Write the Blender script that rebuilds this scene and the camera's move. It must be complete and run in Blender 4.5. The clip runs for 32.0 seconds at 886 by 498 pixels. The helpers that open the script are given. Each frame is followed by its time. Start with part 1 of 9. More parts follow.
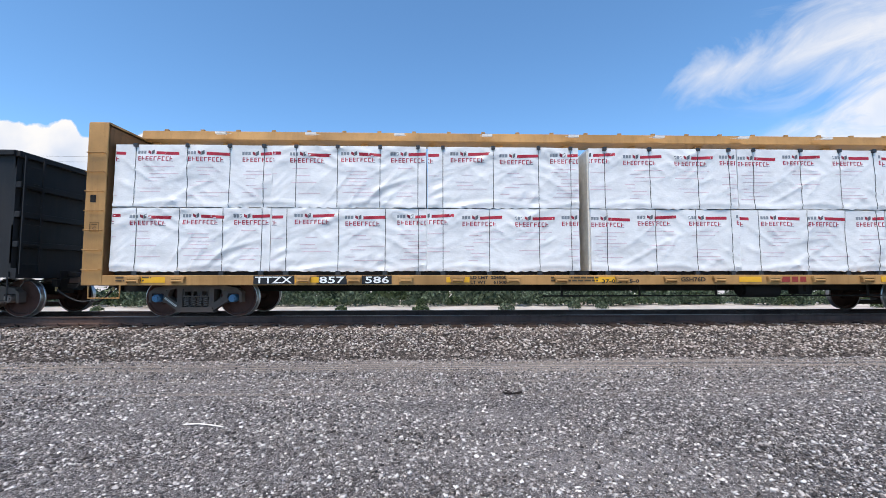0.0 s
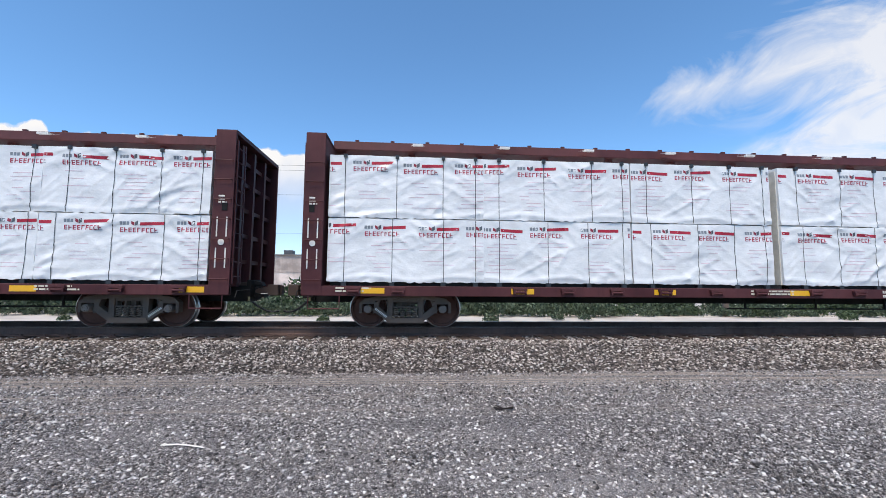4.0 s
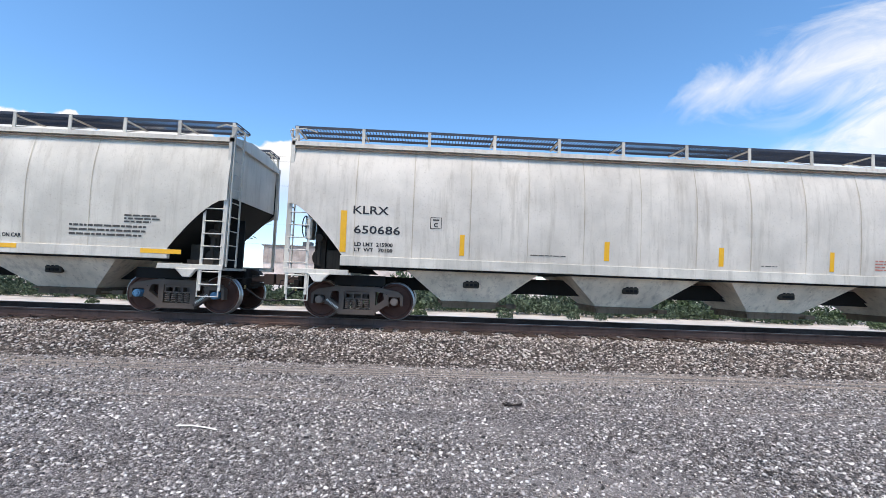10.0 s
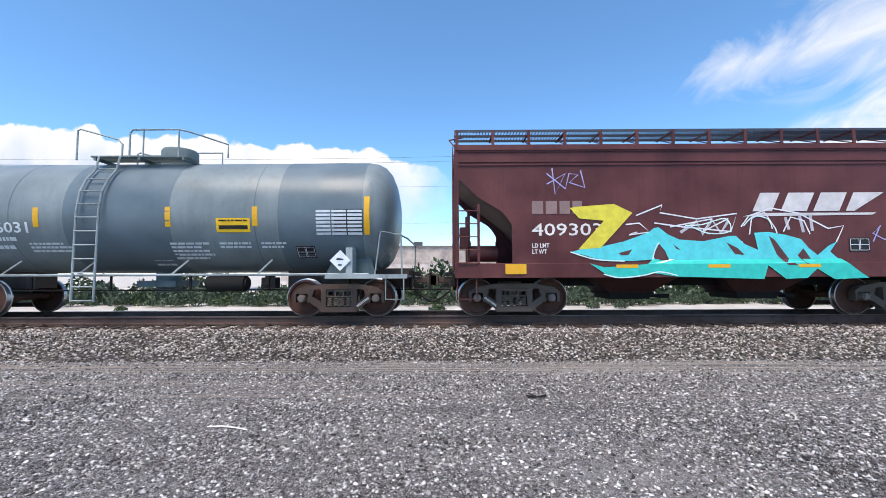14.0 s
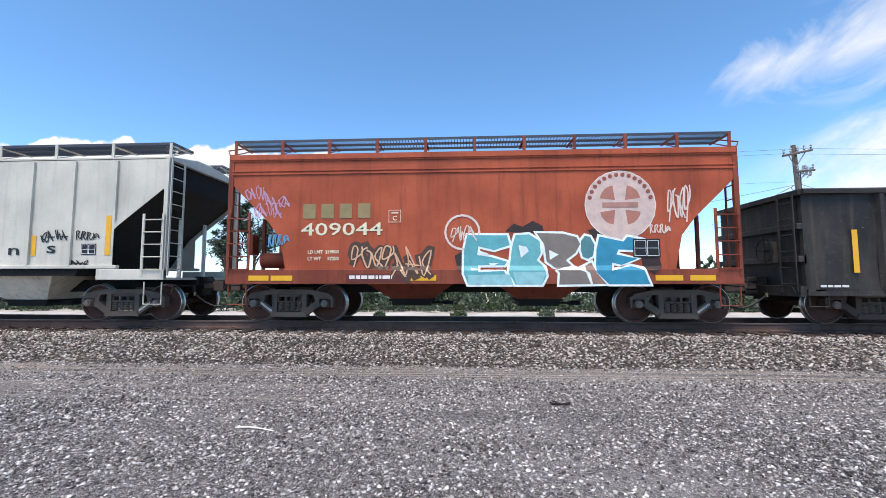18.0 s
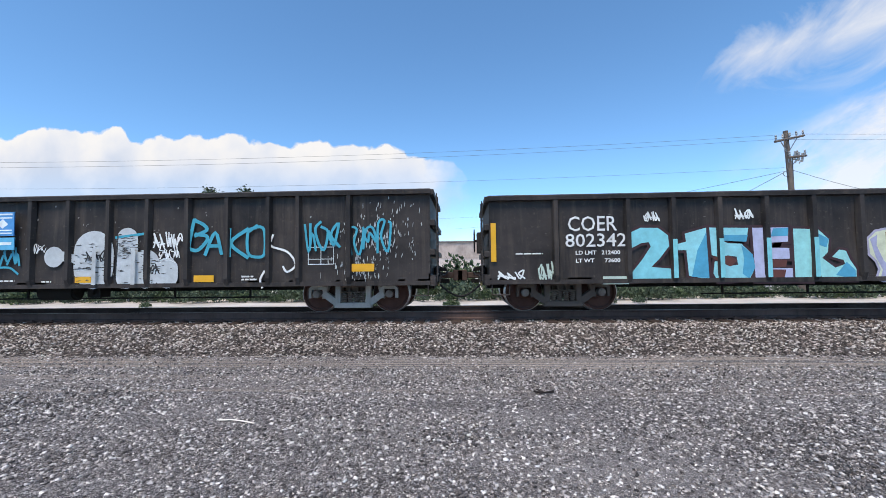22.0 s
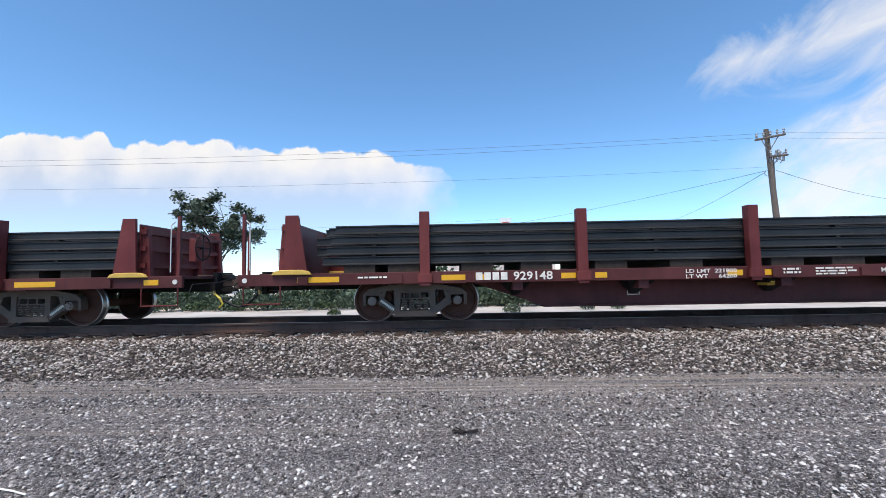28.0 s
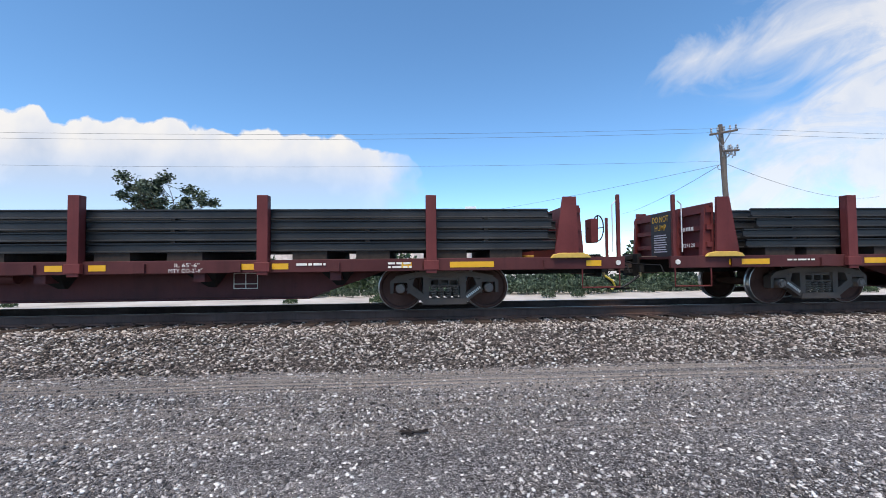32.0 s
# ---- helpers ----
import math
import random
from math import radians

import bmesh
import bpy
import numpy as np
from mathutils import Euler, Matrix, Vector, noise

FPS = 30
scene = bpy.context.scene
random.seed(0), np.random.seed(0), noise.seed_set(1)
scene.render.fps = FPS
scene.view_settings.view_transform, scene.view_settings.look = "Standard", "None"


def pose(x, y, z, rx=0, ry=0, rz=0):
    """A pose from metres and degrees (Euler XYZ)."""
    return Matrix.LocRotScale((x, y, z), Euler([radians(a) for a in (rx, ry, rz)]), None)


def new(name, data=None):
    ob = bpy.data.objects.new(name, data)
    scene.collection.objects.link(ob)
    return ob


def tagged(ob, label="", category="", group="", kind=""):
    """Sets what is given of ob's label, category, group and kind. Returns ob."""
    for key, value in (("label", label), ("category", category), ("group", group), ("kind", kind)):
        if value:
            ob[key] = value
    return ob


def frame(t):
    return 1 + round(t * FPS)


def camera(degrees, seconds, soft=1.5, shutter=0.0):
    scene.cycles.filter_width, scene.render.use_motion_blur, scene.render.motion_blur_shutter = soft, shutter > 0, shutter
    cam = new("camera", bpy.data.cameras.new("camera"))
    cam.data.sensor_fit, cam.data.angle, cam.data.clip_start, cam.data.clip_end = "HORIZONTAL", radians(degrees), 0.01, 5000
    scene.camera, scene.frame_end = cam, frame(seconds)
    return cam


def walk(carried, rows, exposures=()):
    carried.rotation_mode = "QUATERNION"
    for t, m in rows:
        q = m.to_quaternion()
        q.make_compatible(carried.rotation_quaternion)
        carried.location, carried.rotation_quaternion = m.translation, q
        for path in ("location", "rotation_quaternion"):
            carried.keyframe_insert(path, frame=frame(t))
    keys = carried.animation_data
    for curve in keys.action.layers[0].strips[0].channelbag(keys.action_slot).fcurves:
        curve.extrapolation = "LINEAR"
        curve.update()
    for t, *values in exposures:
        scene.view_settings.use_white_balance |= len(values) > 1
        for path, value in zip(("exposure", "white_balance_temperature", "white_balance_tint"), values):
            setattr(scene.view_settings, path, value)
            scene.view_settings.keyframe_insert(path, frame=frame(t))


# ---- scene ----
FOV = 94.38
RAIL_Y, RAIL_Z = 10.32, 0.573
TRACK_Y = RAIL_Y + 0.75
cam = camera(FOV, 32.0, soft=0.8, shutter=0.0)
# seconds, x, y, z, yaw, pitch, roll of the hand-held camera
PATH = [
 (0.0, 0.000, -0.000, 1.560, -1.66, 3.54, 0.04),
 (0.5, -0.024, 0.014, 1.565, -2.06, 3.39, 0.17),
 (1.0, -0.115, 0.072, 1.592, -2.59, 3.20, 0.08),
 (1.5, -0.153, 0.101, 1.585, -3.14, 3.29, -0.03),
 (2.0, -0.123, 0.100, 1.576, -3.86, 3.51, -0.14),
 (2.5, -0.115, 0.099, 1.586, -4.54, 3.58, -0.00),
 (3.0, -0.122, 0.090, 1.592, -4.81, 3.96, 0.02),
 (3.5, -0.126, 0.073, 1.604, -4.76, 4.47, -0.16),
 (5.5, -0.128, 0.079, 1.611, -1.46, 5.13, -1.02),
 (6.0, -0.127, 0.084, 1.606, -1.12, 4.88, -1.00),
 (6.5, -0.121, 0.094, 1.594, -1.15, 4.57, -0.95),
 (7.0, -0.101, 0.092, 1.596, -1.08, 4.29, -0.93),
 (7.5, -0.112, 0.100, 1.610, -1.21, 4.03, -0.92),
 (8.0, -0.114, 0.091, 1.597, -1.49, 4.29, -1.12),
 (8.5, -0.093, 0.097, 1.585, -1.79, 4.52, -1.38),
 (9.0, -0.120, 0.090, 1.583, -2.73, 4.68, -1.75),
 (9.5, -0.112, 0.093, 1.587, -2.96, 4.41, -2.07),
 (10.0, -0.073, 0.073, 1.590, -1.97, 4.19, -2.19),
 (10.5, -0.127, 0.093, 1.595, -1.42, 3.73, -2.22),
 (11.0, -0.133, 0.088, 1.593, -0.10, 3.63, -2.06),
 (11.5, -0.128, 0.087, 1.586, 0.84, 3.75, -1.55),
 (12.0, -0.144, 0.075, 1.601, 1.07, 3.62, -0.97),
 (12.5, -0.100, 0.089, 1.583, 1.67, 3.78, -0.46),
 (13.0, -0.116, 0.079, 1.583, 1.15, 3.72, -0.15),
 (13.5, -0.116, 0.083, 1.591, 0.60, 3.55, 0.07),
 (14.0, -0.096, 0.088, 1.588, 0.28, 3.39, 0.22),
 (14.5, -0.091, 0.085, 1.587, -0.06, 3.28, 0.25),
 (15.0, -0.094, 0.084, 1.583, -0.23, 3.36, 0.13),
 (15.5, -0.093, 0.081, 1.585, -0.05, 3.53, 0.15),
 (17.5, -0.100, 0.075, 1.578, 2.64, 4.21, 0.20),
 (18.0, -0.112, 0.068, 1.572, 3.21, 4.29, 0.03),
 (18.5, -0.122, 0.070, 1.582, 3.19, 3.94, -0.17),
 (19.0, -0.095, 0.074, 1.575, 3.16, 3.77, -0.21),
 (19.5, -0.103, 0.093, 1.589, 2.39, 3.24, -0.35),
 (20.0, -0.056, 0.093, 1.600, 1.88, 2.95, -0.36),
 (20.5, 0.013, 0.089, 1.596, 1.61, 2.86, -0.38),
 (21.0, 0.050, 0.091, 1.585, 1.72, 2.89, -0.28),
 (21.5, 0.070, 0.096, 1.577, 2.10, 2.88, 0.09),
 (22.0, 0.055, 0.118, 1.585, 2.71, 2.76, 0.64),
 (22.5, -0.035, 0.158, 1.586, 3.38, 2.87, 1.18),
 (23.0, -0.063, 0.157, 1.582, 4.11, 2.92, 1.37),
 (23.5, -0.035, 0.121, 1.580, 4.71, 2.71, 1.42),
 (24.0, 0.003, 0.094, 1.584, 5.16, 2.20, 1.33),
 (24.5, 0.052, 0.107, 1.592, 5.46, 1.67, 1.60),
 (25.0, 0.047, 0.085, 1.581, 4.33, 1.56, 1.62),
 (25.5, 0.099, 0.142, 1.570, 2.86, 1.38, 1.79),
 (26.0, 0.221, 0.352, 1.556, 1.41, 1.39, 1.71),
 (26.5, 0.405, 0.610, 1.570, 0.31, 1.72, 1.55),
 (28.5, 1.055, 1.579, 1.517, 2.05, 3.76, 0.60),
 (29.0, 1.081, 1.721, 1.508, 3.25, 3.68, 0.39),
 (29.5, 1.068, 1.742, 1.503, 3.57, 3.35, 0.30),
 (30.0, 1.051, 1.752, 1.506, 2.34, 2.69, 0.14),
 (30.5, 1.059, 1.742, 1.517, -0.16, 2.10, 0.13),
 (31.0, 1.090, 1.740, 1.511, -2.10, 1.92, 0.12),
 (31.5, 1.086, 1.754, 1.515, -3.85, 1.70, 0.34),
 (32.0, 1.102, 1.734, 1.516, -3.59, 1.84, 0.59),
]
walk(cam, [(t, pose(x, y, z, 90 + pitch, roll, yaw)) for t, x, y, z, yaw, pitch, roll in PATH],
     [(0, 0.48), (3, 0.44), (6, 0.44), (7, 0.66), (9, 0.64), (11, 0.62), (13, 0.56), (15, 0.7), (18, 0.62), (19, 0.58), (20, 0.42), (23, 0.4), (24, 0.46), (25, 0.64), (26, 0.54), (29, 0.4), (32, 0.36)])
# seconds, metres that the train has rolled
RUN = [
 (0.0, 0.00),
 (0.5, 5.52),
 (1.0, 11.03),
 (1.5, 16.56),
 (2.0, 22.12),
 (2.5, 27.72),
 (3.0, 33.52),
 (3.5, 39.00),
 (4.0, 44.66),
 (4.5, 50.33),
 (5.0, 56.02),
 (5.5, 61.72),
 (6.0, 67.42),
 (6.5, 73.12),
 (7.0, 78.83),
 (7.5, 84.54),
 (8.0, 90.25),
 (8.5, 95.96),
 (9.0, 101.68),
 (9.5, 107.40),
 (10.0, 113.12),
 (10.5, 118.84),
 (11.0, 124.37),
 (11.5, 130.30),
 (12.0, 136.05),
 (12.5, 141.81),
 (13.0, 147.58),
 (13.5, 153.36),
 (14.0, 159.17),
 (14.5, 165.02),
 (15.0, 170.89),
 (15.5, 176.77),
 (16.0, 182.64),
 (16.5, 188.50),
 (17.0, 194.37),
 (17.5, 200.21),
 (18.0, 206.01),
 (18.5, 211.75),
 (19.0, 217.45),
 (19.5, 223.56),
 (20.0, 229.48),
 (20.5, 235.22),
 (21.0, 241.28),
 (21.5, 246.96),
 (22.0, 252.77),
 (22.5, 258.57),
 (23.0, 264.57),
 (23.5, 270.37),
 (24.0, 276.18),
 (24.5, 282.01),
 (25.0, 287.87),
 (25.5, 293.73),
 (26.0, 299.61),
 (26.5, 305.50),
 (27.0, 311.40),
 (27.5, 317.31),
 (28.0, 323.21),
 (28.5, 329.11),
 (29.0, 335.02),
 (29.5, 340.91),
 (30.0, 346.80),
 (30.5, 352.67),
 (31.0, 358.53),
 (31.5, 364.38),
 (32.0, 370.24),
]

# ---- light ----
SUN_EL, SUN_AZ = radians(64), radians(200)
world = bpy.data.worlds.new("daylight")
scene.world = world
world.use_nodes = True
wn, wl = world.node_tree.nodes, world.node_tree.links
sky = wn.new("ShaderNodeTexSky")
sky.sky_type, sky.sun_disc = "NISHITA", False
sky.sun_elevation, sky.sun_rotation = SUN_EL, SUN_AZ
sky.altitude, sky.air_density, sky.dust_density, sky.ozone_density = 2200, 1.0, 0.05, 6.0
deep = wn.new("ShaderNodeHueSaturation")
deep.inputs["Hue"].default_value, deep.inputs["Saturation"].default_value = 0.492, 1.05
wl.new(sky.outputs[0], deep.inputs["Color"])
wl.new(deep.outputs[0], wn["Background"].inputs[0])
wn["Background"].inputs[1].default_value = 0.184
sun = new("sun", bpy.data.lights.new("sun", "SUN"))
sun.data.energy, sun.data.angle, sun.data.color = 3.25, radians(32), (1.0, 0.885, 0.745)
sun_way = Vector((math.sin(SUN_AZ) * math.cos(SUN_EL), math.cos(SUN_AZ) * math.cos(SUN_EL), math.sin(SUN_EL)))
sun.matrix_world = Matrix.Translation((0, -20, 30)) @ (-sun_way).to_track_quat("-Z", "Y").to_matrix().to_4x4()


# ---- materials ----
def tree(name):
    m = bpy.data.materials.new(name)
    m.use_nodes = True
    nt = m.node_tree
    return m, nt.nodes, nt.links, nt.nodes["Principled BSDF"]


def rgb(hexa):
    c = [int(hexa[i:i + 2], 16) / 255 for i in (0, 2, 4)]
    return tuple(((v + 0.055) / 1.055) ** 2.4 if v > 0.04 else v / 12.92 for v in c) + (1,)


def tex(nodes, links, kind, scale, stretch=None, coord="Object", detail=4, rough=0.55):
    tc = nodes.new("ShaderNodeTexCoord")
    n = nodes.new(kind)
    n.inputs["Scale"].default_value = scale
    if kind == "ShaderNodeTexNoise":
        n.inputs["Detail"].default_value, n.inputs["Roughness"].default_value = detail, rough
    if stretch:
        mp = nodes.new("ShaderNodeMapping")
        mp.inputs["Scale"].default_value = stretch
        links.new(tc.outputs[coord], mp.inputs[0])
        links.new(mp.outputs[0], n.inputs["Vector"])
    else:
        links.new(tc.outputs[coord], n.inputs["Vector"])
    return n


def ramp(nodes, links, src, stops):
    r = nodes.new("ShaderNodeValToRGB")
    e = r.color_ramp.elements
    while len(e) < len(stops):
        e.new(0.5)
    for el, (p, c) in zip(e, stops):
        el.position = p
        el.color = c if len(c) == 4 else (*c, 1)
    links.new(src, r.inputs[0])
    return r


def mix(nodes, links, fac, a, b, mode="MIX"):
    m = nodes.new("ShaderNodeMix")
    m.data_type, m.blend_type = "RGBA", mode
    for sock, v in ((m.inputs[0], fac), (m.inputs[6], a), (m.inputs[7], b)):
        if isinstance(v, (int, float, tuple)):
            sock.default_value = v
        else:
            links.new(v, sock)
    return m.outputs[2]


def bump(nodes, links, bsdf, height, strength, dist):
    b = nodes.new("ShaderNodeBump")
    b.inputs["Strength"].default_value, b.inputs["Distance"].default_value = strength, dist
    links.new(height, b.inputs["Height"])
    links.new(b.outputs[0], bsdf.inputs["Normal"])


BLACK, WHITE = (0, 0, 0, 1), (1, 1, 1, 1)


def paint(name, color, dirt="2a221c", amount=0.45, rough=0.45, streak=1.0, metal=0.0, fade=0.15, dent=0.004, gloss=0.3, speck=26, spots=0.56):
    """Weathered paint: fading in patches, streaks that run down, and speckled dirt."""
    m, n, l, b = tree(name)
    base = rgb(color)
    patch = tex(n, l, "ShaderNodeTexNoise", 0.9, detail=5)
    pale = tuple(min(1, c * (1 + fade * 2.2) + 0.012) for c in base[:3]) + (1,)
    dark = tuple(c * (1 - fade) for c in base[:3]) + (1,)
    col = mix(n, l, ramp(n, l, patch.outputs[0], [(0.35, BLACK), (0.65, WHITE)]).outputs[0], dark, pale)
    run = tex(n, l, "ShaderNodeTexNoise", 3.0, (2.2, 2.2, 0.16), detail=6, rough=0.65)
    runs = ramp(n, l, run.outputs[0], [(0.5, BLACK), (0.75, (amount * streak,) * 3)])
    col = mix(n, l, runs.outputs[0], col, rgb(dirt))
    spk = tex(n, l, "ShaderNodeTexNoise", speck, detail=7, rough=0.75)
    specks = ramp(n, l, spk.outputs[0], [(spots, BLACK), (spots + 0.14, (amount,) * 3)])
    col = mix(n, l, specks.outputs[0], col, rgb(dirt))
    l.new(col, b.inputs["Base Color"])
    rr = ramp(n, l, patch.outputs[0], [(0.3, (rough - 0.08,) * 3), (0.7, (min(1, rough + 0.15),) * 3)])
    l.new(rr.outputs[0], b.inputs["Roughness"])
    b.inputs["Metallic"].default_value = metal
    b.inputs["Specular IOR Level"].default_value = gloss
    big = tex(n, l, "ShaderNodeTexNoise", 1.7, detail=3)
    bump(n, l, b, big.outputs[0], 0.5, dent)
    return m


def plain(name, color, rough=0.5, metal=0.0, var=0.12, scale=9):
    m, n, l, b = tree(name)
    base = rgb(color)
    ns = tex(n, l, "ShaderNodeTexNoise", scale, detail=6, rough=0.65)
    col = mix(n, l, ramp(n, l, ns.outputs[0], [(0.3, BLACK), (0.7, WHITE)]).outputs[0],
              tuple(c * (1 - var) for c in base[:3]) + (1,), tuple(min(1, c * (1 + var)) for c in base[:3]) + (1,))
    l.new(col, b.inputs["Base Color"])
    b.inputs["Roughness"].default_value, b.inputs["Metallic"].default_value = rough, metal
    bump(n, l, b, ns.outputs[0], 0.15, 0.002)
    return m


MATS = {}


def spray(color):
    """Thin aerosol or stencil paint in one colour."""
    if color not in MATS:
        MATS[color] = plain("spray_paint_" + color, color, 0.6, var=0.16, scale=5)
    return MATS[color]


# ---- geometry ----
class Geo:
    """Vertices and faces of one mesh."""

    def __init__(self):
        self.v, self.f = [], []

    def add(self, verts, faces):
        k = len(self.v)
        self.v += verts
        self.f += [tuple(k + i for i in f) for f in faces]
        return self

    def box(self, x0, x1, y0, y1, z0, z1):
        return self.add([(x, y, z) for z in (z0, z1) for y in (y0, y1) for x in (x0, x1)],
                        [(0, 2, 3, 1), (4, 5, 7, 6), (0, 1, 5, 4), (2, 6, 7, 3), (0, 4, 6, 2), (1, 3, 7, 5)])

    def prism(self, poly, y0, y1):
        """A polygon in x, z, drawn out along y."""
        n = len(poly)
        v = [(x, y0, z) for x, z in poly] + [(x, y1, z) for x, z in poly]
        f = [tuple(range(n)), tuple(range(2 * n - 1, n - 1, -1))]
        return self.add(v, f + [(i, n + i, n + (i + 1) % n, (i + 1) % n) for i in range(n)])

    def along(self, poly, x0, x1):
        """A polygon in y, z, drawn out along x."""
        n = len(poly)
        v = [(x0, y, z) for y, z in poly] + [(x1, y, z) for y, z in poly]
        f = [tuple(range(n)), tuple(range(2 * n - 1, n - 1, -1))]
        return self.add(v, f + [(i, n + i, n + (i + 1) % n, (i + 1) % n) for i in range(n)])

    def beam(self, p, q, w, y0, y1):
        """A flat bar in the x, z plane, from p to q, w wide."""
        d = Vector((q[0] - p[0], q[1] - p[1])).normalized() * (w / 2)
        nx, nz = -d.y, d.x
        return self.prism([(p[0] + nx, p[1] + nz), (p[0] - nx, p[1] - nz), (q[0] - nx, q[1] - nz), (q[0] + nx, q[1] + nz)], y0, y1)

    def cyl(self, p, q, r, n=10, r2=None):
        p, q = Vector(p), Vector(q)
        d = (q - p).normalized()
        a = d.orthogonal().normalized()
        b = d.cross(a)
        r2 = r if r2 is None else r2
        v = []
        for c, rad in ((p, r), (q, r2)):
            for i in range(n):
                w = 2 * math.pi * i / n
                v.append(tuple(c + (a * math.cos(w) + b * math.sin(w)) * rad))
        f = [tuple(range(n - 1, -1, -1)), tuple(range(n, 2 * n))]
        return self.add(v, f + [(i, (i + 1) % n, n + (i + 1) % n, n + i) for i in range(n)])

    def tube(self, pts, r, n=6):
        """A bent round bar through the points."""
        pts = [Vector(p) for p in pts]
        way = [(pts[min(i + 1, len(pts) - 1)] - pts[max(i - 1, 0)]).normalized() for i in range(len(pts))]
        a = way[0].orthogonal().normalized()
        rings = []
        for p, d in zip(pts, way):
            a = (a - d * a.dot(d)).normalized()
            b = d.cross(a)
            rings.append([tuple(p + (a * math.cos(6.2832 * k / n) + b * math.sin(6.2832 * k / n)) * r) for k in range(n)])
        return self.loft(rings)

    def turned(self, prof, n=28, axis="y", at=(0, 0, 0)):
        """A profile of (radius, offset) turned round an axis."""
        k = len(prof)
        v = []
        for i in range(n):
            a = 2 * math.pi * i / n
            for r, o in prof:
                c, s = r * math.cos(a), r * math.sin(a)
                p = (c, o, s) if axis == "y" else (o, c, s) if axis == "x" else (c, s, o)
                v.append((p[0] + at[0], p[1] + at[1], p[2] + at[2]))
        f = [(i * k + j, i * k + j + 1, ((i + 1) % n) * k + j + 1, ((i + 1) % n) * k + j) for i in range(n) for j in range(k - 1)]
        return self.add(v, f)

    def grid(self, fn, nu, nv):
        """A sheet of points fn(u, v), u and v from 0 to 1."""
        v = [tuple(fn(i / nu, j / nv)) for j in range(nv + 1) for i in range(nu + 1)]
        w = nu + 1
        return self.add(v, [(j * w + i, j * w + i + 1, (j + 1) * w + i + 1, (j + 1) * w + i) for j in range(nv) for i in range(nu)])

    def loft(self, rings, closed=True, caps=True):
        n = len(rings[0])
        v = [tuple(p) for r in rings for p in r]
        f = []
        for j in range(len(rings) - 1):
            for i in range(n if closed else n - 1):
                f.append((j * n + i, j * n + (i + 1) % n, (j + 1) * n + (i + 1) % n, (j + 1) * n + i))
        if caps:
            f += [tuple(range(n - 1, -1, -1)), tuple(range((len(rings) - 1) * n, len(rings) * n))]
        return self.add(v, f)

    def mesh(self, name, mat, smooth=False, fix=True):
        me = bpy.data.meshes.new(name)
        me.from_pydata(self.v, [], self.f)
        if fix:
            bm = bmesh.new()
            bm.from_mesh(me)
            bmesh.ops.recalc_face_normals(bm, faces=bm.faces)
            bm.to_mesh(me)
            bm.free()
        me.materials.append(mat)
        if smooth:
            me.shade_smooth()
            try:
                me.set_sharp_from_angle(angle=radians(38))
            except AttributeError:
                pass
        return me


def part(name, geo, mat, parent, label="", smooth=False, bevel=0.0):
    """Links a mesh as one part under a thing or under a part."""
    ob = new(name, geo if isinstance(geo, bpy.types.Mesh) else geo.mesh(name, mat, smooth))
    ob.parent = parent
    if bevel:
        b = ob.modifiers.new("bevel", "BEVEL")
        b.width, b.segments, b.limit_method, b.angle_limit = bevel, 2, "ANGLE", radians(40)
    return tagged(ob, label) if label else ob


def thing(name, label, category, group="", at=(0, 0, 0), kind=""):
    ob = new(name)
    ob.empty_display_size = 0.3
    ob.location = at
    return tagged(ob, label, category, group, kind)


def letters(text, size, bold=0.0, shear=0.0, spacing=1.0):
    """Vertices and faces of a line of lettering in x, z, from its lower left corner; also its width."""
    cu = bpy.data.curves.new("lettering", "FONT")
    cu.body, cu.size, cu.offset, cu.shear, cu.space_character = text, size, bold, shear, spacing
    cu.resolution_u = 2
    ob = bpy.data.objects.new("lettering", cu)
    me = bpy.data.meshes.new_from_object(ob)
    v = [(p.co.x, p.co.y) for p in me.vertices]
    f = [tuple(p.vertices) for p in me.polygons]
    bpy.data.objects.remove(ob)
    bpy.data.curves.remove(cu)
    bpy.data.meshes.remove(me)
    return v, f, (max(p[0] for p in v) if v else 0)


def flat(z):
    return 0.0


# strokes of hand-drawn letters on a grid 4 wide and 6 high
STROKES = {"A": "002640|1232", "B": "000616354413|1343422000", "C": "452605012041", "D": "000626443000", "E": "46060040|0333", "F": "000646|0333", "H": "0006|4046|0343", "I": "2026", "J": "4641200001", "K": "0006|460340", "L": "060040", "M": "0006234640", "N": "00064046", "O": "260501204145260526", "P": "000616354413", "R": "00061635441340", "S": "453605143241100001", "T": "0646|2620", "U": "060120414146", "X": "0046|0640", "Y": "0623|4620", "Z": "06460040", "2": "051636443100"}
# loops and hooks of tags that nobody can read
STROKES.update({"a": "01153542241204", "b": "00062613304546", "c": "260512304425", "d": "0420461340", "e": "06203440|2226", "f": "103516024446", "g": "0013064013|0242", "h": "2604214420"})


def bowed(knots):
    """A smooth run through the knots."""
    if len(knots) < 3:
        return knots
    out = []
    for i in range(len(knots) - 1):
        a, b, c, d = (knots[max(0, min(len(knots) - 1, i + k))] for k in (-1, 0, 1, 2))
        for u in (0, 0.25, 0.5, 0.75):
            out.append(tuple(0.5 * (2 * b[j] + (c[j] - a[j]) * u + (2 * a[j] - 5 * b[j] + 4 * c[j] - d[j]) * u * u + (3 * b[j] - a[j] - 3 * c[j] + d[j]) * u ** 3) for j in (0, 1)))
    return out + [knots[-1]]


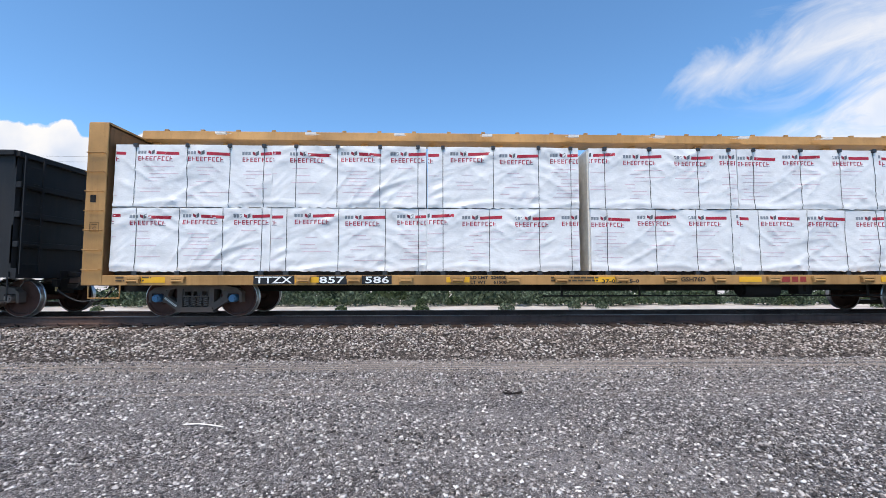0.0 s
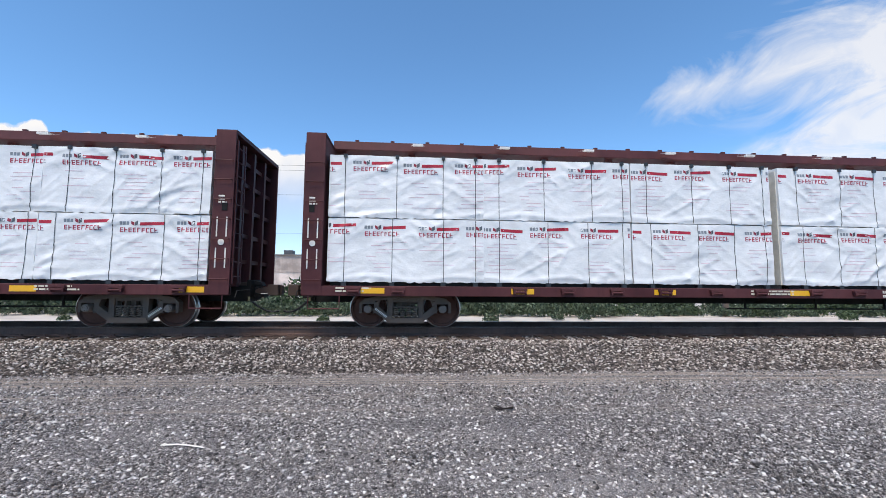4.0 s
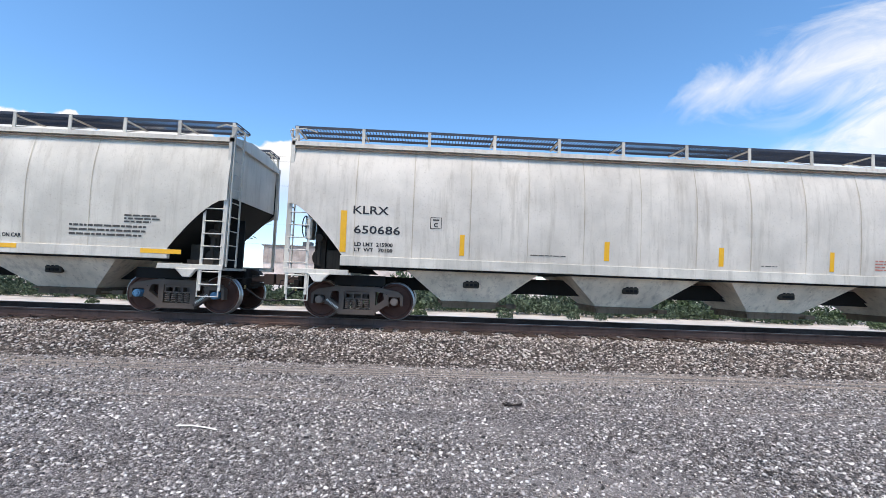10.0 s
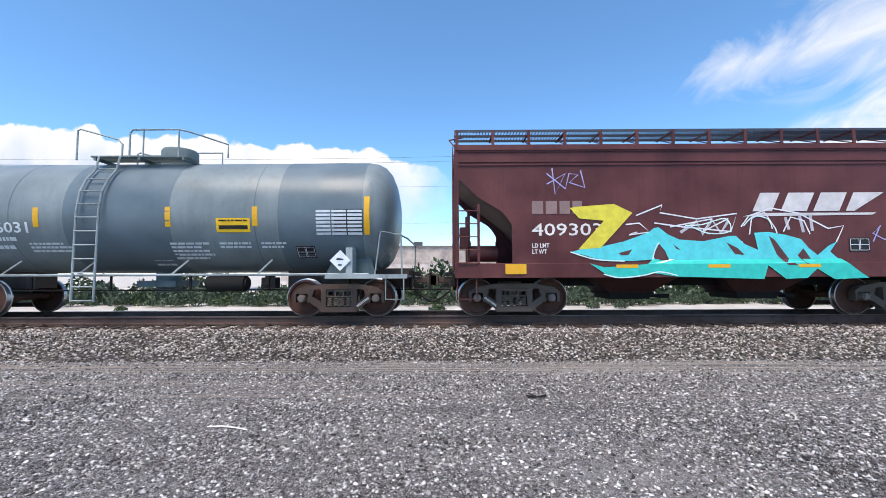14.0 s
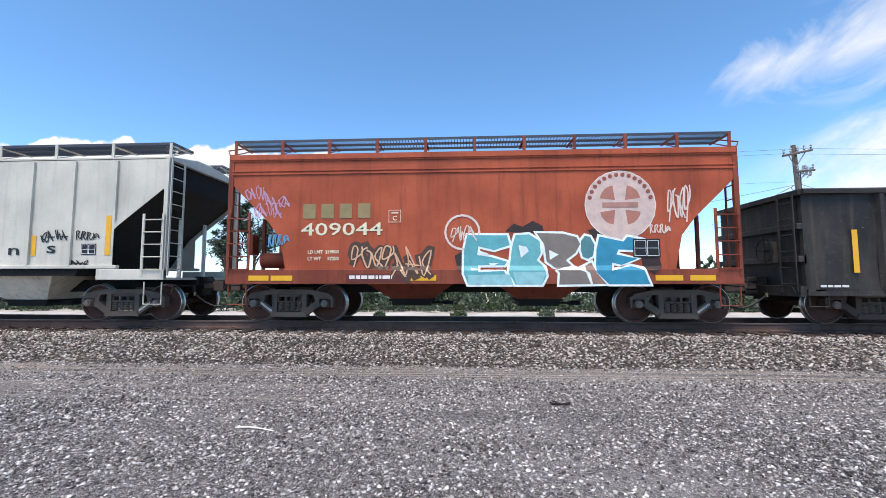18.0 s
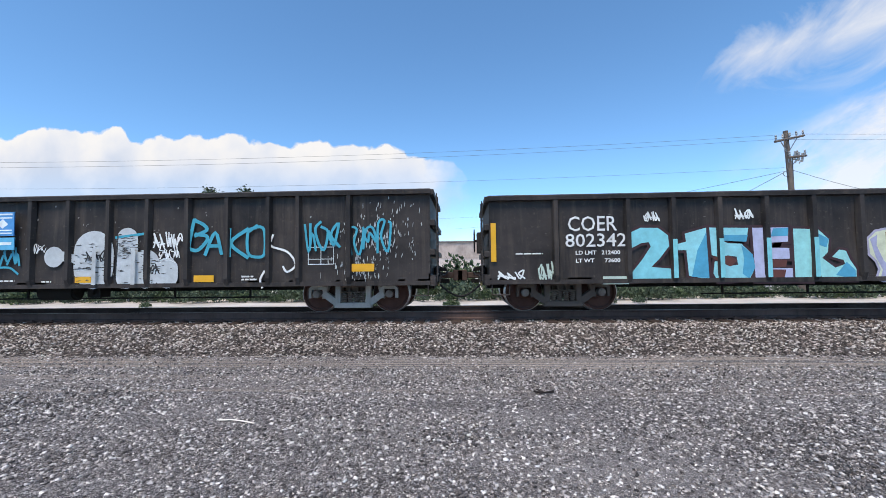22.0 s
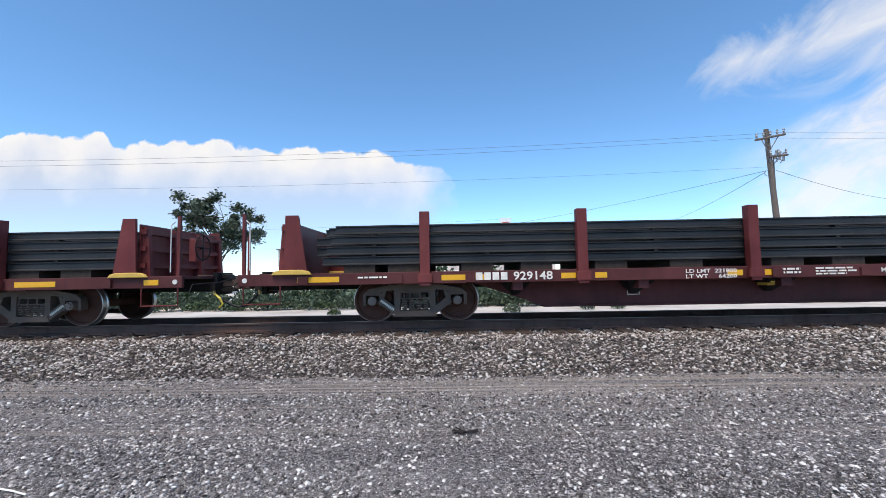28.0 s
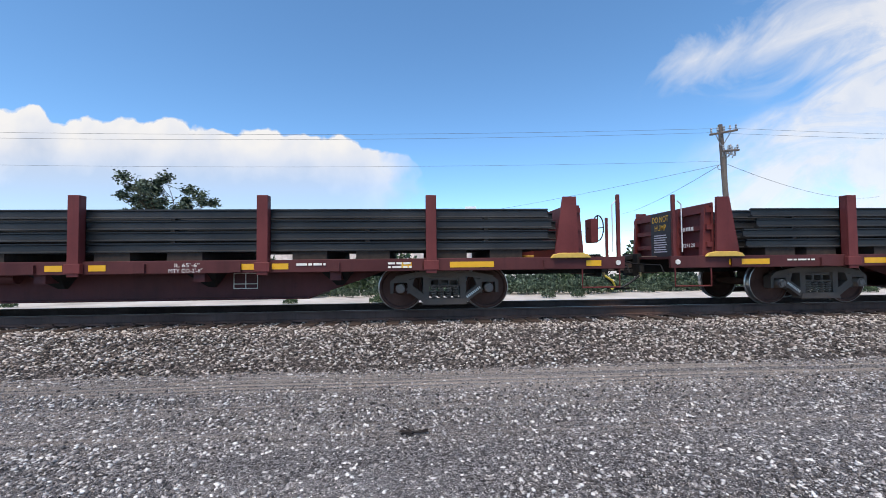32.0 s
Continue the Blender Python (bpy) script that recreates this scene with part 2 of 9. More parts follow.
class Decal:
    """Paint on a car's near side: shapes in x, z laid on a surface y = -side(z)."""

    def __init__(self, side, lift=0.006):
        self.side, self.lift, self.pieces, self.deep, self.coat = side, lift, [], 0, 0

    shift = 0.0

    def begin(self):
        """Starts a new piece, unless one is being drawn."""
        if not self.deep:
            self.pieces.append(Geo())

    def put(self, pts, faces):
        self.begin()
        y = 0.00012 * (self.coat % 40)
        self.coat += 1
        self.pieces[-1].add([(x + Decal.shift, y, z) for x, z in pts], faces)
        return self

    def mesh(self, name, mat, piece=0):
        """One piece cut into level strips and laid on the side."""
        me = self.pieces[piece].mesh(name, mat, fix=False)
        zs = [v.co.z for v in me.vertices]
        bm = bmesh.new()
        bm.from_mesh(me)
        if max(zs) - min(zs) > 0.22 and abs(self.side(min(zs)) - self.side(max(zs)) * 1.0001) + abs(self.side((min(zs) + max(zs)) / 2) - self.side(max(zs))) > 0.002:
            z = math.ceil(min(zs) / 0.11) * 0.11
            while z < max(zs):
                bmesh.ops.bisect_plane(bm, geom=bm.verts[:] + bm.edges[:] + bm.faces[:], plane_co=(0, 0, z), plane_no=(0, 0, 1))
                z += 0.11
        for v in bm.verts:
            v.co.y = -self.side(v.co.z) - self.lift - v.co.y
        bm.to_mesh(me)
        bm.free()
        return me

    def text(self, s, x, z, size, width=None, bold=0.0, shear=0.0, spacing=1.0):
        v, f, w = letters(s, size, bold, shear, spacing)
        k = width / w if width and w else 1
        return self.put([(x + a * k, z + b) for a, b in v], f)

    def bar(self, x0, x1, z0, z1):
        n = max(1, int((z1 - z0) / 0.25))
        zs = [z0 + (z1 - z0) * i / n for i in range(n + 1)]
        return self.put([(x, z) for z in zs for x in (x0, x1)], [(2 * i, 2 * i + 1, 2 * i + 3, 2 * i + 2) for i in range(n)])

    def poly(self, pts):
        return self.put(pts, [tuple(range(len(pts)))])

    def ring(self, x, z, r, w, n=20):
        pts = [(x + q * math.cos(2 * math.pi * i / n), z + q * math.sin(2 * math.pi * i / n)) for i in range(n) for q in (r, r - w)]
        return self.put(pts, [(2 * i, (2 * i + 2) % (2 * n), (2 * i + 3) % (2 * n), 2 * i + 1) for i in range(n)])

    def disc(self, x, z, r, n=20, sx=1.0):
        return self.poly([(x + sx * r * math.cos(2 * math.pi * i / n), z + r * math.sin(2 * math.pi * i / n)) for i in range(n)])

    def line(self, pts, w):
        """A painted stroke of one width."""
        self.begin()
        run = [Vector(pts[0])]
        for p in pts[1:]:
            if (Vector(p) - run[-1]).length > 1e-4:
                run.append(Vector(p))
        if len(run) < 2:
            return self
        verts = []
        for i, p in enumerate(run):
            d = (run[min(i + 1, len(run) - 1)] - run[max(i - 1, 0)]).normalized() * (w / 2)
            end = -0.7 if i == 0 else 0.7 if i == len(run) - 1 else 0
            y = 0.00012 * (self.coat % 40) + 0.00008 * i
            verts += [(p.x + d.x * end - d.y + Decal.shift, y, p.y + d.y * end + d.x), (p.x + d.x * end + d.y + Decal.shift, y, p.y + d.y * end - d.x)]
        self.coat += 1
        self.pieces[-1].add(verts, [(2 * i, 2 * i + 1, 2 * i + 3, 2 * i + 2) for i in range(len(run) - 1)])
        return self

    def tag(self, word, x, z, w, h, width=0.03, seed=1, lean=0.0):
        """A hand tag: bowed strokes in the shapes of letters."""
        r = random.Random(seed)
        self.begin()
        self.deep += 1
        step = w / len(word)
        for k, ch in enumerate(word):
            size, drop = h * r.uniform(0.75, 1.05), h * r.uniform(-0.08, 0.15)
            for stroke in STROKES[ch].split("|"):
                knots = [(int(stroke[i]), int(stroke[i + 1])) for i in range(0, len(stroke), 2)]
                knots = [(x + step * (k + (a + r.uniform(-0.35, 0.35)) / 4.3) + lean * (b / 6) * h, z + drop + size * (b + r.uniform(-0.3, 0.3)) / 6) for a, b in knots]
                self.line(bowed(knots), width * r.uniform(0.8, 1.15))
        self.deep -= 1
        return self

    def scribble(self, x, z, w, h, seed, width=0.022, turns=7):
        """A hand-drawn tag of loops that nobody can read."""
        r = random.Random(seed)
        pts, px = [], x
        knots = [(x + w * i / turns + r.uniform(-0.08, 0.08) * w, z + (h if i % 2 else 0) * r.uniform(0.55, 1.0) + r.uniform(0, 0.2) * h) for i in range(turns + 1)]
        for a, b in zip(knots, knots[1:]):
            bow = r.uniform(-0.3, 0.3) * h
            for i in range(5):
                u = i / 5
                pts.append((a[0] + (b[0] - a[0]) * u + bow * math.sin(math.pi * u), a[1] + (b[1] - a[1]) * u))
        return self.line(pts, width)

    def small_print(self, x, z, w, rows, pitch=0.07, seed=1, high=0.55):
        """Rows of writing too small to read, as bars."""
        r = random.Random(seed)
        self.begin()
        self.deep += 1
        for i in range(rows):
            px, end = x, x + w * r.uniform(0.7, 1)
            while px < end:
                q = min(end, px + r.uniform(0.05, 0.2))
                self.bar(px, q, z - i * pitch - pitch * high, z - i * pitch)
                px = q + 0.025
        self.deep -= 1
        return self

    def done(self, name, color, car, label=""):
        for k in range(len(self.pieces)):
            if self.pieces[k].f:
                part(name, self.mesh(name, spray(color), k), None, car, label)


def shape_text(car, side, s, x, z, size, width, fill, edge, bold=0.035, shear=0.0, lift=0.008, label="", glow=None):
    """A sprayed piece in fat letters: an outline and a fill."""
    if glow:
        Decal(side, lift - 0.003).text(s, x, z, size, width, bold * 3.2, shear, 1.06).done("outer_outline", glow, car)
    Decal(side, lift).text(s, x, z, size, width, bold * 1.9, shear, 1.06).done("outline", edge, car)
    Decal(side, lift + 0.004).text(s, x, z, size, width, bold * 0.6, shear, 1.06).done("spray_lettering", fill, car, label)

# ---- the setting ----
RAIL_TOP = RAIL_Z
SINK = 0.032
TRACK_TOP = RAIL_TOP - SINK
TIE_TOP = TRACK_TOP - 0.205
BED_TOP = TIE_TOP - 0.045


def gravel_material(name, tones, scale, fine, tan, stone=0.03, ruts=False):
    """Crushed stone: cells of many greys, shade painted in the gaps between them, and spreads of fines."""
    m, n, l, b = tree(name)
    warp = tex(n, l, "ShaderNodeTexNoise", 30, detail=3)
    cell = tex(n, l, "ShaderNodeTexVoronoi", scale)
    small = tex(n, l, "ShaderNodeTexVoronoi", scale * 2.3)
    shade = n.new("ShaderNodeSeparateColor")
    l.new(cell.outputs["Color"], shade.inputs[0])
    col = ramp(n, l, shade.outputs[0], tones)
    shade2 = n.new("ShaderNodeSeparateColor")
    l.new(small.outputs["Color"], shade2.inputs[0])
    col2 = ramp(n, l, shade2.outputs[1], tones)
    which = ramp(n, l, warp.outputs[0], [(0.45, BLACK), (0.55, WHITE)])
    c = mix(n, l, which.outputs[0], col.outputs[0], col2.outputs[0])
    # colour darkens away from each cell's middle, as shade between stones
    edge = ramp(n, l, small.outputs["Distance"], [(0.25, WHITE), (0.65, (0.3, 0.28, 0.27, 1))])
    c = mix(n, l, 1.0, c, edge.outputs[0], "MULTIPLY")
    wide = tex(n, l, "ShaderNodeTexNoise", 0.35, (0.35, 1.2, 1), detail=5, rough=0.6)
    c = mix(n, l, ramp(n, l, wide.outputs[0], [(0.48, BLACK), (0.72, (fine,) * 3)]).outputs[0], c, tan)
    if ruts:
        # wheel tracks pressed along the lot: fines fill the stones
        sp = n.new("ShaderNodeSeparateXYZ")
        tc = n.new("ShaderNodeTexCoord")
        l.new(tc.outputs["Object"], sp.inputs[0])
        band = ramp(n, l, sp.outputs[1], [(0.0, BLACK)])
        band.color_ramp.elements[0].position = 0.0
        mr = n.new("ShaderNodeMapRange")
        mr.inputs[1].default_value, mr.inputs[2].default_value = 4.0, 8.0
        l.new(sp.outputs[1], mr.inputs[0])
        l.new(mr.outputs[0], band.inputs[0])
        e = band.color_ramp.elements
        while len(e) < 7:
            e.new(0.5)
        for el, (p, v) in zip(e, ((0.28, 0), (0.38, 0.5), (0.46, 0.15), (0.56, 0.6), (0.64, 0.35), (0.74, 1.0), (0.93, 0.75))):
            el.position, el.color = p, (v, v, v, 1)
        drift = tex(n, l, "ShaderNodeTexNoise", 1.6, (0.05, 9.0, 1), detail=7, rough=0.68)
        keep = ramp(n, l, drift.outputs[0], [(0.44, BLACK), (0.58, WHITE)])
        grit = tex(n, l, "ShaderNodeTexNoise", 90, detail=3)
        fines = ramp(n, l, grit.outputs[0], [(0.3, rgb("998a7e")), (0.7, rgb("dbcab9"))])
        c = mix(n, l, mix(n, l, 1.0, band.outputs[0], keep.outputs[0], "MULTIPLY"), c, fines.outputs[0])
    l.new(c, b.inputs["Base Color"])
    b.inputs["Roughness"].default_value = 0.95
    hgt = n.new("ShaderNodeMath")
    hgt.operation = "SUBTRACT"
    hgt.inputs[0].default_value = 1
    l.new(small.outputs["Distance"], hgt.inputs[1])
    bump(n, l, b, hgt.outputs[0], 1.0, stone)
    return m


GREYS = [(0.0, rgb("2f2b2b")), (0.3, rgb("807978")), (0.6, rgb("b5afad")), (0.85, rgb("d9d2ce")), (1.0, rgb("f6f0ea"))]
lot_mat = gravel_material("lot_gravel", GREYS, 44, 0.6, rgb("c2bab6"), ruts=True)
# toned darker than the loose stones, to stand for shaded gaps among them
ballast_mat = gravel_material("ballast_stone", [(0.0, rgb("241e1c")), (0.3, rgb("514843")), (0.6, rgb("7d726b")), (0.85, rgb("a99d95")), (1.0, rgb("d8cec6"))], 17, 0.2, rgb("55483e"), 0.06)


def ground_sheet():
    """One sheet: the gravel lot before the track, pale dirt behind it, to the horizon."""
    xs = [-3000, -400, -120, -60, -30] + [-16 + 1.0 * i for i in range(33)] + [30, 60, 120, 400, 3000]
    ys = [-3000, -200, -40, -12, -4] + [0.5 * i for i in range(0, 16)] + [9, 13, 14, 15, 16, 18, 20, 24, 30, 45, 80, 200, 800, 3000]
    def h(x, y):
        if y > 13:
            return -0.12 + 0.05 * noise.noise((x * 0.3, y * 0.3, 3)) if y < 100 else -0.12
        if y < -8 or y > 8.5 or abs(x) > 20:
            return 0.0
        return 0.018 * noise.noise((x * 0.5, y * 1.1, 0)) - 0.012 * math.exp(-((y - 6.6) / 0.25) ** 2)
    g = Geo()
    w = len(xs)
    g.add([(x, y, h(x, y)) for y in ys for x in xs], [(j * w + i, j * w + i + 1, (j + 1) * w + i + 1, (j + 1) * w + i) for j in range(len(ys) - 1) for i in range(w - 1)])
    dirt, n, l, b = tree("pale_dirt")
    big = tex(n, l, "ShaderNodeTexNoise", 0.4, detail=8, rough=0.65)
    c = ramp(n, l, big.outputs[0], [(0.3, rgb("9d958c")), (0.5, rgb("bcb4ab")), (0.7, rgb("cdc7c0"))])
    l.new(c.outputs[0], b.inputs["Base Color"])
    b.inputs["Roughness"].default_value = 0.95
    me = g.mesh("ground", lot_mat, smooth=True)
    me.materials.append(dirt)
    for p in me.polygons:
        if p.center.y > 12:
            p.material_index = 1
    tagged(new("ground", me), "grey crushed gravel lot with pale dirt behind the track", "ground", kind="structure")


def ballast_bed():
    edge = [(7.45, -0.03), (7.75, 0.02), (8.7, 0.2), (9.0, BED_TOP), (12.9, BED_TOP), (14.4, -0.14), (14.6, -0.5), (7.45, -0.5)]
    g = Geo()
    xs = [-400, -100, -40] + [-20 + 0.5 * i for i in range(81)] + [40, 100, 400]
    top = []
    for y, z in edge[:-2]:
        top.append((y, z))
    fine = []
    for (y0, z0), (y1, z1) in zip(top, top[1:]):
        k = max(1, int((y1 - y0) / 0.22))
        fine += [(y0 + (y1 - y0) * i / k, z0 + (z1 - z0) * i / k) for i in range(k)]
    fine.append(top[-1])
    w = len(xs)
    g.add([(x, y + (0.05 * noise.noise((x * 0.9, y, 1)) if 7.5 < y < 9 else 0), z + 0.03 * noise.noise((x * 1.3, y * 1.3, 5))) for y, z in fine for x in xs],
          [(j * w + i, j * w + i + 1, (j + 1) * w + i + 1, (j + 1) * w + i) for j in range(len(fine) - 1) for i in range(w - 1)])
    bed = tagged(new("ballast_bed", g.mesh("ballast_bed", ballast_mat, smooth=True)), "sloping bed of crushed grey ballast stone under the track", "ballast", kind="structure")
    return bed


def scatter(name, mat, count, place, size, seed, parent=None):
    """Loose angular stones as one mesh."""
    rs = np.random.RandomState(seed)
    cube = np.array([(x, y, z) for z in (-1, 1) for y in (-1, 1) for x in (-1, 1)], float)
    faces = np.array([(0, 2, 3, 1), (4, 5, 7, 6), (0, 1, 5, 4), (2, 6, 7, 3), (0, 4, 6, 2), (1, 3, 7, 5)])
    pts = place(rs, count)
    n = len(pts)
    s = size(rs, n)
    shape = cube[None] * rs.uniform(0.35, 1.0, (n, 8, 3)) * rs.uniform(0.6, 1.25, (n, 1, 3)) * np.array((1.15, 1.0, 0.62))
    a = rs.uniform(0, 2 * np.pi, (n, 3))
    def rot(i, j, ang):
        m = np.tile(np.eye(3), (n, 1, 1))
        c, d = np.cos(ang), np.sin(ang)
        m[:, i, i], m[:, i, j], m[:, j, i], m[:, j, j] = c, -d, d, c
        return m
    shape = np.einsum("nij,nkj->nki", rot(0, 1, a[:, 0]) @ rot(1, 2, a[:, 1] * 0.16 - 0.5) @ rot(0, 2, a[:, 2] * 0.16 - 0.5), shape)
    v = (shape * s[:, None, None] * 0.5 + pts[:, None, :]).reshape(-1, 3)
    f = (faces[None] + 8 * np.arange(n)[:, None, None]).reshape(-1, 4)
    me = bpy.data.meshes.new(name)
    me.vertices.add(len(v))
    me.vertices.foreach_set("co", v.ravel())
    me.loops.add(len(f) * 4)
    me.loops.foreach_set("vertex_index", f.ravel().astype(np.int32))
    me.polygons.add(len(f))
    me.polygons.foreach_set("loop_start", np.arange(len(f), dtype=np.int32) * 4)
    me.update(calc_edges=True)
    me.materials.append(mat)
    ob = new(name, me)
    return ob


def stone_material(name, tones):
    m, n, l, b = tree(name)
    geo = n.new("ShaderNodeNewGeometry")
    c = ramp(n, l, geo.outputs["Random Per Island"], tones)
    ns = tex(n, l, "ShaderNodeTexNoise", 60, detail=4)
    col = mix(n, l, 0.5, c.outputs[0], ramp(n, l, ns.outputs[0], [(0.3, (0.5, 0.5, 0.5, 1)), (0.7, WHITE)]).outputs[0], "MULTIPLY")
    l.new(col, b.inputs["Base Color"])
    b.inputs["Roughness"].default_value = 0.85
    return m


def slope_height(y):
    return float(np.interp(y, (7.5, 7.75, 8.7, 9.0), (0.0, 0.02, 0.2, BED_TOP)))


def stones():
    def on_slope(rs, n):
        y = rs.uniform(7.45, 10.3, n)
        x = rs.uniform(-15, 17, n)
        z = np.array([slope_height(q) for q in y]) + rs.uniform(-0.008, 0.022, n)
        return np.stack([x, y, z], 1)[rs.uniform(7.4, 8.1, n) < y]
    mat = stone_material("loose_ballast", [(0.0, rgb("2b2421")), (0.33, rgb("685c55")), (0.6, rgb("a0938a")), (0.84, rgb("cfc3ba")), (1.0, rgb("f2ebe3"))])
    tagged(scatter("ballast_stones", mat, 56000, on_slope, lambda rs, n: rs.uniform(0.024, 0.056, n), 3), "angular grey and white crushed ballast stones", "ballast", kind="stuff")
    def on_bed(rs, n):
        y = rs.uniform(9.4, 13.2, n)
        x = rs.uniform(-16, 18, n)
        return np.stack([x, y, np.full(n, BED_TOP) + rs.uniform(0.0, 0.02, n)], 1)
    tagged(scatter("ballast_stones", mat, 7000, on_bed, lambda rs, n: rs.uniform(0.04, 0.08, n), 4), "angular grey ballast stones between the ties", "ballast", kind="stuff")
    def on_lot(rs, n):
        d = rs.uniform(0, 1, n) ** 0.75
        y = 1.6 + d * 6.2
        x = rs.uniform(-1, 1, n) * (3.0 + y * 1.25) + 0.5
        rut = 0.85 * np.exp(-((y - 7.1 - 0.06 * np.sin(x * 0.5)) / 0.4) ** 2) + 0.5 * np.exp(-((y - 6.2 + 0.05 * np.sin(x * 0.6)) / 0.13) ** 2) + 0.4 * np.exp(-((y - 5.5 + 0.04 * np.sin(x * 0.7 + 1)) / 0.12) ** 2)
        kept = rs.uniform(0, 1, n) > rut
        return np.stack([x, y, rs.uniform(-0.002, 0.007, n)], 1)[kept]
    lot = stone_material("loose_gravel", [(0.0, rgb("332f2e")), (0.3, rgb("706a68")), (0.58, rgb("aaa3a0")), (0.82, rgb("d6cfca")), (1.0, rgb("fbf5ef"))])
    tagged(scatter("gravel_stones", lot, 150000, on_lot, lambda rs, n: 0.010 + 0.03 * rs.uniform(0, 1, n) ** 3.2, 5), "small grey and white crushed gravel stones", "gravel", kind="stuff")


def track():
    tr = thing("railway_track", "single railway track with rusty steel rails on dark wooden ties", "track", kind="structure")
    steel = paint("rail_rust", "574640", "2c2320", 0.4, 0.9, gloss=0.05)
    worn = plain("worn_rail_head", "857a72", 0.45, 0.8, var=0.1)
    wood, n, l, b = tree("tie_wood")
    g = tex(n, l, "ShaderNodeTexNoise", 6, (9, 0.7, 9), detail=8, rough=0.7)
    c = ramp(n, l, g.outputs[0], [(0.3, rgb("2b201a")), (0.6, rgb("4d3c31")), (0.8, rgb("6e5d4f"))])
    l.new(c.outputs[0], b.inputs["Base Color"])
    b.inputs["Roughness"].default_value = 0.9
    for y in (RAIL_Y, RAIL_Y + 1.5):
        z = TRACK_TOP
        web = Geo().along([(y - 0.07, z - 0.205), (y + 0.07, z - 0.205), (y + 0.07, z - 0.17), (y + 0.012, z - 0.15), (y + 0.012, z - 0.045), (y + 0.037, z - 0.035), (y + 0.037, z - 0.003), (y - 0.037, z - 0.003), (y - 0.037, z - 0.035), (y - 0.012, z - 0.045), (y - 0.012, z - 0.15), (y - 0.07, z - 0.17)], -400, 400)
        rail = part("rail", web, steel, tr)
        part("rail_head", Geo().box(-400, 400, y - 0.03, y + 0.03, z - 0.003, z), worn, rail, "rail head worn bright by wheels")
    tie = Geo().box(-0.115, 0.115, TRACK_Y - 1.3, TRACK_Y + 1.3, TIE_TOP - 0.18, TIE_TOP).mesh("tie", wood)
    plate = Geo()
    for y in (RAIL_Y, RAIL_Y + 1.5):
        plate.box(-0.09, 0.09, y - 0.17, y + 0.17, TIE_TOP, TIE_TOP + 0.02)
        for s in (-1, 1):
            plate.box(-0.02, 0.02, y + s * 0.095 - 0.02, y + s * 0.095 + 0.02, TIE_TOP + 0.02, TIE_TOP + 0.05)
    plate = plate.mesh("tie_plate", steel)
    r = random.Random(4)
    for i in range(-40, 41):
        t = part("tie", tie, None, tr)
        t.location = (i * 0.5 + r.uniform(-0.03, 0.03), r.uniform(-0.05, 0.05), r.uniform(-0.012, 0.004))
        t.rotation_euler.z = r.uniform(-0.015, 0.015)
        p = part("tie_plate", plate, None, tr)
        p.location = (i * 0.5, 0, 0)


ground_sheet()
ballast_bed()
stones()
track()

# ---- parts that all cars share ----
cast_iron = paint("cast_truck_iron", "574b43", "6a5a4d", 0.5, 0.75, 0.6, dent=0.002)
rusty_iron = paint("rusty_truck_iron", "4c3d36", "261c18", 0.5, 0.8, 0.6, dent=0.002)
wheel_steel = paint("wheel_steel", "4d342c", "201411", 0.5, 0.8, 0.3, dent=0.001, gloss=0.12)
tread_steel = plain("wheel_tread", "a8a6a6", 0.3, 0.9)
under_black = paint("underframe_black", "100e0d", "2b231d", 0.4, 0.8, 0.6)
rubber = plain("hose_rubber", "16161a", 0.6)
blue_cap = plain("blue_bearing_cap", "4f7896", 0.5)
grey_cap = plain("grey_bearing_cap", "77695f", 0.6)
brass = plain("hose_fitting", "9a8a62", 0.4, 0.6)
yellow_reflector = plain("yellow_reflector", "e2a818", 0.35, var=0.06)
TRAIN = []
WHEELS = []
WHEEL_R = 0.457


def wheelset_mesh():
    g = Geo()
    for s in (-1, 1):
        y = s * 0.75
        g.turned([(0.0, y - s * 0.09), (0.13, y - s * 0.09), (0.15, y - s * 0.02), (0.37, y - s * 0.01), (0.395, y - s * 0.07), (0.44, y - s * 0.07), (0.44, y + s * 0.07), (0.395, y + s * 0.07), (0.37, y + s * 0.03), (0.15, y + s * 0.05), (0.13, y + s * 0.1), (0, y + s * 0.1)], 30)
    g.cyl((0, -1.05, 0), (0, 1.05, 0), 0.085, 12)
    return g.mesh("wheelset", wheel_steel, smooth=True)


def tread_mesh(s):
    g = Geo()
    y = s * 0.75
    g.turned([(0.4405, y - s * 0.072), (0.48, y - s * 0.066), (0.478, y - s * 0.045), (0.457, y - s * 0.035), (0.455, y + s * 0.068), (0.4405, y + s * 0.072)], 30)
    return g.mesh("tread", tread_steel, smooth=True)


def cap_mesh(mat, s):
    g = Geo()
    g.cyl((0, s * 0.98, 0), (0, s * 1.15, 0), 0.1, 16, 0.088)
    g.cyl((0, s * 1.15, 0), (0, s * 1.17, 0), 0.06, 12)
    for i in range(3):
        a = 2.1 * i
        g.cyl((0.055 * math.cos(a), s * 1.17, 0.055 * math.sin(a)), (0.055 * math.cos(a), s * 1.19, 0.055 * math.sin(a)), 0.016, 6)
    return g.mesh("bearing_cap", mat, smooth=True)


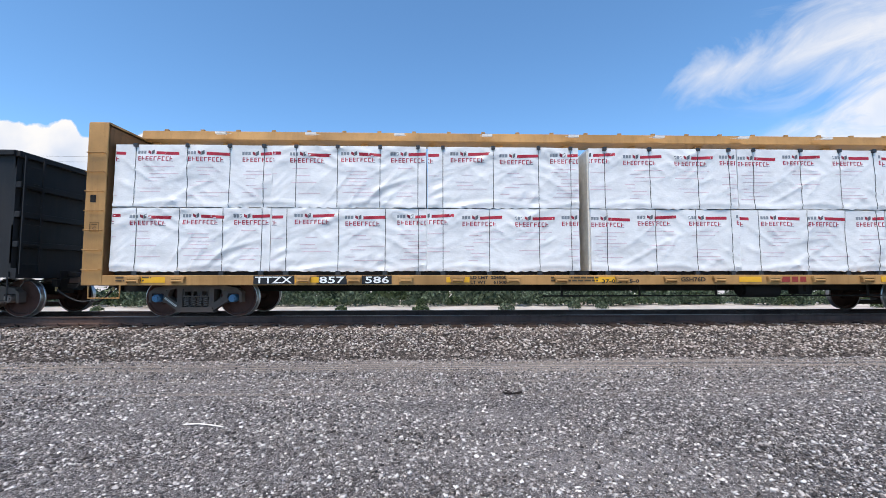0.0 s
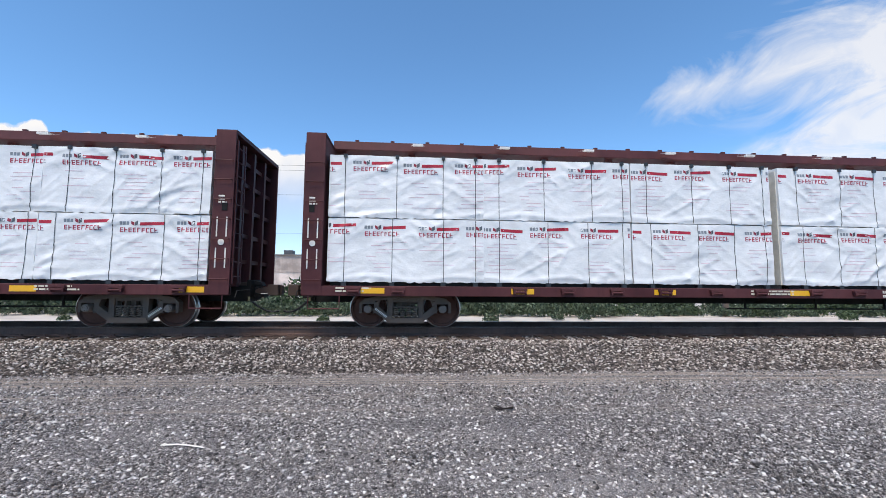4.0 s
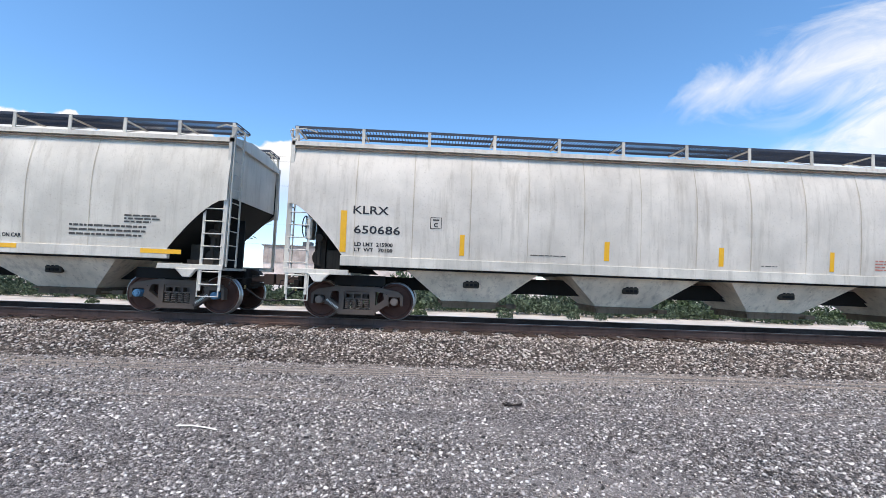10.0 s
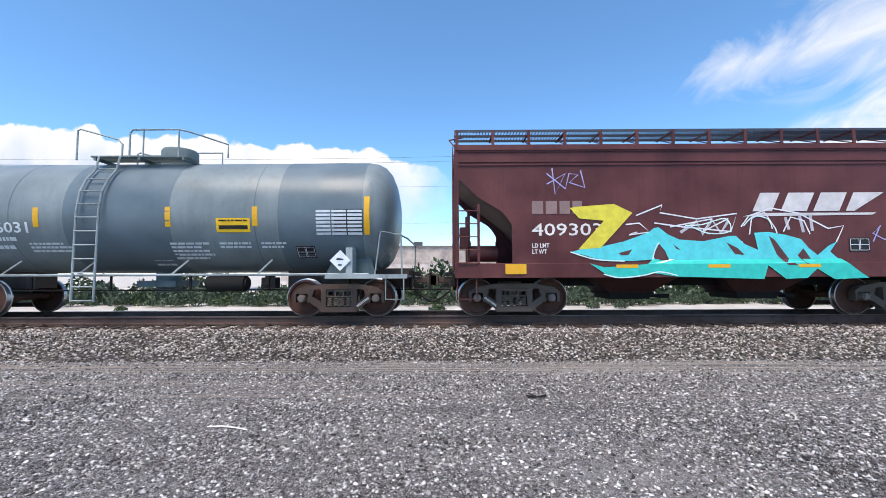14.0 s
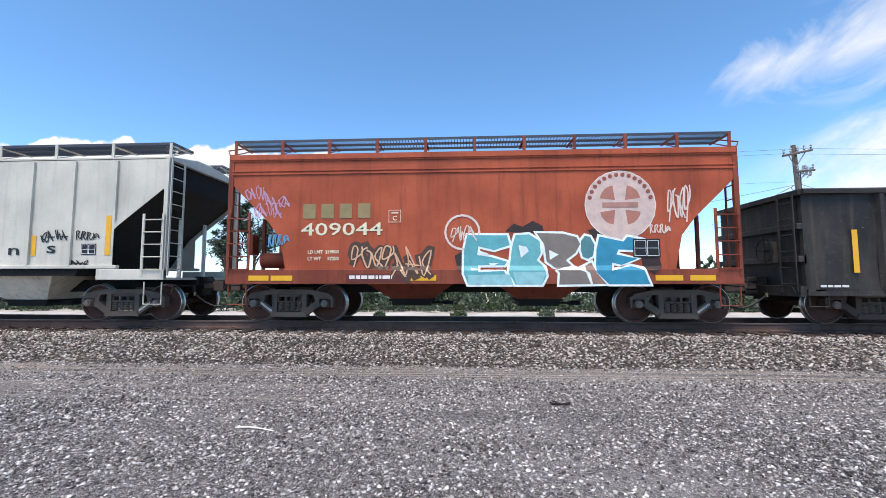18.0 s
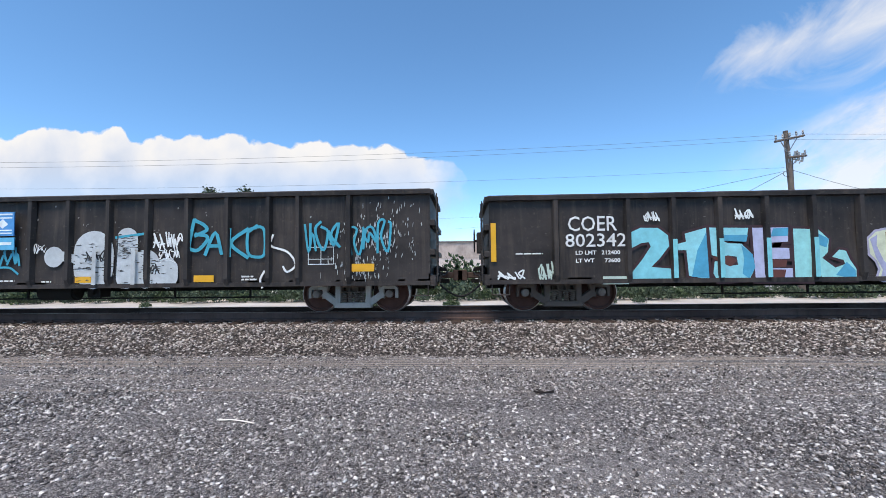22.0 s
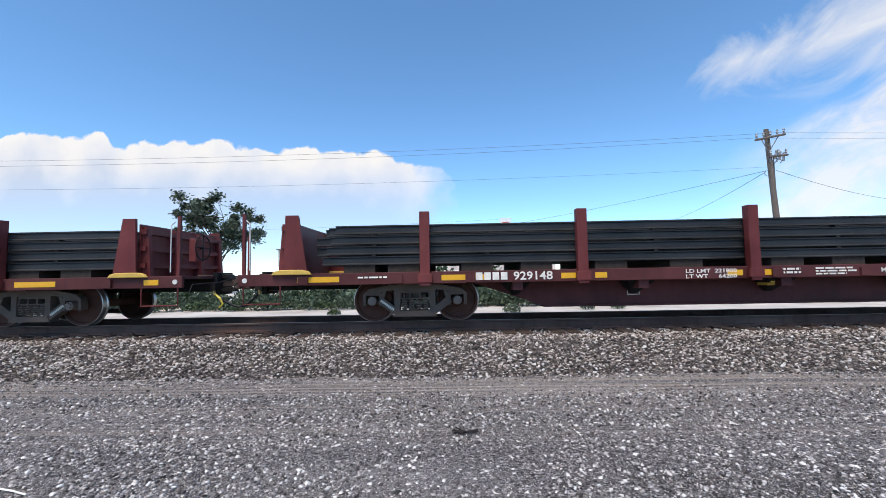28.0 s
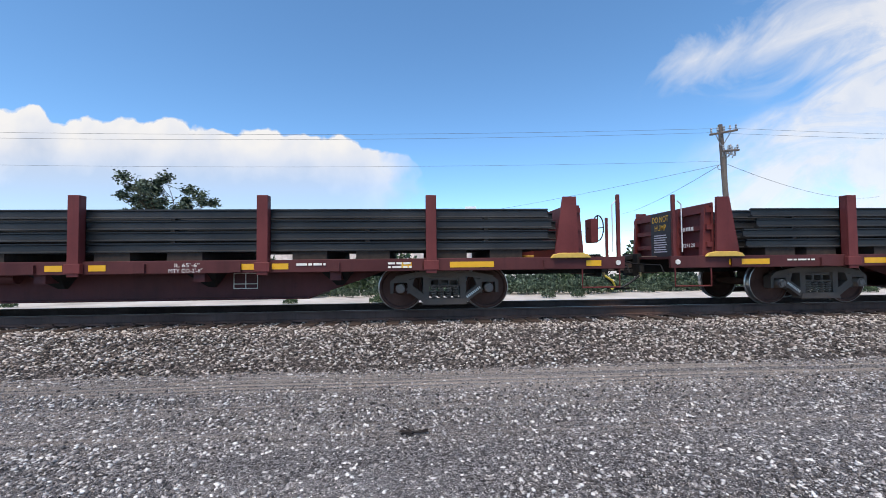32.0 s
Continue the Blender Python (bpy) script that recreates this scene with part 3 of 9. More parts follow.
def side_frame_mesh(mat):
    g = Geo()
    y0, y1 = -0.09, 0.09
    for s in (-1, 1):
        g.prism([(s * 1.09, 0.36), (s * 1.09, 0.60), (s * 1.0, 0.67), (s * 0.74, 0.67), (s * 0.68, 0.60), (s * 0.68, 0.36), (s * 0.74, 0.36), (s * 0.75, 0.57), (s * 1.02, 0.57), (s * 1.03, 0.36)], y0, y1)
        g.beam((s * 0.98, 0.645), (s * 0.5, 0.735), 0.11, y0, y1)
        g.beam((s * 0.74, 0.48), (s * 0.36, 0.21), 0.15, y0, y1)
        g.beam((s * 0.37, 0.14), (s * 0.37, 0.74), 0.12, y0, y1)
        g.prism([(s * 0.68, 0.40), (s * 0.76, 0.34), (s * 0.72, 0.62), (s * 0.60, 0.66)], y0, y1)
    g.beam((-0.52, 0.735), (0.52, 0.735), 0.12, y0, y1)
    g.prism([(-0.45, 0.13), (0.45, 0.13), (0.40, 0.25), (-0.40, 0.25)], y0 - 0.03, y1 + 0.03)
    return g.mesh("side_frame", mat)


spring_steel = paint("spring_steel", "6b5e54", "2a221d", 0.5, 0.7, 0.3, dent=0.001)


def springs_mesh():
    """A row of coil springs under the bolster's end."""
    g = Geo()
    for x in (-0.225, -0.075, 0.075, 0.225):
        pts = [(x + 0.05 * math.cos(a * 0.7), -0.045 + 0.05 * math.sin(a * 0.7), 0.262 + 0.215 * a / 40) for a in range(41)]
        g.tube(pts, 0.017, 5)
    return g.mesh("spring_nest", spring_steel, smooth=True)


def bolster_end_mesh():
    """The bolster's end in the side frame's window, with its lightening slots."""
    g = Geo().box(-0.31, 0.31, -0.07, 0.1, 0.485, 0.515).box(-0.31, 0.31, -0.05, 0.1, 0.615, 0.67)
    for x in (-0.3, -0.1, 0.1, 0.3):
        g.box(x - 0.02, x + 0.02, -0.05, 0.1, 0.515, 0.615)
    return g.mesh("bolster_end", cast_iron)


WHEELSET, TREADS, SPRINGS = wheelset_mesh(), (tread_mesh(-1), tread_mesh(1)), springs_mesh()
pale_dust = paint("dusted_truck_iron", "a39d95", "4a4440", 0.5, 0.8, 0.6, dent=0.002)
FRAMES = {"dark": side_frame_mesh(cast_iron), "rust": side_frame_mesh(rusty_iron), "pale": side_frame_mesh(pale_dust)}
CAPS = {"grey": (cap_mesh(grey_cap, -1), cap_mesh(grey_cap, 1)), "blue": (cap_mesh(blue_cap, -1), cap_mesh(blue_cap, 1))}
BOLSTER_END = bolster_end_mesh()
BOLSTER = Geo().box(-0.22, 0.22, -0.9, 0.9, 0.42, 0.66).box(-0.3, 0.3, -0.35, 0.35, 0.5, 0.8).mesh("bolster", cast_iron)
stencil_white = plain("stencil_white", "cfcac0", 0.6, var=0.15, scale=30)
STENCILS = {}
for way in (-1, 1):
    at = lambda u, way=way: (way * (0.72 - 0.3 * u), 0.47 - 0.215 * u)
    ink = Geo()
    for k in range(9):
        ink.beam(at(0.02 + 0.105 * k), at(0.09 + 0.105 * k), 0.05, -0.095, -0.091)
    STENCILS[way] = ink.mesh("frame_stencil", stencil_white)


def trucks(car, xs, caps="grey", frames="dark", stencil=True, caps_at=None):
    for k, x in enumerate(xs):
        for d in (-0.889, 0.889):
            w = part("wheelset", WHEELSET, None, car)
            w.location = (x + d, 0, WHEEL_R - SINK)
            for m in TREADS:
                part("tread", m, None, w, "worn shiny wheel tread")
            for m in CAPS[caps]:
                part("bearing_cap", m, None, w)
            WHEELS.append((w, car))
        for s in (-1, 1):
            fr = part("side_frame", FRAMES[frames if isinstance(frames, str) else frames[k]], None, car)
            fr.location = (x, s * 1.0, -SINK)
            if s < 0:
                part("spring_nest", SPRINGS, None, fr)
                part("bolster_end", BOLSTER_END, None, fr)
                if stencil:
                    part("frame_stencil", STENCILS[1 if x > 0 else -1], None, fr, "white stencil on the side frame")
        b = part("bolster", BOLSTER, None, car)
        b.location = (x, 0, 0)


def coupler(car, x, s, z=0.84):
    """Coupler, air hose and lever at the end x; s is the way out."""
    g = Geo().box(min(x, x + s * 0.45), max(x, x + s * 0.45), -0.09, 0.09, z - 0.08, z + 0.08)
    g.box(min(x + s * 0.4, x + s * 0.66), max(x + s * 0.4, x + s * 0.66), -0.2, 0.17, z - 0.14, z + 0.14)
    g.box(min(x + s * 0.58, x + s * 0.7), max(x + s * 0.58, x + s * 0.7), -0.02, 0.2, z - 0.12, z + 0.12)
    g.box(min(x - s * 0.5, x), max(x - s * 0.5, x), -0.22, 0.22, z - 0.2, z + 0.2)
    part("coupler", g, rusty_iron, car, bevel=0.02)
    k = Geo().box(min(x - s * 0.06, x + s * 0.05), max(x - s * 0.06, x + s * 0.05), -0.34, 0.34, z - 0.26, z + 0.25)
    k.box(min(x, x + s * 0.3), max(x, x + s * 0.3), -0.15, 0.15, z - 0.2, z - 0.1)
    k.prism([(x, z + 0.12), (x + s * 0.26, z + 0.1), (x + s * 0.2, z + 0.2), (x, z + 0.24)], -0.14, 0.14)
    part("striker", k, under_black, car, bevel=0.012)
    part("hose_bracket", Geo().box(min(x - s * 0.02, x + s * 0.09), max(x - s * 0.02, x + s * 0.09), -0.5, -0.4, z - 0.16, z + 0.02), under_black, car)
    pts = []
    for i in range(9):
        u = i / 8
        pts.append((x + s * (0.05 + 0.68 * u), -0.45 + 0.2 * u, z - 0.22 - 0.32 * math.sin(math.pi * 0.62 * u)))
    part("air_hose", Geo().tube(pts, 0.026, 6), rubber, car)
    part("hose_fitting", Geo().cyl((x + s * 0.05, -0.45, z - 0.12), (x + s * 0.05, -0.45, z - 0.26), 0.03, 8), brass, car)
    lever = [(x + s * 0.12, -1.45, z - 0.15), (x + s * 0.12, -1.35, z + 0.0), (x + s * 0.2, -0.5, z + 0.02), (x + s * 0.25, -0.1, z + 0.1)]
    part("uncoupling_lever", Geo().tube(lever, 0.014, 5), under_black, car)


def ladder(car, name, mat, x0, x1, y, z0, z1, rungs, r=0.014, rails=True, stile=0.03):
    g = Geo()
    if rails:
        for x in (x0, x1):
            g.box(x - stile, x + stile, y - 0.012, y + 0.012, z0, z1)
    for i in range(rungs):
        z = z0 + (z1 - z0) * (i + 0.5) / rungs
        g.cyl((x0, y - 0.03, z), (x1, y - 0.03, z), r, 6)
    return part(name, g, mat, car)


def end_ladder(car, name, mat, x, y0, y1, z0, z1, rungs):
    g = Geo()
    for y in (y0, y1):
        g.box(x - 0.012, x + 0.012, y - 0.025, y + 0.025, z0, z1)
    for i in range(rungs):
        z = z0 + (z1 - z0) * (i + 0.5) / rungs
        g.cyl((x, y0, z), (x, y1, z), 0.014, 6)
    return part(name, g, mat, car)


def stirrup(car, mat, x0, x1, y, z0, z1):
    g = Geo().tube([(x0, y, z1), (x0, y, z0), (x1, y, z0), (x1, y, z1)], 0.017, 6)
    return part("stirrup_step", g, mat, car)


def handrail(car, mat, pts, r=0.017):
    return part("handrail", Geo().tube(pts, r, 6), mat, car)


def brake_gear(car, mat, x, s, y=-0.55, z=2.2, r=0.28):
    """Handbrake housing and wheel on the end at x, facing s."""
    part("handbrake_housing", Geo().box(min(x, x + s * 0.16), max(x, x + s * 0.16), y - 0.16, y + 0.16, z - 0.32, z + 0.2), mat, car, bevel=0.02)
    g = Geo()
    cx = x + s * 0.22
    ring = [(cx, y + r * math.cos(a * math.pi / 8), z + r * math.sin(a * math.pi / 8)) for a in range(17)]
    g.tube(ring, 0.014, 5)
    for a in range(0, 16, 4):
        g.cyl((cx, y, z), ring[a], 0.012, 5)
    g.cyl((x, y, z), (cx, y, z), 0.03, 8)
    part("handbrake_wheel", g, under_black, car)


def centre_sill(car, half, mat=under_black, z0=0.62, z1=1.0):
    part("centre_sill", Geo().box(-half, half, -0.25, 0.25, z0, z1), mat, car)


def air_brake(car, x, y=-0.7, z=0.75, mat=under_black):
    g = Geo().cyl((x - 0.45, y, z), (x + 0.45, y, z), 0.2, 14).cyl((x - 0.5, y, z), (x + 0.5, y, z), 0.15, 14)
    part("air_reservoir", g, mat, car, smooth=True)
    g = Geo().box(x + 0.9, x + 1.25, y - 0.2, y + 0.12, z - 0.12, z + 0.15).box(x + 1.02, x + 1.12, y - 0.26, y + 0.15, z - 0.05, z + 0.22)
    part("control_valve", g, mat, car, bevel=0.02)
    pipe = Geo().cyl((x - 5.5, y + 0.1, z - 0.16), (x + 5.5, y + 0.1, z - 0.16), 0.02, 6)
    for i in range(6):
        pipe.box(x - 5 + i * 2 - 0.02, x - 5 + i * 2 + 0.02, y + 0.08, y + 0.12, z - 0.18, z + 0.2)
    part("brake_pipe", pipe, mat, car)


def car_at(name, label, left, right, category="freight car"):
    """A railway car between two places along the track, as at the start."""
    x = (left + right) / 2
    car = thing(name, label, category, "cars of the freight train")
    car.location = (x, TRACK_Y, RAIL_TOP)
    car["half"], car["start"] = (right - left) / 2, x
    TRAIN.append((car, x, 0.0, 0.0))
    return car


# ---- hopper cars ----
bay_grime = paint("grimy_bay_paint", "bfb29b", "33281f", 0.85, 0.75, 0.7, fade=0.2, speck=11, spots=0.53)
bay_pale = paint("pale_bay_paint", "dbd0bf", "54463a", 0.6, 0.7, 0.7, fade=0.15, speck=11, spots=0.57)
rust_grime = paint("rusty_gate_steel", "6b5b4b", "2c211a", 0.7, 0.85)
grime_dark = paint("bracket_grime", "3d362f", "1f1a16", 0.6, 0.85)
SEAM_PALE = paint("pale_seam_shade", "aea391", "7d7264", 0.5, 0.6)
SEAM_MAT = paint("seam_shade", "8f8473", "5a5044", 0.5, 0.6)

def loft_body(rows, nx=1):
    """A closed shell from rows (z, x_left, x_right, half width)."""
    rings = [[(xl, -w, z), (xr, -w, z), (xr, w, z), (xl, w, z)] for z, xl, xr, w in rows]
    return Geo().loft(rings)


def side_sheet(outline, side, y_sign=-1, lift=0.0, thick=0.012, cols=14):
    """A side wall with a shaped outline: rows of (z, x_left, x_right)."""
    g = Geo()
    for off in (0, thick):
        w = cols + 1
        g.add([(xl + (xr - xl) * i / cols, y_sign * (side(z) + lift - off), z) for z, xl, xr in outline for i in range(w)],
              [(j * w + i, j * w + i + 1, (j + 1) * w + i + 1, (j + 1) * w + i) for j in range(len(outline) - 1) for i in range(cols)])
    n = len(outline)
    base, w = n * (cols + 1), cols + 1
    k = len(g.v) - 2 * base
    for j in range(n - 1):
        for i in (0, cols):
            g.f.append((k + j * w + i, k + (j + 1) * w + i, k + base + (j + 1) * w + i, k + base + j * w + i))
    for j in (0, n - 1):
        for i in range(cols):
            g.f.append((k + j * w + i, k + j * w + i + 1, k + base + j * w + i + 1, k + base + j * w + i))
    return g


def roof_walk(car, half, z, mat, frame_mat, bays, grate_mat, y_in=0.45, hatches=10):
    """Raised walkway of open grating along both roof edges, on posts, and the round-cornered hatches between."""
    for s in (-1, 1):
        g = Geo()
        y0, y1 = s * 0.66, s * 1.4
        for i in range(bays + 1):
            x = -half + 0.05 + (2 * half - 0.1) * i / bays
            post = Geo().prism([(x - 0.035, z - 0.16), (x + 0.035, z - 0.16), (x + 0.035, z + 0.2), (x - 0.035, z + 0.2)], min(y1, y1 + s * 0.025), max(y1, y1 + s * 0.025))
            post.box(x - 0.02, x + 0.02, min(y0, y1), max(y0, y1), z + 0.125, z + 0.155)
            post.tube([(x, s * 1.36, z - 0.12), (x, s * 0.8, z + 0.13)], 0.014, 5)
            part("walkway_post", post, frame_mat, car)
        lip = Geo()
        for y in (y0, (y0 + y1) / 2, y1):
            lip.box(-half, half, y - 0.008, y + 0.008, z + 0.155, z + 0.215)
        k = int(half * 2 / 0.075)
        for i in range(k + 1):
            x = -half + 2 * half * i / k
            lip.box(x - 0.006, x + 0.006, min(y0, y1), max(y0, y1), z + 0.185, z + 0.212)
        part("roof_walkway", lip, grate_mat, car, "open steel grating of the roof walkway")
    for i in range(hatches):
        x = -half + 2 * half * (i + 0.5) / hatches
        w = half / hatches * 0.92
        part("roof_hatch", Geo().box(x - w, x + w, -0.36, 0.36, z - 0.06, z + 0.08), mat, car, bevel=0.03)


def bay(car, x, half_top, half_bottom, z_top, z_bottom, w_top, w_bottom, mat, frame_mat, gate=True, vibrator=True):
    """A discharge hopper with its gate."""
    g = Geo().loft([[(x - half_top, -w_top, z_top), (x + half_top, -w_top, z_top), (x + half_top, w_top, z_top), (x - half_top, w_top, z_top)],
                    [(x - half_bottom, -w_bottom, z_bottom), (x + half_bottom, -w_bottom, z_bottom), (x + half_bottom, w_bottom, z_bottom), (x - half_bottom, w_bottom, z_bottom)]])
    b = part("discharge_hopper", g, mat, car)
    if gate:
        g = Geo().box(x - half_bottom - 0.08, x + half_bottom + 0.08, -w_bottom - 0.06, w_bottom + 0.06, z_bottom - 0.035, z_bottom + 0.02)
        for i in range(8):
            q = x - half_bottom + 2 * half_bottom * i / 7
            g.cyl((q, -w_bottom - 0.075, z_bottom - 0.01), (q, -w_bottom - 0.055, z_bottom - 0.01), 0.014, 6)
        part("outlet_flange", g, frame_mat, b)
        g = Geo().box(x - half_bottom, x + half_bottom, -w_bottom, w_bottom, z_bottom - 0.15, z_bottom - 0.035)
        g.cyl((x + half_bottom, -w_bottom * 0.7, z_bottom - 0.08), (x + half_bottom + 0.32, -w_bottom * 0.7, z_bottom - 0.08), 0.03, 8)
        g.box(x + half_bottom + 0.3, x + half_bottom + 0.55, -w_bottom * 0.8, -w_bottom * 0.4, z_bottom - 0.13, z_bottom - 0.03)
        part("outlet_gate", g, frame_mat, b)
    if vibrator:
        zz = (z_top + z_bottom) / 2 + 0.1
        yy = -(w_top + w_bottom) / 2 - 0.06
        v = part("vibrator_bracket", Geo().box(x - 0.2, x + 0.2, yy - 0.05, yy + 0.06, zz - 0.13, zz + 0.13), grime_dark, b, bevel=0.04)
        for q in (-0.1, 0.0, 0.1):
            for k in (-0.055, 0.055):
                part("bracket_rib", Geo().box(x + q - 0.035, x + q + 0.035, yy - 0.07, yy - 0.05, zz + k - 0.03, zz + k + 0.03), under_black, v)
    return b


def bulged(z):
    """Half width of a curved-side hopper at a height over the rail."""
    u = (z - 1.45) / 2.6
    return 1.53 + 0.075 * math.sin(min(1, max(0, u)) * math.pi * 0.9) - 0.16 * max(0, u - 0.55) ** 2 * 4


def curved_hopper(name, label, left, right, trucks_at, mat, dark_mat, frame_mat, seams, bays_at, seam_mat, caps, walk_bays, left_ladder=True):
    car = car_at(name, label, left, right, "hopper car")
    h = car["half"]
    grate = plain("walkway_grating", "2c3340", 0.7)
    rows = []
    for i in range(9):
        z = 1.2 + (2.75 - 1.2) * i / 8
        inset = 0.1 + (2.75 - z) * 0.98
        rows.append((z, -h + inset, h - inset, bulged(z) - 0.03))
    for z in (2.9, 3.3, 3.7, 4.0):
        rows.append((z, -h + 0.1, h - 0.1, bulged(z) - 0.03))
    # shell in near-black: the shade of the end recesses is painted in
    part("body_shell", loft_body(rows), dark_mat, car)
    for e in (-1, 1):
        part("end_panel", Geo().box(min(e * (h - 0.08), e * (h - 0.1)), max(e * (h - 0.08), e * (h - 0.1)), -1.4, 1.4, 2.75, 4.0), mat, car)
    out = []
    for z in [1.45, 1.6, 1.75, 1.9, 2.05, 2.2, 2.35, 2.5, 2.6, 2.62, 2.8, 3.05, 3.3, 3.55, 3.8, 3.95, 4.05]:
        cut = 0.0 if z > 2.61 else 0.1 + 1.2 * ((2.62 - z) / 1.17) ** 0.72
        out.append((z, -h + cut, h - cut))
    for s in (-1, 1):
        part("side_sheet", side_sheet(out, bulged, s, 0.0, 0.014, 18), mat, car, smooth=True)
    part("roof", Geo().along([(-1.47, 4.0), (-1.5, 4.1), (-1.3, 4.16), (-0.5, 4.3), (0.5, 4.3), (1.3, 4.16), (1.5, 4.1), (1.47, 4.0)], -h, h), mat, car)
    for s in (-1, 1):
        part("eave_bead", Geo().box(-h, h, min(s * 1.5, s * 1.525), max(s * 1.5, s * 1.525), 3.93, 3.955), rust_grime, car)
    part("roof_rail", Geo().along([(-1.54, 4.0), (-1.54, 4.1), (-1.45, 4.1), (-1.45, 4.0)], -h, h).along([(1.54, 4.0), (1.54, 4.1), (1.45, 4.1), (1.45, 4.0)], -h, h), mat, car)
    for s in (-1, 1):
        y0, y1 = sorted((s * 1.45, s * 1.56))
        part("side_sill", Geo().box(-h + 1.25, h - 1.25, y0, y1, 1.24, 1.47).box(-h, -h + 1.45, y0, y1, 1.02, 1.14).box(h - 1.45, h, y0, y1, 1.02, 1.14), frame_mat, car, bevel=0.01)
    for x in seams:
        g = Geo().grid(lambda u, v: (x - 0.009 + 0.018 * u, -bulged(1.47 + 2.52 * v) - 0.007, 1.47 + 2.52 * v), 1, 12)
        part("panel_seam", g, seam_mat, car)
    roof_walk(car, h, 4.29, mat, frame_mat, walk_bays, grate)
    for x in bays_at:
        bay(car, x, 1.62, 0.68, 1.24, 0.46, 1.3, 0.62, bay_grime if mat.name == "hopper_pale_grimy" else bay_pale, rust_grime)
    part("bay_ridge", Geo().box(bays_at[0] - 0.5, bays_at[-1] + 0.5, -0.35, 0.35, 0.8, 1.1), under_black, car)
    centre_sill(car, h - 0.1, z0=0.7, z1=1.02)
    for s in (-1, 1):
        e = s * h
        part("end_platform", Geo().box(min(e, e - s * 1.5), max(e, e - s * 1.5), -1.5, 1.5, 1.02, 1.08), frame_mat, car)
        for y in (-1.5, 1.5):
            part("corner_post", Geo().box(min(e, e - s * 0.07), max(e, e - s * 0.07), y - 0.04, y + 0.04, 1.05, 4.15), frame_mat, car)
        part("end_post", Geo().box(min(e - s * 0.6, e - s * 0.7), max(e - s * 0.6, e - s * 0.7), -0.7, -0.6, 1.05, 2.7), grime_dark, car)
        part("end_post", Geo().box(min(e - s * 0.6, e - s * 0.7), max(e - s * 0.6, e - s * 0.7), 0.6, 0.7, 1.05, 2.7), grime_dark, car)
        if s > 0 or left_ladder:
            ladder(car, "side_ladder", frame_mat, e - s * 0.5, e - s * 0.06, -1.53, 0.55, 2.85, 8)
        end_ladder(car, "end_ladder", frame_mat, e + s * 0.03, -1.46, -1.0, 1.1, 4.42, 10)
        stirrup(car, frame_mat, e - s * 0.55, e - s * 0.08, -1.52, 0.42, 1.05)
        handrail(car, frame_mat, [(e, -1.5, 4.1), (e + s * 0.08, -1.5, 4.35), (e - s * 0.25, -1.4, 4.45), (e - s * 0.5, -1.3, 4.4)])
        coupler(car, e, s)
        part("end_web", Geo().prism([(e - s * 0.25, 1.06), (e - s * 1.95, 1.06), (e - s * 1.7, 1.25), (e - s * 0.5, 2.35), (e - s * 0.25, 2.35)], -0.03, 0.03), under_black, car)
        part("valve_stand", Geo().box(e - s * 0.95 - 0.16, e - s * 0.95 + 0.16, -0.9, -0.55, 1.08, 1.62).cyl((e - s * 0.6, -0.9, 1.25), (e - s * 0.6, -0.9, 1.9), 0.05, 8).cyl((e - s * 0.6, -1.0, 1.9), (e - s * 0.6, -0.8, 1.9), 0.1, 10), grime_dark, car, bevel=0.02)
        part("truck_web", Geo().box(e - s * 1.65 - 0.6, e - s * 1.65 + 0.6, -1.02, -0.98, 0.78, 1.03), under_black, car)
        part("jacking_bracket", Geo().prism([(e - s * 1.05, 1.04), (e - s * 0.55, 1.04), (e - s * 0.7, 0.84), (e - s * 0.85, 0.84)], -1.6, -1.5), frame_mat, car, bevel=0.02)
    brake_gear(car, frame_mat, -h + 0.35, -1)
    part("auxiliary_reservoir", Geo().cyl((-h + 0.5, -0.3, 1.45), (-h + 0.5, 0.8, 1.45), 0.24, 14), grime_dark, car, smooth=True)
    part("operating_gear", Geo().cyl((h - 0.6, -0.9, 1.35), (h - 0.6, -0.4, 1.35), 0.15, 12).box(h - 1.0, h - 0.4, -1.2, -0.9, 1.1, 1.25), grime_dark, car)
    trucks(car, trucks_at, caps)
    return car


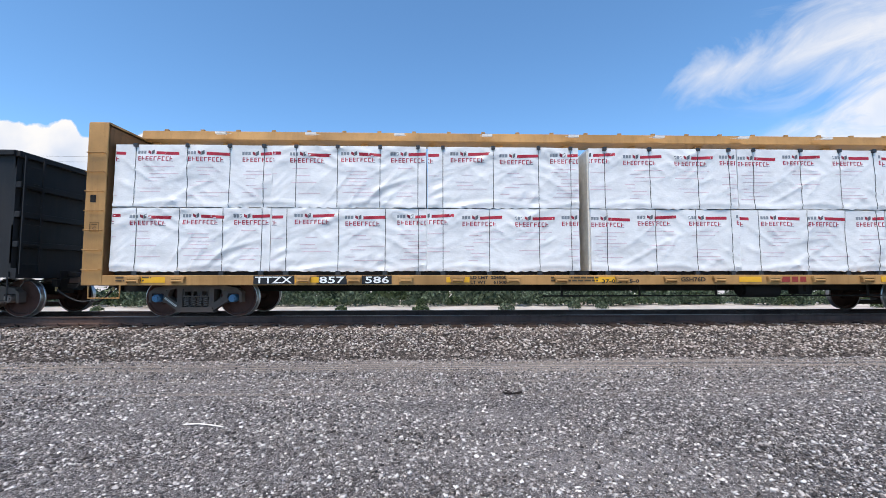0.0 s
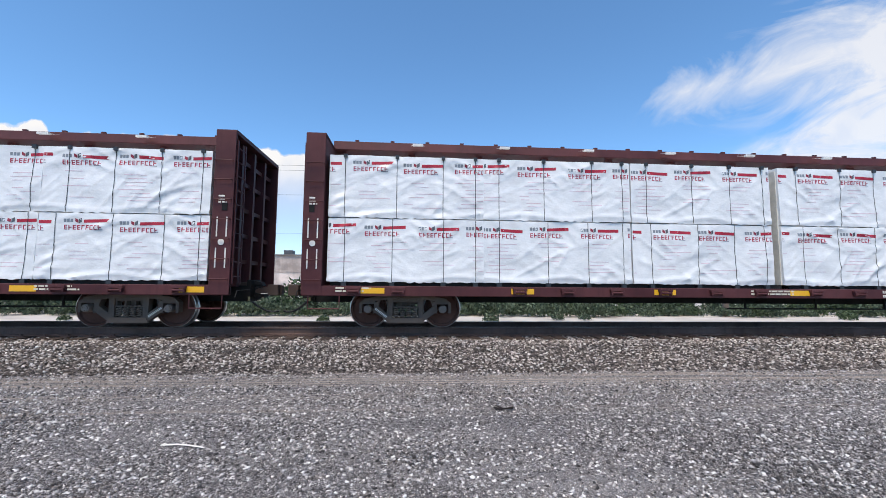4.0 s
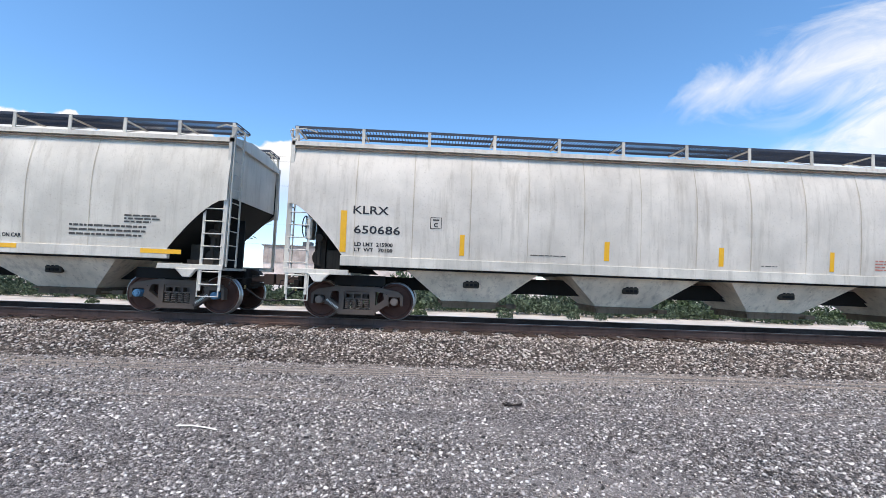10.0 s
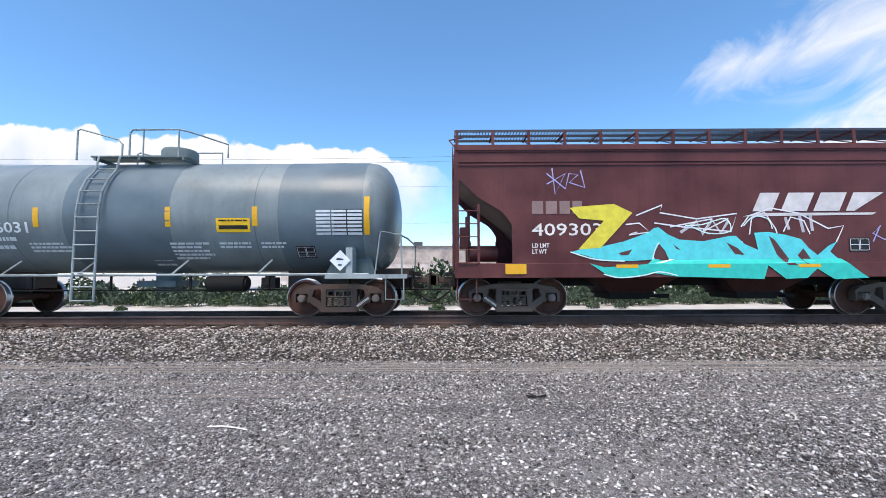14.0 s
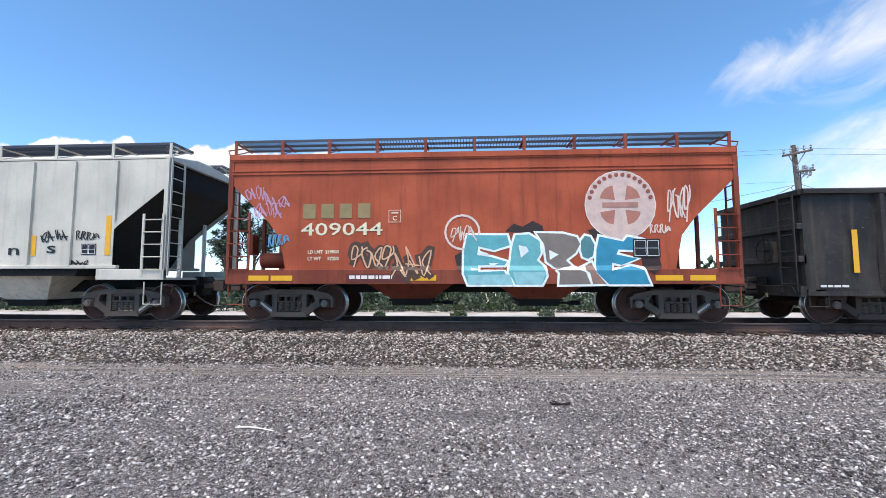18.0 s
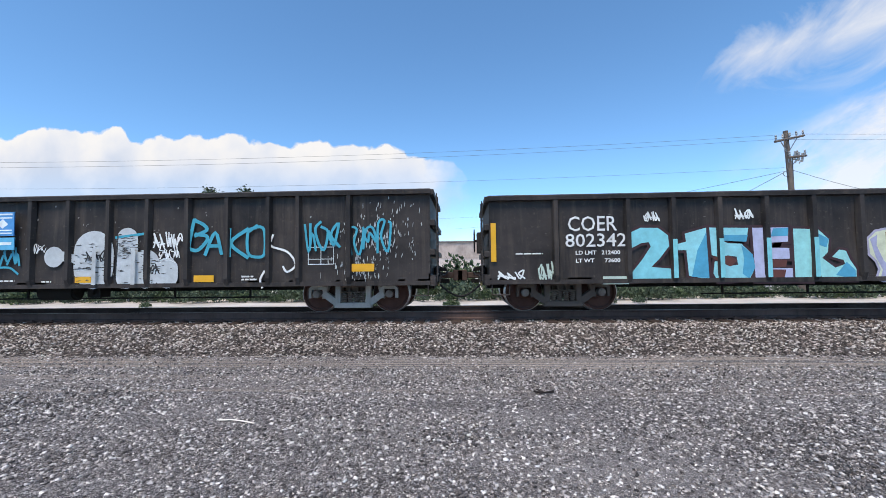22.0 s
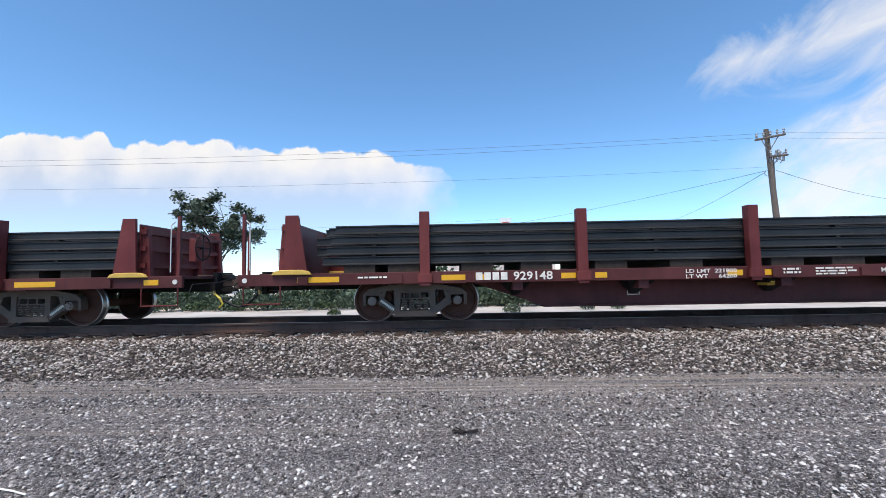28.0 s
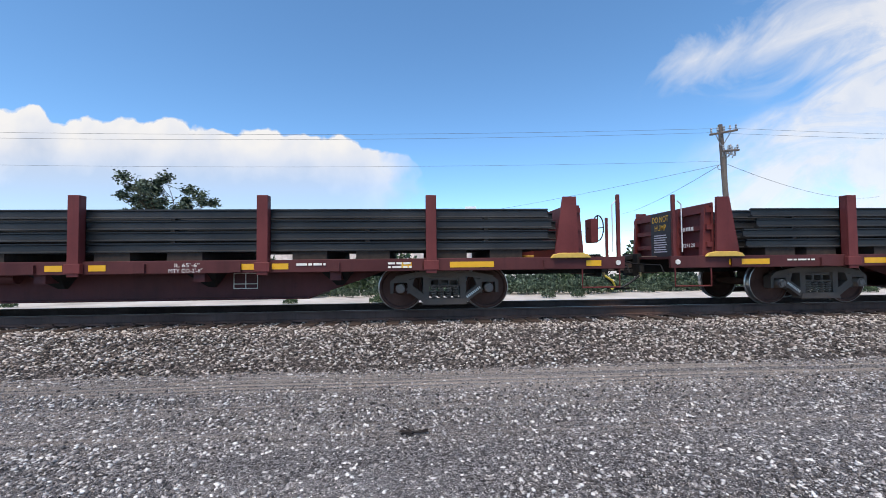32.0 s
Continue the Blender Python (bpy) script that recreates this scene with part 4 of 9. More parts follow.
def sloped_hopper(name, label, left, right, trucks_at, mat, dark_mat, frame_mat, walk_bays, bays_at, open_frame=False, ribs=0, caps="grey", z_top=3.98, hollow=False):
    """A shorter hopper car: flat sides whose lower corners slope in, over an end platform."""
    car = car_at(name, label, left, right, "hopper car")
    h = car["half"]
    w = 1.52
    grate = plain("walkway_grating", "3a3f4a", 0.6)
    zc = 3.35 if not open_frame else 3.85
    side_in = 0.04 if not open_frame else 0.62
    run = 1.75 if not open_frame else 1.1
    rows = []
    for i in range(7):
        z = 1.1 + (zc - 1.1) * i / 6
        back = side_in + 0.15 + run * (1 - i / 6) if not hollow else float(np.interp(z, (1.1, 2.3, 3.35), (2.3, 1.5, 0.12)))
        rows.append((z, -h + back, h - back, w - 0.02))
    rows.append((z_top, -h + side_in + 0.12, h - side_in - 0.12, w - 0.02))
    # slope sheets in dark_mat; its darker copies of the body paint hold painted shade
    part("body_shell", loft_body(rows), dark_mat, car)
    out = []
    zb = 1.32 if ribs else 1.1
    for i in range(21):
        u = i / 20
        z = zb + (zc - zb) * u
        if hollow:
            cut = float(np.interp(z, hollow[0], hollow[1]))
            out.append((z, -h + cut, h - cut))
            continue
        cut = side_in + run * ((1 - u) ** (1.35 if not open_frame else 1.0)) * (1.0 if u > 0.12 or open_frame else 1.0)
        out.append((z, -h + cut, h - cut))
    out.append((z_top, -h + side_in, h - side_in))
    for s in (-1, 1):
        part("side_sheet", side_sheet(out, lambda z: w, s, 0.0, 0.014, 12), mat, car)
    roof = [(-w, z_top - 0.02), (-w, z_top + 0.04), (-1.2, z_top + 0.1), (-0.5, z_top + 0.22), (0.5, z_top + 0.22), (1.2, z_top + 0.1), (w, z_top + 0.04), (w, z_top - 0.02)]
    # plain-sided cars get dark_mat here: the roof's shadow is put into its paint
    part("roof", Geo().along(roof, -h + side_in * 0.6, h - side_in * 0.6), mat if open_frame or ribs else dark_mat, car)
    if not open_frame and not ribs:
        for s in (-1, 1):
            g = []
            for z in (z_top - 0.44, z_top - 0.36, z_top - 0.12):
                y0, y1 = sorted((s * w, s * (w + 0.025)))
                g.append(Geo().box(-h + 0.05, h - 0.05, y0, y1, z - 0.02, z + 0.02))
            y0, y1 = sorted((s * w, s * (w + 0.05)))
            g.append(Geo().box(-h + 0.03, h - 0.03, y0, y1, z_top - 0.1, z_top + 0.02))
            for b in g:
                part("top_side_rail", b, mat, car)
    for i in range(ribs):
        x = -5.04 + 1.09 * i
        part("side_rib", Geo().box(x - 0.025, x + 0.025, -w - 0.06, -w, 1.34 if abs(x) < 4.65 else 2.45, z_top - 0.05), mat, car)
    for s in (-1, 1):
        y0, y1 = sorted((s * (w - 0.05), s * (w + 0.05)))
        if ribs:
            part("side_sill", Geo().box(-h + 1.2, h - 1.2, y0, y1, 1.27, 1.36), frame_mat, car, bevel=0.012)
            for e in (-1, 1):
                part("end_sill", Geo().box(min(e * h, e * (h - 1.7)), max(e * h, e * (h - 1.7)), y0, y1, 1.0, 1.26), frame_mat, car, bevel=0.012)
        else:
            part("side_sill", Geo().box(-h, h, y0, y1, 0.9 if not open_frame else 0.97, 1.24), frame_mat, car, bevel=0.012)
    roof_walk(car, h - 0.02, z_top + 0.22, mat, frame_mat, walk_bays, grate, hatches=5)
    for x in bays_at if ribs else ():
        bay(car, x, 1.58, 0.55, 1.3, 0.46, 1.44, 0.6, bay_pale, under_black, True, False)
    for x in () if ribs else bays_at:
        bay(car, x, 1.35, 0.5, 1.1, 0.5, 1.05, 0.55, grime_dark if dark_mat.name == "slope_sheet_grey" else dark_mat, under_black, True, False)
    centre_sill(car, h - 0.1, z0=0.68, z1=1.0)
    for s in (-1, 1):
        e = s * h
        part("end_platform", Geo().box(min(e, e - s * 1.7), max(e, e - s * 1.7), -w, w, 1.0, 1.06), frame_mat, car)
        for y in (-w + 0.02, w - 0.02):
            part("corner_post", Geo().box(min(e, e - s * 0.1), max(e, e - s * 0.1), y - 0.04, y + 0.04, 1.05, z_top + 0.05), frame_mat, car)
            if open_frame:
                part("end_post", Geo().box(min(e - s * 0.42, e - s * 0.5), max(e - s * 0.42, e - s * 0.5), y - 0.03, y + 0.03, 1.05, z_top), frame_mat, car)
                part("bolster_post", Geo().prism([(e - s * 1.45, 1.2), (e - s * 1.85, 1.2), (e - s * 1.8, 1.72), (e - s * 1.55, 1.72)], y - 0.06, y + 0.06), frame_mat, car)
        for q, top in ((-0.5, 2.6), (0.5, 2.6)):
            part("end_post", Geo().box(min(e - s * 0.35, e - s * 0.42), max(e - s * 0.35, e - s * 0.42), q - 0.04, q + 0.04, 1.05, top), frame_mat, car)
        ladder(car, "side_ladder", frame_mat, e - s * 0.55, e - s * 0.06, -w - 0.05, 1.1, 2.6 if not open_frame else 3.6, 5 if not open_frame else 8)
        end_ladder(car, "end_ladder", frame_mat, e + s * 0.03, -w + 0.05, -w + 0.5, 1.1, z_top, 9)
        stirrup(car, frame_mat, e - s * 0.5, e - s * 0.06, -w, 0.42, 0.95)
        handrail(car, frame_mat, [(e, -w, z_top), (e + s * 0.12, -w + 0.1, z_top + 0.18), (e - s * 0.2, -w + 0.3, z_top + 0.3)])
        coupler(car, e, s)
    brake_gear(car, frame_mat, (-h + 0.3), -1, y=-0.75, z=1.95)
    air = Geo().cyl((-h + 0.4, -0.55, 1.5), (-h + 1.1, -0.55, 1.5), 0.2, 14)
    part("air_reservoir", air, frame_mat, car, smooth=True)
    trucks(car, trucks_at, caps)
    return car


# ---- tank cars ----
TANK_R, TANK_Z = 1.45, 2.5


def tank_side(z):
    return math.sqrt(max(0.0001, TANK_R ** 2 - (z - TANK_Z) ** 2))


def tank_car(name, label, left, right, trucks_at, mats, numbers, body=6.2):
    grey, band_mat, rail_mat, dark = mats
    car = car_at(name, label, left, right, "tank car")
    h = car["half"]
    n = 40
    def ring(x, r):
        return [(x, r * math.cos(2 * math.pi * i / n), TANK_Z + r * math.sin(2 * math.pi * i / n)) for i in range(n)]
    stations = [(-body, 0.05), (-body + 0.03, 0.5), (-body + 0.1, 0.85), (-body + 0.22, 1.15), (-body + 0.36, 1.32), (-body + 0.55, 1.42), (-body + 0.75, TANK_R)]
    rings = [ring(x, r) for x, r in stations] + [ring(-x, r) for x, r in reversed(stations)]
    part("tank_shell", Geo().loft(rings), grey, car, smooth=True)
    for x0, x1 in ((-1.62, 0.9),):
        part("jacket_band", Geo().loft([ring(x, TANK_R + 0.006) for x in (x0, x0 + 0.02, x1 - 0.02, x1)], caps=False), band_mat, car, "darker freshly painted middle band", smooth=True)
    if numbers == "286031":
        part("jacket_band", Geo().loft([ring(x, TANK_R + 0.005) for x in (3.45, 3.47, 5.42, 5.44)], caps=False), band_mat, car, "darker repainted end section", smooth=True)
    for x in (-4.4, -2.9, 2.9):
        part("weld_seam", Geo().loft([ring(x - 0.012, TANK_R + 0.003), ring(x + 0.012, TANK_R + 0.003)], caps=False), band_mat, car, smooth=True)
    # dome, platform and its rails
    zt = TANK_Z + TANK_R
    part("valve_housing", Geo().turned([(0, 0.42), (0.40, 0.42), (0.44, 0.36), (0.44, -0.1)], 26, "z", (0.18, 0, zt)), dark, car, smooth=True)
    part("housing_lid", Geo().box(0.33, 0.56, -0.1, 0.1, zt + 0.3, zt + 0.4).cyl((0.48, -0.2, zt + 0.36), (0.48, 0.2, zt + 0.36), 0.03, 6), dark, car)
    part("manway", Geo().turned([(0, 0.2), (0.28, 0.2), (0.28, -0.1)], 20, "z", (-0.45, 0, zt)).cyl((-0.45, 0, zt + 0.2), (-0.45, 0, zt + 0.27), 0.06, 8), dark, car)
    g = Geo()
    for y in (-0.75, 0.75):
        for k in range(5):
            q = y + (k - 2) * 0.11
            g.box(-1.4, 1.0, q - 0.035, q + 0.035, zt - 0.03, zt + 0.01)
    for x in (-1.3, -0.2, 0.9):
        g.box(x - 0.03, x + 0.03, -1.0, 1.0, zt - 0.1, zt - 0.03)
    part("platform_grating", g, dark, car)
    for y in (-1.0, 1.0):
        g = Geo().tube([(-1.75, y, zt - 0.1), (-1.75, y, zt + 0.64), (-1.68, y, zt + 0.68), (-0.75, y, zt + 0.42), (-0.62, y, zt + 0.3), (-0.62, y, zt - 0.03)] if numbers == "286031" else [(-1.62, y, zt - 0.1), (-1.62, y, zt + 0.56), (-1.52, y, zt + 0.68), (-1.28, y, zt + 0.68), (-1.18, y, zt + 0.56), (-1.18, y, zt - 0.03)], 0.022, 6)
        part("guard_rail", g, rail_mat, car)
        g = Geo().tube([(-0.44, y, zt - 0.03), (-0.44, y, zt + 0.58), (-0.36, y, zt + 0.66), (0.78, y, zt + 0.66), (0.78, y, zt - 0.03)], 0.022, 6)
        g.cyl((-0.1, y, zt + 0.66), (-0.1, y, zt), 0.018, 6)
        part("guard_rail", g, rail_mat, car)
        if y < 0 and numbers == "286031":
            part("guard_rail", Geo().tube([(0.78, y, zt + 0.66), (1.0, y * 0.95, zt + 0.62), (1.8, y * 0.6, zt + 0.4), (1.8, y * 0.6, zt + 0.05)], 0.02, 6), rail_mat, car)
    # side ladder, running boards, supports
    g = Geo()
    for x in (-1.18, -0.66):
        pts = [(x, -1.0, zt)] + [(x, -tank_side(TANK_Z + TANK_R * math.cos(a)) - 0.12, TANK_Z + TANK_R * math.cos(a)) for a in (0.75, 1.0, 1.25, 1.57)] + [(x, -1.6, 0.4)]
        for p, q in zip(pts, pts[1:]):
            g.cyl(p, q, 0.026, 6)
    for i in range(11):
        z = 0.42 + i * 0.32
        y = -1.6 if z < 2.5 else -tank_side(min(z, 3.85)) - 0.12
        if z < 3.8:
            g.cyl((-1.18, y, z), (-0.66, y, z), 0.017, 6)
    part("side_ladder", g, rail_mat, car)
    for s in (-1, 1):
        part("running_rail", Geo().tube([(-h + 0.9, s * 1.45, 1.0), (h - 0.9, s * 1.45, 1.0)], 0.03, 6), rail_mat, car)
        for x in (-3.0, -1.2, 1.0, 3.0):
            part("rail_bracket", Geo().tube([(x, s * 1.45, 1.0), (x + 0.25, s * 1.2, 1.35)], 0.025, 5), rail_mat, car)
        for e in (-1, 1):
            x = e * (h - 1.35)
            part("bolster_support", Geo().prism([(x - 0.08, 0.92), (x + 0.08, 0.92), (x + 0.08, 1.62), (x - 0.08, 1.62)], min(s * 1.48, s * 1.05), max(s * 1.48, s * 1.05)), rail_mat, car, bevel=0.01)
            part("bolster_web", Geo().prism([(x - 0.75, 0.9), (x + 0.55, 0.9), (x + 0.35, 1.6), (x - 0.35, 1.7)], s * 0.9 - 0.03, s * 0.9 + 0.03), dark, car)
            part("side_sill", Geo().box(min(e * h, e * (h - 1.9)), max(e * h, e * (h - 1.9)), min(s * 1.42, s * 1.5), max(s * 1.42, s * 1.5), 0.9, 1.0), rail_mat, car)
    for e in (-1, 1):
        x = e * h
        part("stub_sill", Geo().box(min(x, x - e * 3.2), max(x, x - e * 3.2), -0.3, 0.3, 0.66, 1.15), rusty_iron, car)
        part("end_platform", Geo().box(min(x, x - e * 0.7), max(x, x - e * 0.7), -1.45, 1.45, 0.92, 0.97), rail_mat, car)
        handrail(car, rail_mat, [(x - e * 0.75, -1.48, 1.0), (x - e * 0.62, -1.48, 2.0), (x - e * 0.15, -1.48, 1.92), (x - e * 0.12, -1.48, 0.95)], 0.02)
        handrail(car, rail_mat, [(x - e * 0.15, -1.48, 1.9), (x - e * 0.02, -1.2, 1.85), (x - e * 0.02, 1.4, 1.85), (x - e * 0.02, 1.4, 0.95)], 0.02)
        stirrup(car, rail_mat, x - e * 0.5, x - e * 0.08, -1.48, 0.42, 0.95)
        coupler(car, x, e)
    brake_gear(car, rail_mat, -h + 0.35, -1, y=-0.6, z=1.6)
    part("bottom_outlet", Geo().cyl((0, 0, 1.1), (0, 0, 0.55), 0.3, 16).box(-0.5, 0.5, -0.5, 0.5, 0.7, 0.85), dark, car)
    air_brake(car, 2.0, -0.8, 0.78)
    trucks(car, trucks_at, "grey", "rust")
    d = Decal(tank_side)
    d.text("HOKX", -4.82, 2.02, 0.34, 0.92, 0.006).text(numbers, -3.68, 2.02, 0.34, 1.22, 0.006)
    d.text("LD LMT  220700 LB", -4.5, 1.82, 0.12, 1.05).small_print(-3.35, 1.91, 0.55, 1, 0.12, 2, 0.7).text("LT  WT   65300 LB", -4.5, 1.63, 0.12, 1.05).small_print(-3.35, 1.72, 0.55, 1, 0.12, 3, 0.7)
    d.small_print(-2.55, 1.78, 1.05, 3, 0.085, 4).small_print(0.82, 1.77, 1.05, 5, 0.085, 5).small_print(2.0, 1.77, 0.8, 2, 0.085, 6).small_print(3.0, 1.77, 0.75, 2, 0.085, 7).small_print(0.2, 1.36, 0.65, 2, 0.08, 8)
    d.done("lettering", "d8dcdc", car, "white stencilled lettering")
    for x, z0, z1 in ((-5.72, 1.94, 2.84), (-3.84, 2.15, 2.6), (-2.32, 2.14, 2.6), (0.8, 2.13, 2.6), (2.85, 2.14, 2.6), (5.48, 1.93, 2.83)):
        q = Decal(tank_side)
        q.bar(x, x + 0.13, z0, z1)
        part("reflector", q.mesh("reflector", yellow_reflector), None, car, "amber reflective strip")
    Decal(tank_side, 0.009).bar(2.0, 2.8, 2.0, 2.33).done("notice", "f0bd1c", car, "yellow notice plate")
    Decal(tank_side, 0.013).bar(2.06, 2.74, 2.07, 2.16).small_print(2.06, 2.29, 0.68, 1, 0.07, 2, 0.5).done("notice_print", "1d1a12", car)
    Decal(tank_side, 0.008).bar(4.78, 5.45, 1.92, 2.53).done("data_panel_ground", "2a2d31", car)
    g = Decal(tank_side, 0.012)
    for k in range(3):
        for r in range(7):
            g.bar(4.35 + k * 0.37, 4.69 + k * 0.37, 1.93 + r * 0.087, 1.985 + r * 0.087)
    g.done("data_panel", "cfd4d6", car)
    panel_marks(car, tank_side, 3.8, 1.4, 0.46, 0.28)
    placard(car, 4.95, -1.5, 1.32, 0.24)
    return car


def panel_marks(car, side, x, z, w, h, lift=0.008):
    """A black box with white frames for dates."""
    Decal(side, lift).bar(x, x + w, z, z + h).done("stencil_ground", "141416", car)
    d = Decal(side, lift + 0.004)
    for a, b in ((0.06, 0.47), (0.53, 0.94)):
        d.line([(x + w * a, z + h * 0.1), (x + w * b, z + h * 0.1), (x + w * b, z + h * 0.9), (x + w * a, z + h * 0.9), (x + w * a, z + h * 0.1)], 0.014)
    d.line([(x + w * 0.06, z + h * 0.5), (x + w * 0.94, z + h * 0.5)], 0.012)
    d.done("stencil_frame", "d9dadb", car)


def placard(car, x, y, z, r):
    part("placard_holder", Geo().prism([(x - r, z), (x, z - r), (x + r, z), (x, z + r)], y - 0.02, y), plain("placard_white", "e3e6e6", 0.4), car, "white diamond placard")
    q = r * 0.86
    part("placard_mark", Geo().prism([(x - q * 0.45, z + q * 0.05), (x + q * 0.45, z + q * 0.05), (x + q * 0.3, z + q * 0.2), (x - q * 0.3, z + q * 0.3)], y - 0.026, y - 0.021).prism([(x - 0.04, z - q * 0.6), (x + 0.04, z - q * 0.6), (x + 0.04, z - q * 0.4), (x - 0.04, z - q * 0.4)], y - 0.026, y - 0.021), spray("30353a"), car)


# ---- gondolas ----
def gondola(name, label, left, right, trucks_at, mat, top, ribs, frames="dark", floor=0.72, rib_w=0.13, end_ribs=2, dent=1.0):
    car = car_at(name, label, left, right, "gondola car")
    h = car["half"]
    w = 1.46
    for s in (-1, 1):
        y0, y1 = sorted((s * w, s * (w - 0.02)))
        part("side_wall", Geo().grid(lambda u, v: (-h + 2 * h * u, s * (w - dent * (0.04 * max(0, noise.noise((u * h * 1.7, v * 2.2, top + s))) + 0.018 * max(0, noise.noise((u * h * 5, v * 5, top - s))))), floor + (top - floor) * v), 210, 22), mat, car, smooth=True)
        part("inner_wall", Geo().box(-h, h, min(s * (w - 0.14), s * (w - 0.12)), max(s * (w - 0.14), s * (w - 0.12)), floor, top), mat, car)
        part("top_chord", Geo().along([(s * (w - 0.06), top - 0.02), (s * (w + 0.11), top - 0.02), (s * (w + 0.12), top + 0.07), (s * (w + 0.08), top + 0.1), (s * (w - 0.06), top + 0.1)], -h - 0.02, h + 0.02), mat, car)
        part("bottom_sill", Geo().box(-h, h, min(s * (w - 0.04), s * (w + 0.04)), max(s * (w - 0.04), s * (w + 0.04)), floor - 0.08, floor + 0.02), mat, car)
        for x in ribs:
            t = rib_w
            g = Geo().loft([[(x - t / 2 - 0.02, s * w, z0), (x + t / 2 + 0.02, s * w, z0), (x + t / 2 - 0.02, s * (w + d), z0), (x - t / 2 + 0.02, s * (w + d), z0)] for z0, d in ((floor - 0.08, 0.03), (floor + 0.12, 0.1), (top - 0.02, 0.1))])
            part("side_post", g, mat, car)
    part("floor", Geo().box(-h, h, -w, w, floor, floor + 0.06), mat, car)
    for e in (-1, 1):
        x = e * h
        part("end_wall", Geo().box(min(x, x - e * 0.04), max(x, x - e * 0.04), -w, w, floor, top + 0.06), mat, car)
        for k in range(end_ribs):
            z = floor + (top - floor) * (k + 1) / (end_ribs + 1)
            part("end_rib", Geo().box(min(x, x + e * 0.12), max(x, x + e * 0.12), -w, w, z - 0.07, z + 0.07), mat, car, bevel=0.015)
        part("end_chord", Geo().box(min(x - e * 0.06, x + e * 0.1), max(x - e * 0.06, x + e * 0.1), -w - 0.05, w + 0.05, top - 0.04, top + 0.09), mat, car, bevel=0.015)
        part("end_sill", Geo().box(min(x, x + e * 0.12), max(x, x + e * 0.12), -w, w, floor - 0.1, floor + 0.14), mat, car)
        end_ladder(car, "end_ladder", mat, x + e * 0.16, -w + 0.05, -w + 0.5, floor, top, 6)
        stirrup(car, mat, x - e * 0.45, x - e * 0.05, -w, 0.4, floor)
        coupler(car, x + e * 0.1, e)
    centre_sill(car, h, z0=0.5, z1=0.75)
    brake_gear(car, mat, -h - 0.1, -1, y=-0.7, z=1.7)
    air_brake(car, 0.6, -0.7, 0.5)
    trucks(car, trucks_at, "grey", frames, False)
    return car


# ---- loaded flat cars ----
flat_brown = paint("flatcar_brown", "4c201f", "251310", 0.35, 0.6, 0.8)
stake_brown = paint("stake_brown", "612624", "2a1412", 0.35, 0.55, 0.7)
rail_steel = paint("new_rail_steel", "2f2f30", "1d1a18", 0.4, 0.5, 0.2, metal=0.25)
cream = plain("cream_casting", "d0a94e", 0.6)
STAKES = (-12.53, -9.85, -6.73, -3.39, 3.39, 6.70, 9.82, 12.53)


